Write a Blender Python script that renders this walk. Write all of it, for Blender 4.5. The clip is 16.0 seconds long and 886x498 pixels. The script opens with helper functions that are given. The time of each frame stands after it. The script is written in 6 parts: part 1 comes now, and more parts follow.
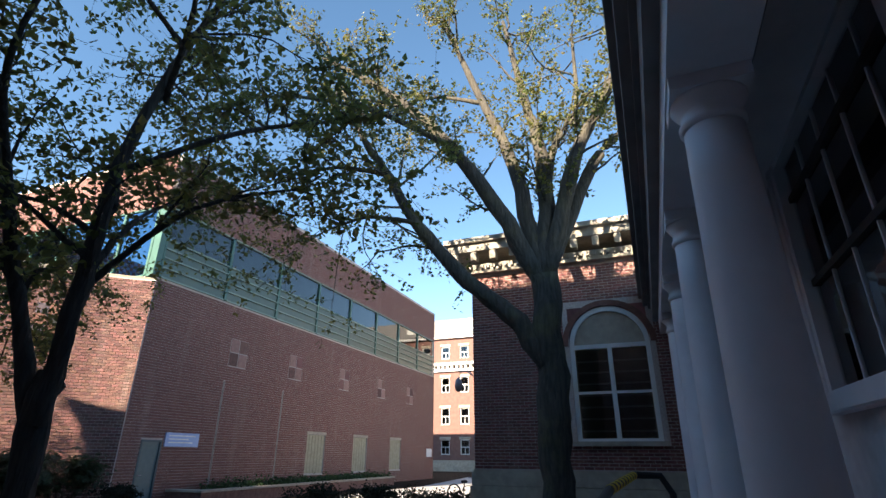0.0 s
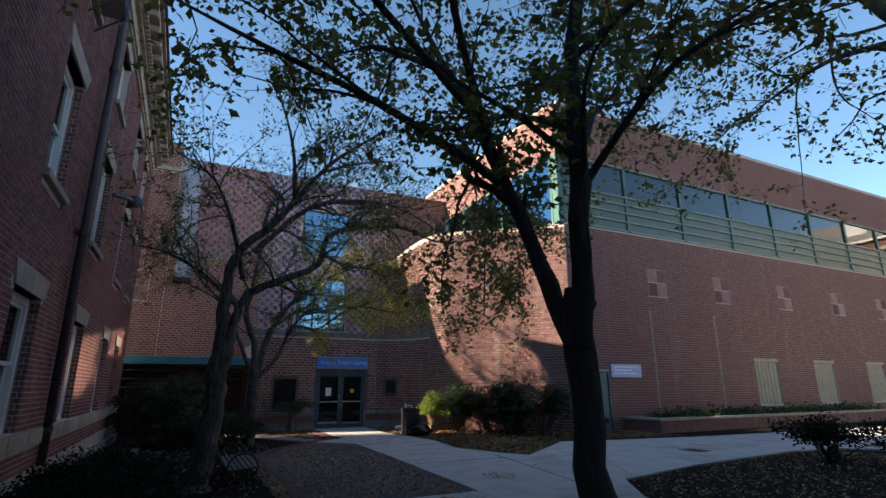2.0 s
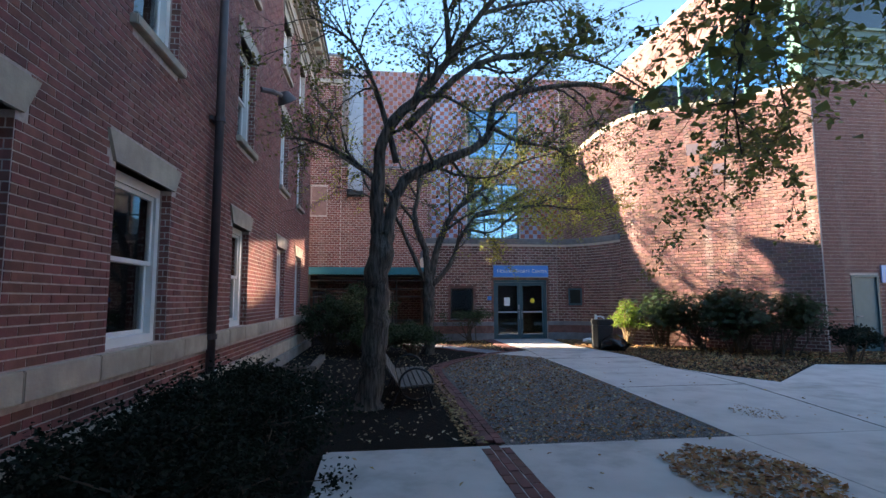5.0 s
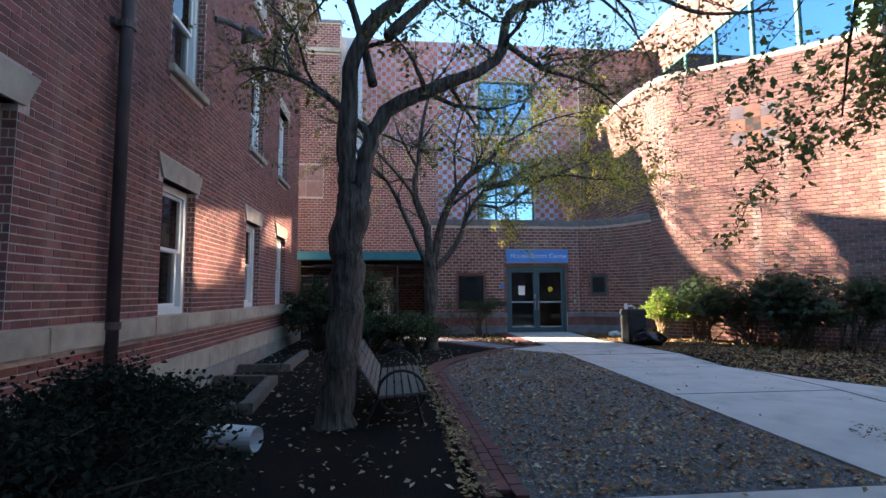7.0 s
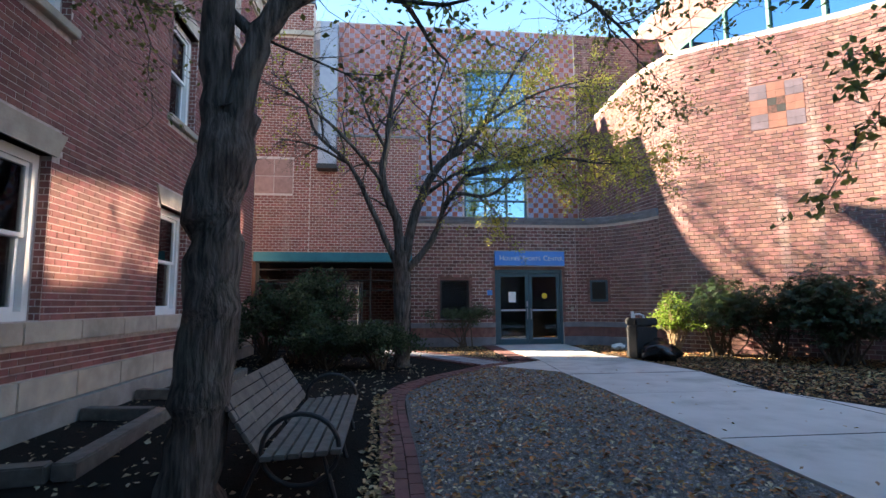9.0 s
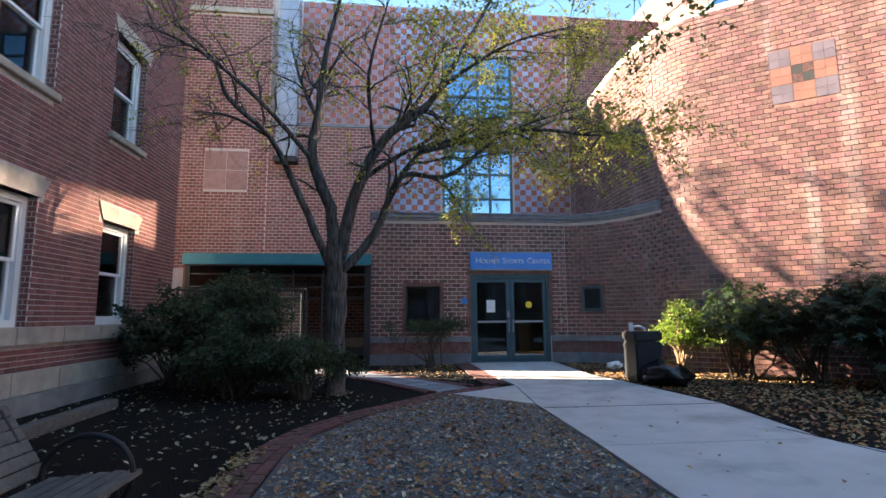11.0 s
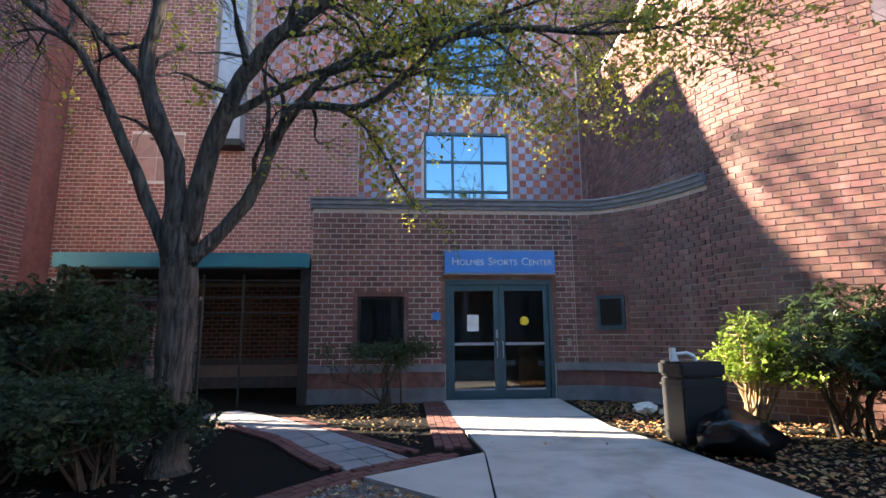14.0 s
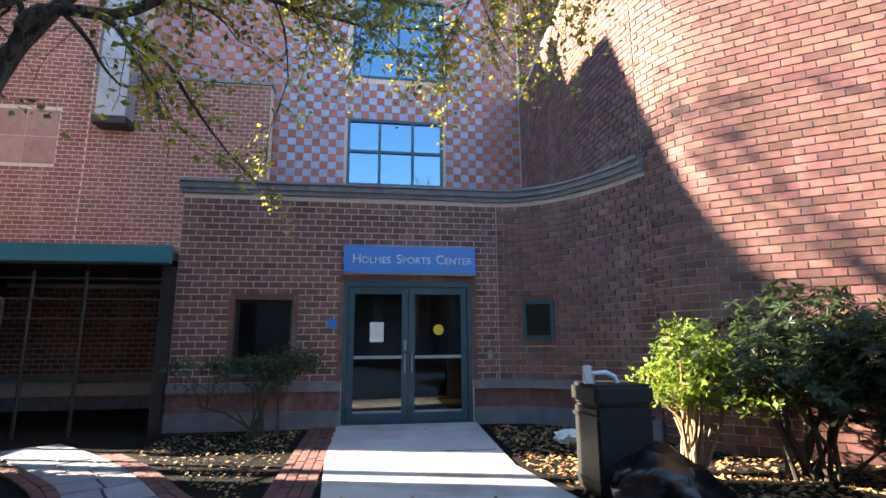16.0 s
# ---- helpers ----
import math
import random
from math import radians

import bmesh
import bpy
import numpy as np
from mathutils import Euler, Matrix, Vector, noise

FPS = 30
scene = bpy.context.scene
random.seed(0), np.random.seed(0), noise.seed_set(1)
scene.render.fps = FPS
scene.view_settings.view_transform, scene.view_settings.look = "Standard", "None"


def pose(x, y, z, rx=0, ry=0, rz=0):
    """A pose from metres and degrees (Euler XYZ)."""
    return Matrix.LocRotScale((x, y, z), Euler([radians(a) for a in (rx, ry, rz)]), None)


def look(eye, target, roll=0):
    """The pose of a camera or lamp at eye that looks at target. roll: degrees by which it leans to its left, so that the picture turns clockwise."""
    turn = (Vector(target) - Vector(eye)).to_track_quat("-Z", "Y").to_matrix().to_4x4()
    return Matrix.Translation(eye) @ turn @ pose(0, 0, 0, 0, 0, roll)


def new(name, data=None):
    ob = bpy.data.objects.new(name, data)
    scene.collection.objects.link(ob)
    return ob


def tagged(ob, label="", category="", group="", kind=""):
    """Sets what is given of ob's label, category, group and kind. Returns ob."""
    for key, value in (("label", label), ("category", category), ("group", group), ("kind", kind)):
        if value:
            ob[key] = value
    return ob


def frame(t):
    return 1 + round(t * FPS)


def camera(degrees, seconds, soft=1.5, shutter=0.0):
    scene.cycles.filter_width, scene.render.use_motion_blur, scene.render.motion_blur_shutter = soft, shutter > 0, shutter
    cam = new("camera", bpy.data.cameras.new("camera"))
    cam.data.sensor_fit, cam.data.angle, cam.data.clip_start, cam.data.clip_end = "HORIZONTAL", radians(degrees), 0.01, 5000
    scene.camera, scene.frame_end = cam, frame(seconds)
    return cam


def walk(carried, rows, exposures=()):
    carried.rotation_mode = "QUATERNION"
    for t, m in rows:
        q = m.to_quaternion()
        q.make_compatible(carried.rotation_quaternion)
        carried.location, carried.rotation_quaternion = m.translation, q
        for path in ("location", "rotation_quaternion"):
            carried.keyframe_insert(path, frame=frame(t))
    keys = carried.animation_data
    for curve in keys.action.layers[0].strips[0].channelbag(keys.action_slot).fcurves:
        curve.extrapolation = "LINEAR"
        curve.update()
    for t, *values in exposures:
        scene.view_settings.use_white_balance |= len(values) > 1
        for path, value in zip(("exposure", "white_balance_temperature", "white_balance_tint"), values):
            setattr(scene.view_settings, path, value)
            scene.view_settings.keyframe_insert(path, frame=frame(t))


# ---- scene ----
cam = camera(81.9, 16.0)
METRES, EYE, TILT, LEAN, TURN = 16.0, 1.69, 0.0, 0.0, 21.4
ROWS = [
    (0.0, 0.0, 0.0, 0.0, -0.12, 22.04, -0.29),
    (0.5, -0.0243, 0.0173, -0.0002, 6.95, 21.71, -0.12),
    (1.0, -0.0503, 0.0279, -0.0011, 17.99, 19.95, 0.02),
    (1.5, -0.0688, 0.0405, -0.0019, 30.39, 17.41, 0.17),
    (2.0, -0.0888, 0.0544, -0.0035, 42.34, 15.03, 0.15),
    (2.5, -0.1063, 0.0708, -0.0034, 47.05, 12.4, 0.26),
    (3.0, -0.1228, 0.0881, -0.0048, 51.91, 11.27, 0.26),
    (3.5, -0.1429, 0.1018, -0.0059, 55.77, 9.39, 0.23),
    (4.0, -0.1644, 0.1161, -0.0069, 58.93, 7.27, 0.24),
    (4.5, -0.1886, 0.1268, -0.0082, 60.55, 6.22, 0.21),
    (7.0, -0.3236, 0.2105, -0.0226, 62.81, 4.99, 0.26),
    (7.5, -0.3502, 0.2299, -0.0242, 62.8, 5.16, 0.21),
    (8.0, -0.3762, 0.2497, -0.0265, 62.68, 5.34, 0.23),
    (8.5, -0.4015, 0.2706, -0.0278, 62.54, 5.85, 0.21),
    (9.0, -0.4231, 0.2925, -0.0289, 62.24, 6.15, 0.24),
    (11.5, -0.5454, 0.4317, -0.031, 62.89, 7.92, 0.28),
    (12.0, -0.5717, 0.455, -0.0296, 63.33, 8.36, 0.26),
    (12.5, -0.596, 0.481, -0.0291, 63.34, 8.53, 0.37),
    (13.0, -0.6227, 0.5058, -0.0294, 63.75, 8.96, 0.36),
    (13.5, -0.649, 0.5325, -0.0304, 63.9, 9.04, 0.41),
    (14.0, -0.6741, 0.5555, -0.0295, 64.34, 9.49, 0.44),
    (14.5, -0.6946, 0.5805, -0.0304, 64.28, 9.53, 0.53),
    (15.0, -0.7138, 0.6041, -0.0293, 64.21, 9.55, 0.49),
    (15.5, -0.7258, 0.6291, -0.0279, 63.67, 9.78, 0.5),
    (16.0, -0.7294, 0.655, -0.028, 60.4, 10.48, 0.36),
]
walk(cam, [(t, pose(0, 0, EYE, TILT, LEAN, TURN) @ pose(METRES * x, METRES * y, METRES * z, 90 + pitch, roll, yaw)) for t, x, y, z, yaw, pitch, roll in ROWS],
     [(t, ev, 7150, 13) for t, ev in ((0.0, 2.0), (1.0, 1.7), (1.5, 1.62), (2.0, 1.7), (2.5, 2.0), (3.5, 2.42), (4.5, 2.76), (7.0, 3.08), (9.0, 3.04), (11.5, 3.03), (13.5, 3.12), (16.0, 3.18))])

# ---- world, sun, exposure ----
SUN_WAY = Vector((0.26, 1.0, -0.507)).normalized()     # the way the light travels
world = bpy.data.worlds.new("sky")
scene.world = world
world.use_nodes = True
wn = world.node_tree.nodes
sky = wn.new("ShaderNodeTexSky")
sky.sky_type, sky.sun_disc = "NISHITA", False
sky.sun_elevation = radians(26.1)
sky.sun_rotation = math.atan2(-SUN_WAY.x, -SUN_WAY.y)
sky.altitude, sky.air_density, sky.dust_density, sky.ozone_density = 2600, 1.0, 0.0, 0.15
wn["Background"].inputs["Strength"].default_value = 0.1
deep = wn.new("ShaderNodeHueSaturation")
deep.inputs["Hue"].default_value, deep.inputs["Saturation"].default_value = 0.493, 1.18
world.node_tree.links.new(sky.outputs[0], deep.inputs["Color"])
world.node_tree.links.new(deep.outputs[0], wn["Background"].inputs[0])
sun = new("sun", bpy.data.lights.new("sun", "SUN"))
sun.data.energy, sun.data.angle, sun.data.color = 5.0, radians(0.5), (1.0, 0.91, 0.75)
sun.matrix_world = look(Vector((0, -40, 30)), Vector((0, -40, 30)) + SUN_WAY)


# ---- materials ----
def mat(name, base, base2=None, rough=0.7, scale=6.0, metal=0.0, bump=0.0, bump_scale=40.0, per=0.0, stain=None, stain_scale=0.6, stain_amount=0.5, spec=0.5, streak=0.0, ridge=0.0):
    """A surface of two tones mixed by noise, with stains at a larger scale, relief, and a shift of brightness from piece to piece."""
    m = bpy.data.materials.new(name)
    m.use_nodes = True
    nt = m.node_tree
    N, L = nt.nodes, nt.links
    b = N["Principled BSDF"]
    b.inputs["Roughness"].default_value, b.inputs["Metallic"].default_value = rough, metal
    b.inputs["Specular IOR Level"].default_value = spec
    geo = N.new("ShaderNodeNewGeometry")
    n1 = N.new("ShaderNodeTexNoise")
    n1.inputs["Scale"].default_value, n1.inputs["Detail"].default_value = scale, 5
    L.new(geo.outputs["Position"], n1.inputs["Vector"])
    ramp = N.new("ShaderNodeMapRange")
    ramp.inputs[1].default_value, ramp.inputs[2].default_value = 0.35, 0.65
    L.new(n1.outputs["Fac"], ramp.inputs[0])
    mix = N.new("ShaderNodeMix")
    mix.data_type = "RGBA"
    mix.inputs[6].default_value = (*base, 1)
    mix.inputs[7].default_value = (*(base2 or [c * 0.75 for c in base]), 1)
    L.new(ramp.outputs[0], mix.inputs[0])
    out = mix.outputs[2]
    if stain:
        n2 = N.new("ShaderNodeTexNoise")
        n2.inputs["Scale"].default_value, n2.inputs["Detail"].default_value = stain_scale, 8
        n2.inputs["Roughness"].default_value = 0.65
        L.new(geo.outputs["Position"], n2.inputs["Vector"])
        r2 = N.new("ShaderNodeMapRange")
        r2.inputs[1].default_value, r2.inputs[2].default_value = 0.52, 0.75
        r2.inputs[4].default_value = stain_amount
        L.new(n2.outputs["Fac"], r2.inputs[0])
        m2 = N.new("ShaderNodeMix")
        m2.data_type = "RGBA"
        m2.inputs[7].default_value = (*stain, 1)
        L.new(r2.outputs[0], m2.inputs[0])
        L.new(out, m2.inputs[6])
        out = m2.outputs[2]
    if streak:
        mp = N.new("ShaderNodeMapping")
        mp.inputs["Scale"].default_value = (2.6, 2.6, 0.22)
        L.new(geo.outputs["Position"], mp.inputs["Vector"])
        n4 = N.new("ShaderNodeTexNoise")
        n4.inputs["Scale"].default_value, n4.inputs["Detail"].default_value = 1.0, 6
        L.new(mp.outputs[0], n4.inputs["Vector"])
        r4 = N.new("ShaderNodeMapRange")
        r4.inputs[1].default_value, r4.inputs[2].default_value, r4.inputs[4].default_value = 0.56, 0.72, streak
        L.new(n4.outputs["Fac"], r4.inputs[0])
        m4 = N.new("ShaderNodeMix")
        m4.data_type = "RGBA"
        m4.inputs[7].default_value = (0.5, 0.42, 0.38, 1)
        L.new(r4.outputs[0], m4.inputs[0])
        L.new(out, m4.inputs[6])
        out = m4.outputs[2]
    if per:
        info = N.new("ShaderNodeObjectInfo")
        add = N.new("ShaderNodeMath")
        add.operation = "ADD"
        L.new(info.outputs["Random"], add.inputs[0])
        L.new(geo.outputs["Random Per Island"], add.inputs[1])
        fr = N.new("ShaderNodeMath")
        fr.operation = "FRACT"
        L.new(add.outputs[0], fr.inputs[0])
        mr = N.new("ShaderNodeMapRange")
        mr.inputs[3].default_value, mr.inputs[4].default_value = 1 - per, 1 + per
        L.new(fr.outputs[0], mr.inputs[0])
        hsv = N.new("ShaderNodeHueSaturation")
        L.new(mr.outputs[0], hsv.inputs["Value"])
        mh = N.new("ShaderNodeMapRange")
        mh.inputs[3].default_value, mh.inputs[4].default_value = 0.5 - per * 0.04, 0.5 + per * 0.04
        sq = N.new("ShaderNodeMath")
        sq.operation = "PINGPONG"
        sq.inputs[1].default_value = 0.23
        L.new(fr.outputs[0], sq.inputs[0])
        mh.inputs[2].default_value = 0.23
        L.new(sq.outputs[0], mh.inputs[0])
        L.new(mh.outputs[0], hsv.inputs["Hue"])
        L.new(out, hsv.inputs["Color"])
        out = hsv.outputs[0]
    L.new(out, b.inputs["Base Color"])
    if bump:
        n3 = N.new("ShaderNodeTexNoise")
        n3.inputs["Scale"].default_value, n3.inputs["Detail"].default_value = bump_scale, 4
        bp = N.new("ShaderNodeBump")
        bp.inputs["Strength"].default_value, bp.inputs["Distance"].default_value = bump, 0.05 if ridge else 0.02
        if ridge:
            m3 = N.new("ShaderNodeMapping")
            m3.inputs["Scale"].default_value = (1, 1, ridge)
            L.new(geo.outputs["Position"], m3.inputs["Vector"])
            L.new(m3.outputs[0], n3.inputs["Vector"])
            L.new(m3.outputs[0], n1.inputs["Vector"])
        else:
            L.new(geo.outputs["Position"], n3.inputs["Vector"])
        L.new(n3.outputs["Fac"], bp.inputs["Height"])
        L.new(bp.outputs[0], b.inputs["Normal"])
    return m


def leaf_mat(name, a, c, per=0.5, rough=0.45):
    """Thin leaves: two tones from clump to clump, with light passing through."""
    m = mat(name, a, c, rough=rough, scale=1.4, per=per)
    nt = m.node_tree
    b = nt.nodes["Principled BSDF"]
    tr = nt.nodes.new("ShaderNodeBsdfTranslucent")
    nt.links.new(b.inputs["Base Color"].links[0].from_socket, tr.inputs[0])
    mx = nt.nodes.new("ShaderNodeMixShader")
    mx.inputs[0].default_value = 0.55
    nt.links.new(b.outputs[0], mx.inputs[1])
    nt.links.new(tr.outputs[0], mx.inputs[2])
    nt.links.new(mx.outputs[0], nt.nodes["Material Output"].inputs[0])
    return m


def glass_mat(name, tint=(0.75, 0.8, 0.8), gloss=1.6, gloss_tint=(1, 1, 1)):
    """A flat pane: clear, with a mirror's gloss."""
    m = bpy.data.materials.new(name)
    m.use_nodes = True
    nt = m.node_tree
    N, L = nt.nodes, nt.links
    N.remove(N["Principled BSDF"])
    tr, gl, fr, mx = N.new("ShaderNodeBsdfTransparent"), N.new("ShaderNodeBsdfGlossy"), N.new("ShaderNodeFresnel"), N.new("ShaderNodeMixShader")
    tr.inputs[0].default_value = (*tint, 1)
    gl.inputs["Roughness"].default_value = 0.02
    gl.inputs["Color"].default_value = (*gloss_tint, 1)
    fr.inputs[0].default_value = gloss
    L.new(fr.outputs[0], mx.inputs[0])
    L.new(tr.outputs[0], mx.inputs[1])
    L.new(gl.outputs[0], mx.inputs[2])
    L.new(mx.outputs[0], N["Material Output"].inputs[0])
    return m


M_brick_old = mat("old_brick", (0.24, 0.088, 0.073), (0.17, 0.061, 0.053), rough=0.8, scale=9, bump=0.25, bump_scale=90, per=0.28, stain=(0.11, 0.055, 0.05), stain_scale=0.5, stain_amount=0.45, streak=0.12)
M_brick_new = mat("sports_brick", (0.205, 0.094, 0.078), (0.13, 0.058, 0.051), rough=0.8, scale=7, bump=0.25, bump_scale=80, per=0.36, stain=(0.30, 0.17, 0.14), stain_scale=0.45, stain_amount=0.22, streak=0.24)
M_brick_left = mat("red_side_brick", (0.265, 0.094, 0.073), (0.185, 0.065, 0.054), rough=0.8, scale=7, bump=0.25, bump_scale=80, per=0.2, stain=(0.32, 0.18, 0.15), stain_scale=0.45, stain_amount=0.15, streak=0.12)
M_brick_wing = mat("wing_brick", (0.215, 0.092, 0.075), (0.165, 0.068, 0.058), rough=0.8, scale=5, bump=0.2, bump_scale=80, per=0.11, stain=(0.15, 0.075, 0.065), stain_scale=0.25, stain_amount=0.35, streak=0.12)
M_mortar_old = mat("old_mortar", (0.56, 0.47, 0.43), (0.42, 0.34, 0.31), rough=0.95, scale=20, bump=0.2)
M_mortar_new = mat("pale_mortar", (0.62, 0.51, 0.455), (0.48, 0.39, 0.345), rough=0.95, scale=20, bump=0.2)
M_stone = mat("limestone", (0.46, 0.39, 0.31), (0.36, 0.30, 0.24), rough=0.85, scale=5, bump=0.2, per=0.08, stain=(0.17, 0.145, 0.11), stain_scale=0.9, stain_amount=0.7)
M_conc_base = mat("old_concrete", (0.30, 0.28, 0.25), (0.22, 0.2, 0.18), rough=0.9, scale=4, bump=0.3, stain=(0.13, 0.12, 0.1), stain_scale=1.2, stain_amount=0.6)
M_paint = mat("white_paint", (0.78, 0.77, 0.75), (0.70, 0.69, 0.67), rough=0.45, scale=3)
M_column = mat("column_paint", (0.80, 0.79, 0.82), (0.74, 0.73, 0.77), rough=0.5, scale=2, stain=(0.4, 0.38, 0.4), stain_amount=0.3)
# Near-black for unlit rooms and holes: their shade is put into the colour.
M_dark = mat("unlit_interior", (0.035, 0.033, 0.032), rough=0.9)
M_inner = mat("inner_plaster", (0.35, 0.33, 0.3), rough=0.9)
M_glass = glass_mat("window_glass", (0.55, 0.6, 0.6))
M_glass_porch = glass_mat("porch_glass", (0.8, 0.82, 0.84), 2.0)
# The blue of mirrored sky is put into this pane's gloss colour.
M_glass_sky = glass_mat("sky_tinted_glass", (0.16, 0.2, 0.23), 4.5, (0.42, 0.74, 1.0))
M_glass_green = glass_mat("green_glass", (0.35, 0.44, 0.42), 1.75)
M_teal = mat("teal_metal", (0.025, 0.22, 0.28), (0.02, 0.175, 0.225), rough=0.45, scale=3, stain=(0.06, 0.13, 0.14), stain_amount=0.4)
M_teal_dk = mat("dark_teal_frame", (0.028, 0.08, 0.105), (0.022, 0.065, 0.085), rough=0.4, scale=4)
M_green_fr = mat("green_frame", (0.05, 0.14, 0.11), (0.04, 0.11, 0.09), rough=0.45)
M_black = mat("black_metal", (0.018, 0.018, 0.02), rough=0.5)
M_blue = mat("blue_sign", (0.05, 0.24, 0.66), (0.045, 0.21, 0.60), rough=0.35, scale=2)
M_white = mat("white_plastic", (0.8, 0.8, 0.8), rough=0.5)
M_lead = mat("lead_coping", (0.20, 0.20, 0.22), (0.14, 0.14, 0.16), rough=0.6, scale=5, stain=(0.35, 0.34, 0.34), stain_scale=1.5, stain_amount=0.5)
M_slate = mat("roof_slate", (0.12, 0.12, 0.13), rough=0.8)
M_concrete = mat("path_concrete", (0.50, 0.475, 0.455), (0.42, 0.40, 0.38), rough=0.9, scale=2.2, bump=0.2, bump_scale=120, stain=(0.17, 0.155, 0.14), stain_scale=0.55, stain_amount=0.75)
M_mulch = mat("dark_mulch", (0.006, 0.005, 0.0045), (0.011, 0.009, 0.0075), rough=0.95, spec=0.15, scale=30, bump=0.8, bump_scale=60, stain=(0.035, 0.025, 0.02), stain_scale=1.2, stain_amount=0.25)
M_gravel_bed = mat("gravel_bed", (0.15, 0.138, 0.135), (0.095, 0.086, 0.083), rough=0.95, scale=40, bump=0.9, bump_scale=90, stain=(0.1, 0.07, 0.045), stain_scale=1.3, stain_amount=0.5)
M_pebble = mat("gravel_stone", (0.26, 0.245, 0.25), (0.175, 0.162, 0.165), rough=0.85, scale=20, per=0.55)
M_leaf_dry = mat("dry_leaf", (0.36, 0.25, 0.11), (0.26, 0.15, 0.07), rough=0.8, scale=0.8, per=0.5)
M_leaf_pale = mat("pale_dry_leaf", (0.42, 0.36, 0.24), (0.30, 0.24, 0.15), rough=0.8, scale=0.8, per=0.4)
M_leaf_orange = mat("orange_dry_leaf", (0.38, 0.17, 0.055), (0.22, 0.1, 0.045), rough=0.8, scale=0.8, per=0.45)
M_paver = mat("brick_paver", (0.15, 0.058, 0.05), (0.11, 0.045, 0.04), rough=0.85, scale=8, bump=0.2, per=0.2, stain=(0.12, 0.07, 0.06), stain_scale=1)
M_flag = mat("flagstone", (0.27, 0.27, 0.29), (0.2, 0.2, 0.22), rough=0.85, scale=4, bump=0.25, per=0.15)
# Dark second tone puts the shade of furrows into the bark colour.
M_bark = mat("grey_bark", (0.13, 0.112, 0.098), (0.03, 0.025, 0.022), rough=0.95, scale=26, bump=1.0, bump_scale=30, ridge=0.16, stain=(0.15, 0.15, 0.11), stain_scale=2.0, stain_amount=0.5)
M_bark_lt = mat("mossy_bark", (0.10, 0.088, 0.072), (0.055, 0.048, 0.04), rough=0.95, scale=18, bump=1.0, bump_scale=24, ridge=0.16, stain=(0.22, 0.2, 0.08), stain_scale=1.2, stain_amount=0.5)
M_bark_dk = mat("dark_bark", (0.055, 0.047, 0.042), (0.03, 0.026, 0.024), rough=0.95, scale=26, bump=1.0, bump_scale=30, ridge=0.16)
M_leaf_green = leaf_mat("green_leaf", (0.14, 0.17, 0.045), (0.22, 0.18, 0.05))
M_leaf_yellow = leaf_mat("yellow_leaf", (0.52, 0.46, 0.07), (0.26, 0.28, 0.06))
M_leaf_elm = leaf_mat("elm_leaf", (0.11, 0.14, 0.035), (0.21, 0.175, 0.045))
M_leaf_rhodo = leaf_mat("rhododendron_leaf", (0.055, 0.085, 0.036), (0.035, 0.058, 0.025), 0.5, 0.32)
M_leaf_azalea = leaf_mat("azalea_leaf", (0.26, 0.36, 0.05), (0.17, 0.25, 0.04))
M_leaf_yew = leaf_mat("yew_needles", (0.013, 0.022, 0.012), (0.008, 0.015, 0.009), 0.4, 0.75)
M_leaf_evergreen = leaf_mat("evergreen_leaf", (0.075, 0.115, 0.055), (0.045, 0.07, 0.033))
M_stem = mat("shrub_stem", (0.10, 0.075, 0.05), (0.06, 0.045, 0.035), rough=0.9)
M_stem_tan = mat("tan_stem", (0.30, 0.2, 0.11), (0.2, 0.13, 0.07), rough=0.9)
M_wood = mat("weathered_wood", (0.14, 0.122, 0.105), (0.09, 0.078, 0.068), rough=0.85, scale=10, bump=0.3, per=0.15)
M_copper = mat("brown_downspout", (0.075, 0.055, 0.06), (0.05, 0.04, 0.045), rough=0.5)
M_bag = mat("bin_bag", (0.008, 0.008, 0.009), rough=0.25, bump=0.6, bump_scale=14)
M_galv = mat("galvanised", (0.35, 0.36, 0.4), (0.28, 0.29, 0.33), rough=0.45, metal=0.4, scale=3)
M_tile_blue = mat("blue_tile", (0.33, 0.36, 0.50), (0.26, 0.29, 0.42), rough=0.35, per=0.15)
M_tile_red = mat("red_tile", (0.40, 0.115, 0.07), (0.32, 0.09, 0.06), rough=0.45, per=0.12)
M_tile_dull = mat("dull_purple_tile", (0.36, 0.24, 0.28), (0.28, 0.18, 0.21), rough=0.5, per=0.12)
M_pale_panel = mat("pale_panel", (0.36, 0.2, 0.17), (0.28, 0.15, 0.13), rough=0.7, per=0.1)
M_cream = mat("cream_blind", (0.42, 0.37, 0.27), (0.34, 0.3, 0.21), rough=0.8)
M_grass_green = leaf_mat("ivy_leaf", (0.05, 0.10, 0.03), (0.035, 0.07, 0.025))
M_yellow = mat("yellow_tape", (0.75, 0.55, 0.03), rough=0.5)
M_paper = mat("paper", (0.8, 0.8, 0.78), rough=0.7)
M_brick_far = mat("far_brick", (0.21, 0.105, 0.085), (0.165, 0.082, 0.068), rough=0.85, scale=3, per=0.05)


# ---- builders ----
def thing(name, label="", category="", group="", kind="", at=(0, 0, 0)):
    e = new(name)
    e.location = at
    return tagged(e, label, category, group, kind)


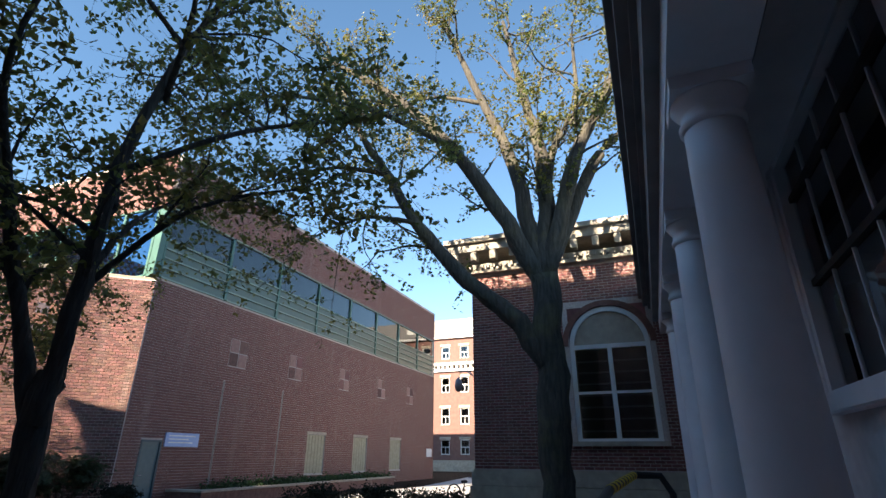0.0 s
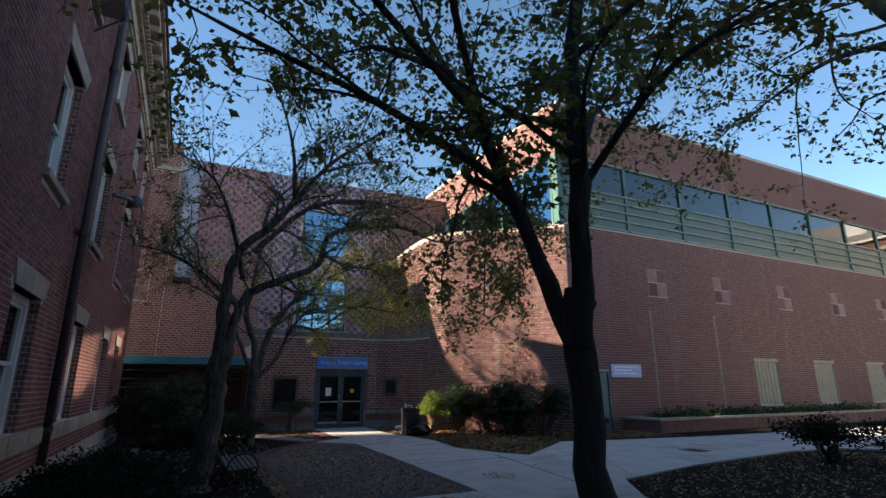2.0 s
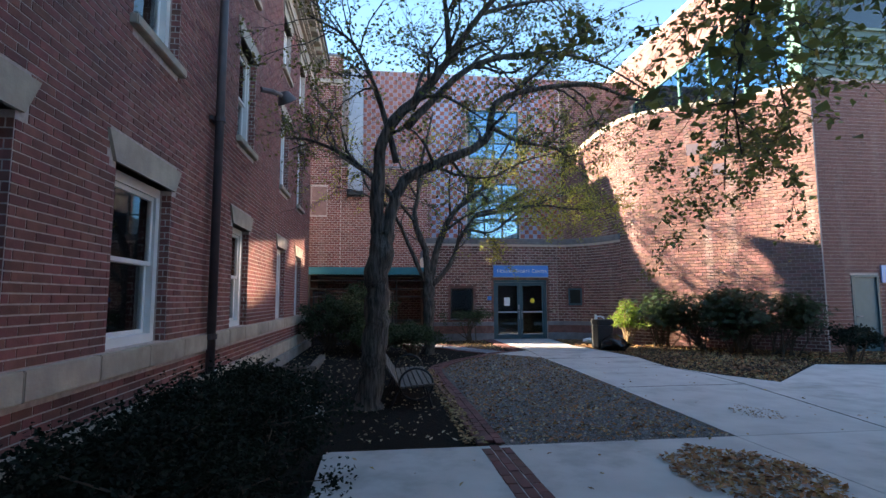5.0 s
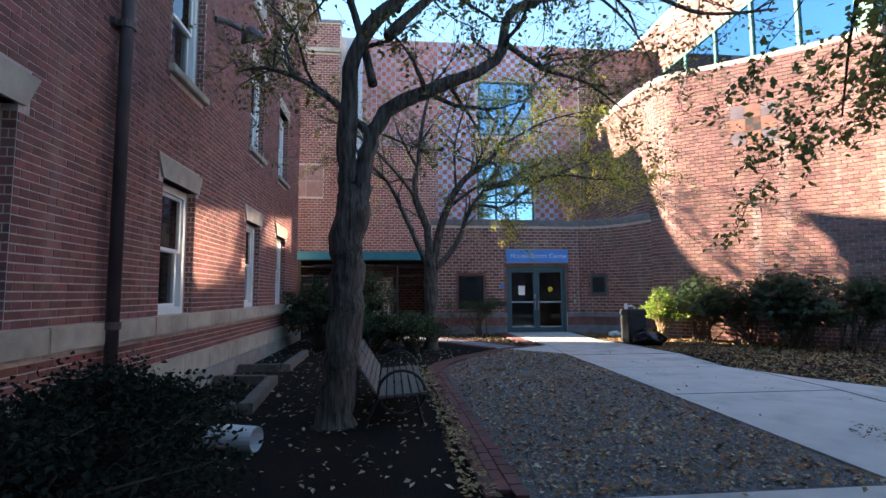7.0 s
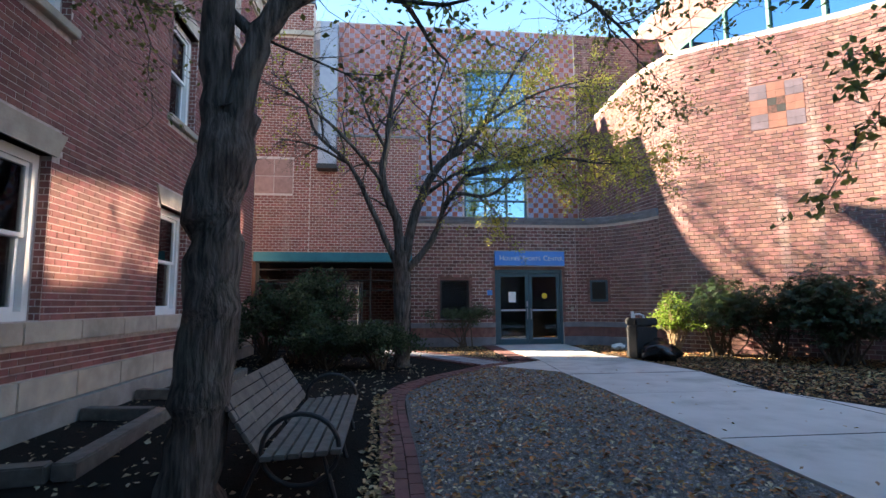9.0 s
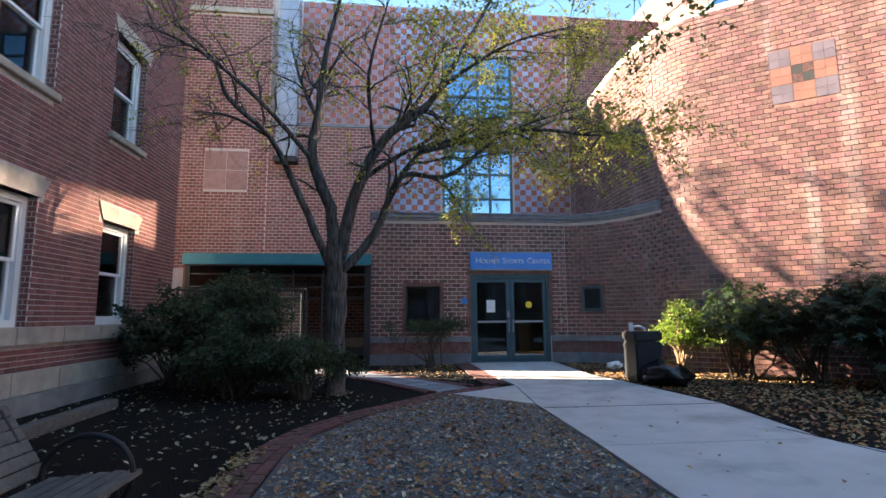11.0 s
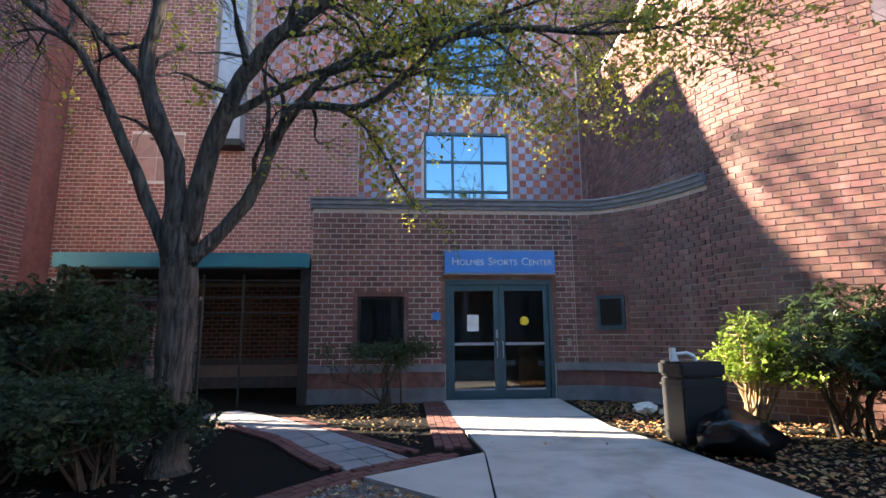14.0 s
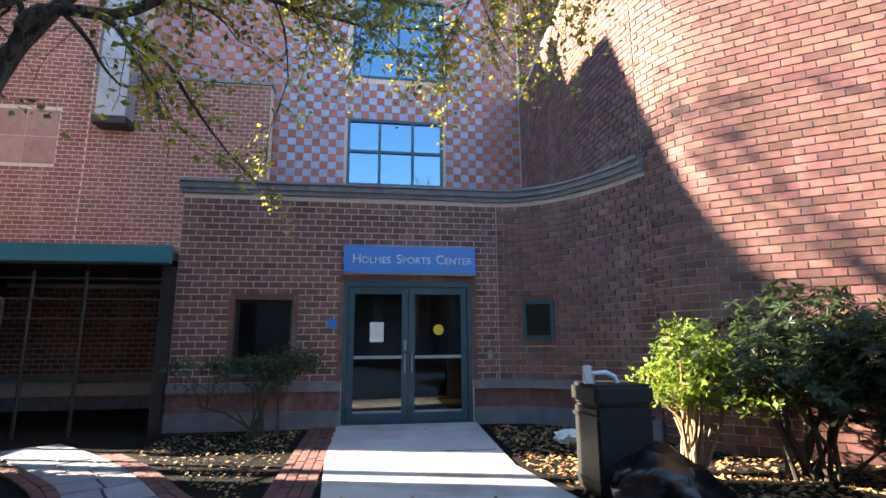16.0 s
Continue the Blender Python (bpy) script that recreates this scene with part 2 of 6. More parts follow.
def link_mesh(name, bm, material, parent=None, label="", smooth=False):
    me = bpy.data.meshes.new(name)
    if isinstance(bm, tuple):
        me.from_pydata(bm[0], [], bm[1])
    else:
        bmesh.ops.recalc_face_normals(bm, faces=bm.faces)
        bm.to_mesh(me)
        bm.free()
    if smooth:
        for p in me.polygons:
            p.use_smooth = True
    me.materials.append(material)
    ob = new(name, me)
    if parent:
        ob.parent = parent
        ob.matrix_parent_inverse = Matrix.Translation(parent.location).inverted() if parent.type == "EMPTY" else Matrix()
    return tagged(ob, label)


def part(name, bm, material, parent, label="", smooth=False):
    return link_mesh(name, bm, material, parent, label, smooth)


def box(bm, x0, x1, y0, y1, z0, z1, bevel=0.0):
    m = Matrix.LocRotScale(((x0 + x1) / 2, (y0 + y1) / 2, (z0 + z1) / 2), None, (abs(x1 - x0), abs(y1 - y0), abs(z1 - z0)))
    r = bmesh.ops.create_cube(bm, size=1, matrix=m)
    if bevel:
        es = {e for v in r["verts"] for e in v.link_edges}
        bmesh.ops.bevel(bm, geom=list(es), offset=bevel, segments=2, affect="EDGES")
    return bm


def boxes(*bs, bevel=0.0):
    bm = bmesh.new()
    for b in bs:
        box(bm, *b, bevel=bevel)
    return bm


def tube(bm, pts, radii, sides=8, cap=True):
    """A tapered tube along a line of points."""
    pts = [Vector(p) for p in pts]
    rings, up = [], Vector((0.31, 0.17, 0.94))
    for i, p in enumerate(pts):
        d = (pts[min(i + 1, len(pts) - 1)] - pts[max(i - 1, 0)]).normalized()
        a = d.cross(up if abs(d.dot(up)) < 0.95 else Vector((1, 0, 0))).normalized()
        b = d.cross(a)
        r = radii[i] if hasattr(radii, "__len__") else radii
        rings.append([bm.verts.new(p + r * (math.cos(k * math.tau / sides) * a + math.sin(k * math.tau / sides) * b)) for k in range(sides)])
    for q, s in zip(rings, rings[1:]):
        for k in range(sides):
            bm.faces.new((q[k], q[(k + 1) % sides], s[(k + 1) % sides], s[k]))
    if cap:
        bm.faces.new(rings[0][::-1])
        bm.faces.new(rings[-1])
    return bm


def tubes(*lines, r=0.02, sides=8):
    bm = bmesh.new()
    for pts in lines:
        tube(bm, pts, r, sides)
    return bm


def lathe(bm, x, y, profile, sides=24):
    rings = [[bm.verts.new((x + r * math.cos(k * math.tau / sides), y + r * math.sin(k * math.tau / sides), z)) for k in range(sides)] for r, z in profile]
    for q, s in zip(rings, rings[1:]):
        for k in range(sides):
            bm.faces.new((q[k], q[(k + 1) % sides], s[(k + 1) % sides], s[k]))
    bm.faces.new(rings[0][::-1])
    bm.faces.new(rings[-1])
    return bm


def slab(pts, z0, z1, bm=None):
    """A flat plate over a plan outline."""
    bm = bm or bmesh.new()
    lo = [bm.verts.new((x, y, z0)) for x, y in pts]
    hi = [bm.verts.new((x, y, z1)) for x, y in pts]
    n = len(pts)
    bm.faces.new(hi)
    bm.faces.new(lo[::-1])
    for i in range(n):
        bm.faces.new((lo[i], lo[(i + 1) % n], hi[(i + 1) % n], hi[i]))
    return bm


def wall_grid(a0, a1, z0, z1, holes, place, thick):
    """A wall of that thickness with openings right through it. place(a, d, z) gives the world point, d into the wall."""
    us = sorted({a0, a1, *[v for h in holes for v in h[:2] if a0 < v < a1]})
    zs = sorted({z0, z1, *[v for h in holes for v in h[2:] if z0 < v < z1]})
    solid = lambda i, j: 0 <= i < len(us) - 1 and 0 <= j < len(zs) - 1 and not any(
        h[0] - 1e-6 <= us[i] and us[i + 1] <= h[1] + 1e-6 and h[2] - 1e-6 <= zs[j] and zs[j + 1] <= h[3] + 1e-6 for h in holes)
    bm = bmesh.new()
    quad = lambda *ps: bm.faces.new([bm.verts.new(place(*p)) for p in ps])
    for i in range(len(us) - 1):
        for j in range(len(zs) - 1):
            if not solid(i, j):
                continue
            a, b, c, d = us[i], us[i + 1], zs[j], zs[j + 1]
            quad((a, 0, c), (b, 0, c), (b, 0, d), (a, 0, d))
            quad((a, thick, c), (b, thick, c), (b, thick, d), (a, thick, d))
            if not solid(i - 1, j):
                quad((a, 0, c), (a, thick, c), (a, thick, d), (a, 0, d))
            if not solid(i + 1, j):
                quad((b, 0, c), (b, thick, c), (b, thick, d), (b, 0, d))
            if not solid(i, j - 1):
                quad((a, 0, c), (b, 0, c), (b, thick, c), (a, thick, c))
            if not solid(i, j + 1):
                quad((a, 0, d), (b, 0, d), (b, thick, d), (a, thick, d))
    bmesh.ops.remove_doubles(bm, verts=bm.verts, dist=1e-5)
    return bm


def bricks(name, a0, a1, z0, z1, holes, place, material, parent, length=0.21, height=0.0705, joint=0.012, proud=0.005, near=None, seed=1):
    """Courses of bricks in running bond. Those whole bricks that lie in near (a0, a1, z0, z1) are objects of their own, up to 300; the rest is one mesh."""
    rnd = random.Random(seed)
    verts, faces, singles = [], [], []
    rows = int((z1 - z0) / height)
    for k in range(rows):
        c, d = z0 + k * height + joint / 2, z0 + (k + 1) * height - joint / 2
        spans = [(a0, a1)]
        for h in holes:
            if h[2] < d and h[3] > c:
                cut = []
                for s, e in spans:
                    if h[1] <= s or h[0] >= e:
                        cut.append((s, e))
                    else:
                        cut += [(s, h[0])] * (h[0] - s > 0.02) + [(h[1], e)] * (e - h[1] > 0.02)
                spans = cut
        shift = (k % 2) * length / 2
        for s, e in spans:
            n0 = math.floor((s - shift - a0) / length)
            u = a0 + shift + n0 * length
            while u < e:
                p, q = max(u, s) + joint / 2, min(u + length, e) - joint / 2
                u += length
                if q - p < 0.03:
                    continue
                out = proud + rnd.uniform(-0.0015, 0.0015)
                if near and len(singles) < 300 and q - p > length - joint - 1e-4 and near[0] < p < near[1] and near[2] < c < near[3]:
                    singles.append((p, q, c, d, out))
                    continue
                i = len(verts)
                verts += [place(p, 0.004, c), place(q, 0.004, c), place(q, 0.004, d), place(p, 0.004, d),
                          place(p, -out, c), place(q, -out, c), place(q, -out, d), place(p, -out, d)]
                faces += [(i + 4, i + 5, i + 6, i + 7), (i, i + 1, i + 5, i + 4), (i + 1, i + 2, i + 6, i + 5), (i + 2, i + 3, i + 7, i + 6), (i + 3, i, i + 4, i + 7)]
    if verts:
        tagged(link_mesh(name, ([tuple(v) for v in verts], faces), material, parent), kind="stuff")
    if singles:
        w, h, t = (length - joint) / 2, (height - joint) / 2, 0.005
        vs = [(sx * w, y, sz * h) for y in (t, -t) for sx, sz in ((-1, -1), (1, -1), (1, 1), (-1, 1))]
        me = bpy.data.meshes.new("brick")
        me.from_pydata(vs, [], [(4, 5, 6, 7), (0, 1, 5, 4), (1, 2, 6, 5), (2, 3, 7, 6), (3, 0, 4, 7)])
        me.materials.append(material)
        for p, q, c, d, out in singles:
            ob = new("brick", me)
            A, B = Vector(place(p, 0, c)), Vector(place(q, 0, c))
            x = (B - A).normalized()
            y = Vector(place((p + q) / 2, 1, c)) - Vector(place((p + q) / 2, 0, c))
            o = (Vector(place(p, -out + t, (c + d) / 2)) + Vector(place(q, -out + t, (c + d) / 2))) / 2
            R = Matrix((x, y.normalized(), Vector((0, 0, 1)))).transposed().to_4x4()
            ob.matrix_world = Matrix.Translation(o) @ R
            ob.parent = parent


def text_mesh(words, size, m, material, parent, name="lettering", extrude=0.002):
    cu = bpy.data.curves.new(name, "FONT")
    cu.body, cu.size, cu.align_x, cu.align_y, cu.extrude = words, size, "CENTER", "CENTER", extrude
    tmp = new("tmp_text", cu)
    me = bpy.data.meshes.new_from_object(tmp.evaluated_get(bpy.context.evaluated_depsgraph_get()))
    bpy.data.objects.remove(tmp)
    me.materials.clear()
    me.materials.append(material)
    me.transform(m)
    ob = new(name, me)
    ob.parent = parent
    if parent.type == "EMPTY":
        ob.matrix_parent_inverse = Matrix.Translation(parent.location).inverted()
    return ob


# place functions: a along the wall, d into it
def along_left(a, d, z):
    return (a, -1.52 - d, z)


def along_x(x0):
    return lambda a, d, z: (x0 - d, a, z)

# ---- ground ----
g = bmesh.new()
bmesh.ops.create_grid(g, x_segments=2, y_segments=2, size=400)
tagged(link_mesh("ground", g, M_mulch), "dark mulch and soil ground with fallen leaves", "ground", kind="structure")

path = thing("pavement", "pale concrete footpath leading to the glass doors", "footpath", kind="structure")
part("path_slab", slab([(-22.9, 5.05), (-20.8, 5.05), (-18.72, 5.17), (-18.72, 7.2), (-20.0, 7.0), (-22.9, 7.2)], 0.0, 0.03), M_concrete, path)
part("path_slab", slab([(-18.71, 5.17), (-16.9, 4.99), (-14.7, 4.94), (-14.7, 7.12), (-16.6, 7.4), (-18.71, 7.2)], 0.0, 0.03), M_concrete, path)
part("path_slab", slab([(-17.92, 4.0), (-16.92, 4.97), (-18.71, 5.155)], 0.0, 0.03), M_concrete, path)
part("path_slab", slab([(-14.69, 4.94), (-9.3, 4.7), (-9.3, 8.0), (-11.2, 9.0), (-12.5, 7.95), (-13.4, 7.5), (-14.69, 7.12)], 0.0, 0.03), M_concrete, path)
part("path_slab", slab([(-9.29, 0.3), (-4.6, 0.3), (-4.6, 4.65), (-9.29, 4.68)], 0.0, 0.03), M_concrete, path)
part("path_slab", slab([(-4.59, 0.3), (0.05, 0.3), (0.05, 4.6), (-4.59, 4.65)], 0.0, 0.03), M_concrete, path)
part("path_slab", slab([(-12.5, 7.96), (-11.19, 9.01), (-9.3, 8.01), (-9.05, 7.6), (-9.6, 10.0), (-10.1, 14.3), (-9.9, 16.0), (-13.7, 16.0), (-14.2, 12.5), (-14.6, 10.6)], 0.0, 0.03), M_concrete, path)
part("path_slab", slab([(-13.7, 16.02), (-9.9, 16.02), (-2.0, 24.0), (12.0, 28.0), (12.0, 44.0), (-15.0, 44.0), (-13.0, 30.0)], 0.0, 0.03), M_concrete, path)
part("path_slab", slab([(-9.29, 4.69), (-4.6, 4.66), (-0.5, 4.62), (-0.5, 5.0), (-4.6, 5.7), (-7.8, 6.7), (-9.07, 7.58), (-9.29, 7.98)], 0.0, 0.03), M_concrete, path)
joint_line = [(-15.2, 7.05), (-13.8, 7.25), (-12.5, 7.2), (-11.3, 7.0), (-9.2, 6.6)]
for (x0, y0), (x1, y1) in zip(joint_line, joint_line[1:]):
    part("joint", slab([(x0, y0 - 0.009), (x1, y1 - 0.009), (x1, y1 + 0.009), (x0, y0 + 0.009)], 0.02, 0.0325), M_mulch, path)
for x, y0, y1 in ((-20.8, 5.06, 7.0), (-16.6, 5.0, 7.38), (-12.4, 4.86, 7.18), (-7.0, 2.2, 4.66), (-2.3, 0.32, 4.6)):
    part("joint", boxes((x - 0.007, x + 0.007, y0, y1, 0.02, 0.0325)), M_mulch, path)
tagged(link_mesh("gravel_bed", slab([(-9.32, 2.1), (-9.32, 4.68), (-14.7, 4.92), (-16.9, 4.97), (-17.9, 3.96), (-16.9, 3.0), (-15.2, 2.15)], 0.0, 0.012), M_gravel_bed), "grey gravel bed strewn with dry leaves", "gravel bed", kind="structure")


# ---- old brick building on the path's side ----
LEFT_WIN = [(-6.9, 0.62), (-9.42, 0.62), (-13.0, 0.52), (-16.6, 0.52), (-19.2, 0.52)]
UPPER_WIN = [(-6.0, 0.55), (-9.5, 0.55), (-13.1, 0.55), (-16.7, 0.52), (-19.2, 0.52)]
holes = [(x - w, x + w, 1.08, 2.75) for x, w in LEFT_WIN] + [(x - w, x + w, 4.22, 5.95) for x, w in UPPER_WIN] + [(x - 0.5, x + 0.5, 7.15, 8.4) for x, w in UPPER_WIN]
old = thing("brick_hall", "three-storey old red brick hall with limestone bands", "building", kind="structure")
part("wall", wall_grid(-21.45, 3.0, 0.24, 9.2, holes, along_left, 0.35), M_mortar_old, old)
part("wall", boxes((-21.45, -21.1, -12, -1.88, 0, 9.2), (2.65, 3.0, -12, -1.88, 0, 9.2), (-21.45, 3.0, -12.35, -12, 0, 9.2)), M_mortar_old, old)
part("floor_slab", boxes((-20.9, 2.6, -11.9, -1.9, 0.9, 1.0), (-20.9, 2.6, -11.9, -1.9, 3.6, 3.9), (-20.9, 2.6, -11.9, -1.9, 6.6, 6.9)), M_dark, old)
part("roof", boxes((-21.7, 3.1, -12.4, -1.05, 10.02, 10.12)), M_slate, old)
# Hip roof is unseen; its ridge height is set to shade the pavilion.
bm = bmesh.new()
v = [bm.verts.new(p) for p in ((-21.7, -1.05, 10.12), (3.1, -1.05, 10.12), (3.1, -12.4, 10.12), (-21.7, -12.4, 10.12), (-12.0, -6.8, 15.6), (3.1, -6.8, 15.6))]
for f in ((0, 1, 5, 4), (2, 3, 4, 5), (3, 0, 4), (1, 2, 5), (3, 2, 1, 0)):
    bm.faces.new([v[k] for k in f])
part("roof", bm, M_slate, old)
# entablature: architrave, plain frieze, dentils, brackets, cornice and gutter
part("architrave", boxes((-21.45, 3.0, -1.52, -1.46, 8.72, 8.80), (-21.45, 3.0, -1.52, -1.42, 8.80, 8.86)), M_stone, old)
part("frieze", boxes((-21.45, 3.0, -1.52, -1.47, 8.862, 9.30)), M_stone, old)
part("bed_mould", boxes((-21.5, 3.0, -1.60, -1.38, 9.302, 9.38), (-21.52, 3.0, -1.60, -1.34, 9.382, 9.50)), M_stone, old)
k = 0
while -21.5 + 0.17 * k < -5.0:
    part("dentil", boxes((-21.5 + 0.17 * k, -21.41 + 0.17 * k, -1.34, -1.27, 9.385, 9.48)), M_stone, old)
    k += 1
k = 0
while -21.5 + 0.6 * k < -5.0:
    part("bracket", boxes((-21.5 + 0.6 * k, -21.32 + 0.6 * k, -1.40, -1.10, 9.51, 9.66), bevel=0.015), M_stone, old)
    k += 1
part("cornice", boxes((-21.6, 3.05, -12.4, -1.10, 9.664, 9.80), (-21.68, 3.1, -12.4, -1.02, 9.802, 9.90)), M_stone, old)
part("gutter", boxes((-21.72, 3.1, -1.14, -0.97, 9.902, 10.018), bevel=0.012), M_copper, old, "dark metal gutter")
part("foundation", boxes((-21.48, 3.0, -1.52, -1.38, -0.1, 0.24)), M_conc_base, old)
base_x = -21.47
while base_x < 2.9:
    e = min(base_x + 0.92, 2.98)
    part("base_stone", boxes((base_x, e - 0.012, -1.52, -1.45, 0.25, 0.52), bevel=0.006), M_stone, old)
    part("band_stone", boxes((base_x, e - 0.012, -1.52, -1.44, 0.86, 1.07), bevel=0.008), M_stone, old)
    base_x = e


def sash_window(x, w, z0, z1, lintel=True, flare=0.14):
    """A white sash window in the wall's opening, with a flared stone lintel."""
    t = thing("window_1", "white-painted sash window under a flared limestone lintel in old brick", "window", "sash windows", "structure", at=(x, -1.7, z0))
    y = -1.70
    part("window_frame", boxes((x - w, x - w + 0.09, y - 0.07, y + 0.06, z0, z1), (x + w - 0.09, x + w, y - 0.07, y + 0.06, z0, z1),
                               (x - w + 0.09, x + w - 0.09, y - 0.07, y + 0.06, z1 - 0.1, z1), (x - w + 0.09, x + w - 0.09, y - 0.07, y + 0.08, z0, z0 + 0.09)), M_paint, t)
    zm = (z0 + z1) / 2
    for k, (a, b, dy) in enumerate(((z0 + 0.09, zm + 0.02, -0.03), (zm - 0.02, z1 - 0.1, 0.012))):
        s = part("sash", boxes((x - w + 0.09, x - w + 0.135, y + dy - 0.018, y + dy + 0.018, a, b), (x + w - 0.135, x + w - 0.09, y + dy - 0.018, y + dy + 0.018, a, b),
                               (x - w + 0.135, x + w - 0.135, y + dy - 0.018, y + dy + 0.018, a, a + 0.045), (x - w + 0.135, x + w - 0.135, y + dy - 0.018, y + dy + 0.018, b - 0.045, b)), M_paint, t)
        part("pane", boxes((x - w + 0.13, x + w - 0.13, y + dy - 0.003, y + dy + 0.003, a + 0.04, b - 0.04)), M_glass, s)
    part("blind", boxes((x - w + 0.12, x + w - 0.12, y - 0.16, y - 0.15, zm + 0.1, z1 - 0.08)), M_inner, t)
    if lintel:
        bm = bmesh.new()
        lo, hi = w + 0.05, w + 0.05 + flare
        ps = [(x - lo, z1), (x + lo, z1), (x + hi, z1 + 0.26), (x - hi, z1 + 0.26)]
        f = [bm.verts.new((a, -1.49, c)) for a, c in ps]
        b = [bm.verts.new((a, -1.66, c)) for a, c in ps]
        bm.faces.new(f)
        bm.faces.new(b)
        for i in range(4):
            bm.faces.new((f[i], f[(i + 1) % 4], b[(i + 1) % 4], b[i]))
        part("lintel", bm, M_stone, t)
    return t


for x, w in LEFT_WIN:
    sash_window(x, w, 1.08, 2.75)
for x, w in UPPER_WIN:
    t = sash_window(x, w, 4.22, 5.95)
    part("window_sill", boxes((x - w - 0.07, x + w + 0.07, -1.64, -1.44, 4.11, 4.215), bevel=0.01), M_stone, t)
    t = sash_window(x, 0.5, 7.15, 8.4)
    part("window_sill", boxes((x - 0.57, x + 0.57, -1.64, -1.44, 7.04, 7.145), bevel=0.01), M_stone, t)

# ---- sports building: door block, set-back walls, curved wall, long wing ----
sports = thing("sports_building", "modern red brick sports building with a curved wall", "building", kind="structure")
DOOR_HOLES = [(5.1, 7.16, 0.0, 2.24), (3.46, 4.33, 0.8, 1.94)]
part("wall_front", wall_grid(2.6, 7.6, 0.0, 3.6, DOOR_HOLES, along_x(-22.9), 0.4), M_mortar_new, sports)


def resample(pts, step):
    """Points at even steps along a smooth line through the given plan points."""
    P = [Vector((*p, 0)) for p in pts]
    out = []
    for i in range(len(P) - 1):
        p0, p1, p2, p3 = P[max(i - 1, 0)], P[i], P[i + 1], P[min(i + 2, len(P) - 1)]
        for k in range(20):
            t = k / 20
            out.append(0.5 * (2 * p1 + (p2 - p0) * t + (2 * p0 - 5 * p1 + 4 * p2 - p3) * t * t + (3 * p1 - p0 - 3 * p2 + p3) * t ** 3))
    out.append(P[-1])
    s = [0.0]
    for a, b in zip(out, out[1:]):
        s.append(s[-1] + (b - a).length)
    n = max(2, round(s[-1] / step))
    res = []
    for k in range(n + 1):
        d, i = s[-1] * k / n, 0
        while i < len(s) - 2 and s[i + 1] < d:
            i += 1
        res.append(out[i].lerp(out[i + 1], (d - s[i]) / max(s[i + 1] - s[i], 1e-9)))
    return res, s[-1]


def along_curve(pts, step=0.13, side=1):
    P, total = resample(pts, step)
    n = len(P) - 1

    def place(a, d, z):
        u = min(max(a / total, 0), 1) * n
        i = min(int(u), n - 1)
        p = P[i].lerp(P[i + 1], u - i)
        t = (P[min(i + 2, n)] - P[max(i - 1, 0)]).normalized()
        return (p.x - side * t.y * d, p.y + side * t.x * d, z)
    return place, total


def curved_wall(pts, z0, z1, thick, step=0.13, side=1):
    place, total = along_curve(pts, step, side)
    n = round(total / step)
    bm = bmesh.new()
    R = [[bm.verts.new(place(total * k / n, d, z)) for d, z in ((0, z0), (0, z1), (thick, z1), (thick, z0))] for k in range(n + 1)]
    for q, s in zip(R, R[1:]):
        for k in range(4):
            bm.faces.new((q[k], q[(k + 1) % 4], s[(k + 1) % 4], s[k]))
    bm.faces.new(R[0])
    bm.faces.new(R[-1])
    return bm


# the curve is one wall: low from the door, and full height past the ledge's end
LOW = [(-22.9, 7.6), (-22.78, 8.1), (-22.3, 8.65), (-21.6, 9.05), (-21.0, 9.25)]
HIGH = [(-27.2, 9.45), (-24.7, 9.25), (-22.96, 9.14), (-21.55, 9.17), (-20.5, 9.45), (-19.9, 10.05), (-19.3, 10.85), (-18.6, 11.75), (-17.9, 12.55), (-17.0, 13.3)]
low_place, low_len = along_curve(LOW)
high_place, high_len = along_curve(HIGH)
part("wall_curved", curved_wall(LOW, 0, 3.6, 0.3), M_mortar_new, sports)
part("wall_curved", curved_wall(HIGH, 0, 7.86, 0.35), M_mortar_new, sports)
part("coping", curved_wall(HIGH, 7.86, 7.95, 0.4), M_stone, sports, "thin pale coping")
# ledge over the door
ledge_line = [(-22.9, 2.55), (-22.9, 4.5), (-22.9, 6.5)] + LOW
ledge_place, ledge_len = along_curve(ledge_line)
for z0, z1, out in ((3.6, 3.67, 0.05), (3.67, 3.76, 0.09), (3.76, 3.80, 0.13)):
    bm = bmesh.new()
    n = 70
    R = [[bm.verts.new(ledge_place(ledge_len * k / n, d, z)) for d, z in ((-out, z0), (-out, z1), (0.38, z1), (0.38, z0))] for k in range(n + 1)]
    for q, s in zip(R, R[1:]):
        for k in range(4):
            bm.faces.new((q[k], q[(k + 1) % 4], s[(k + 1) % 4], s[k]))
    bm.faces.new(R[0])
    bm.faces.new(R[-1])
    part("ledge", bm, M_lead, sports, "weathered grey metal ledge")
part("roof", slab([(-27.2, 2.6), (-23.2, 2.6), (-23.2, 8.0), (-22.0, 9.0), (-22.9, 9.1), (-27.2, 9.3)], 3.3, 3.55), M_lead, sports)
# set-back upper wall with chequered tiles
UP_HOLES = [(4.87, 7.33, 4.3, 6.95), (4.95, 7.38, 8.1, 10.5)]
part("wall_upper", wall_grid(-2.0, 13.09, 3.0, 12.2, UP_HOLES, along_x(-27.2), 0.35), M_mortar_new, sports)
part("wall_left", wall_grid(-4.5, -0.87, 0.0, 12.5, [(-2.9, -0.87, 0.0, 2.64)], along_x(-26.6), 0.35), M_mortar_new, sports)
part("wall_left", wall_grid(-0.87, 3.07, 2.66, 7.39, [], along_x(-26.6), 0.35), M_mortar_new, sports)
part("wall_side", boxes((-27.2, -26.96, -1.22, -0.87, 2.66, 12.4)), M_mortar_new, sports)
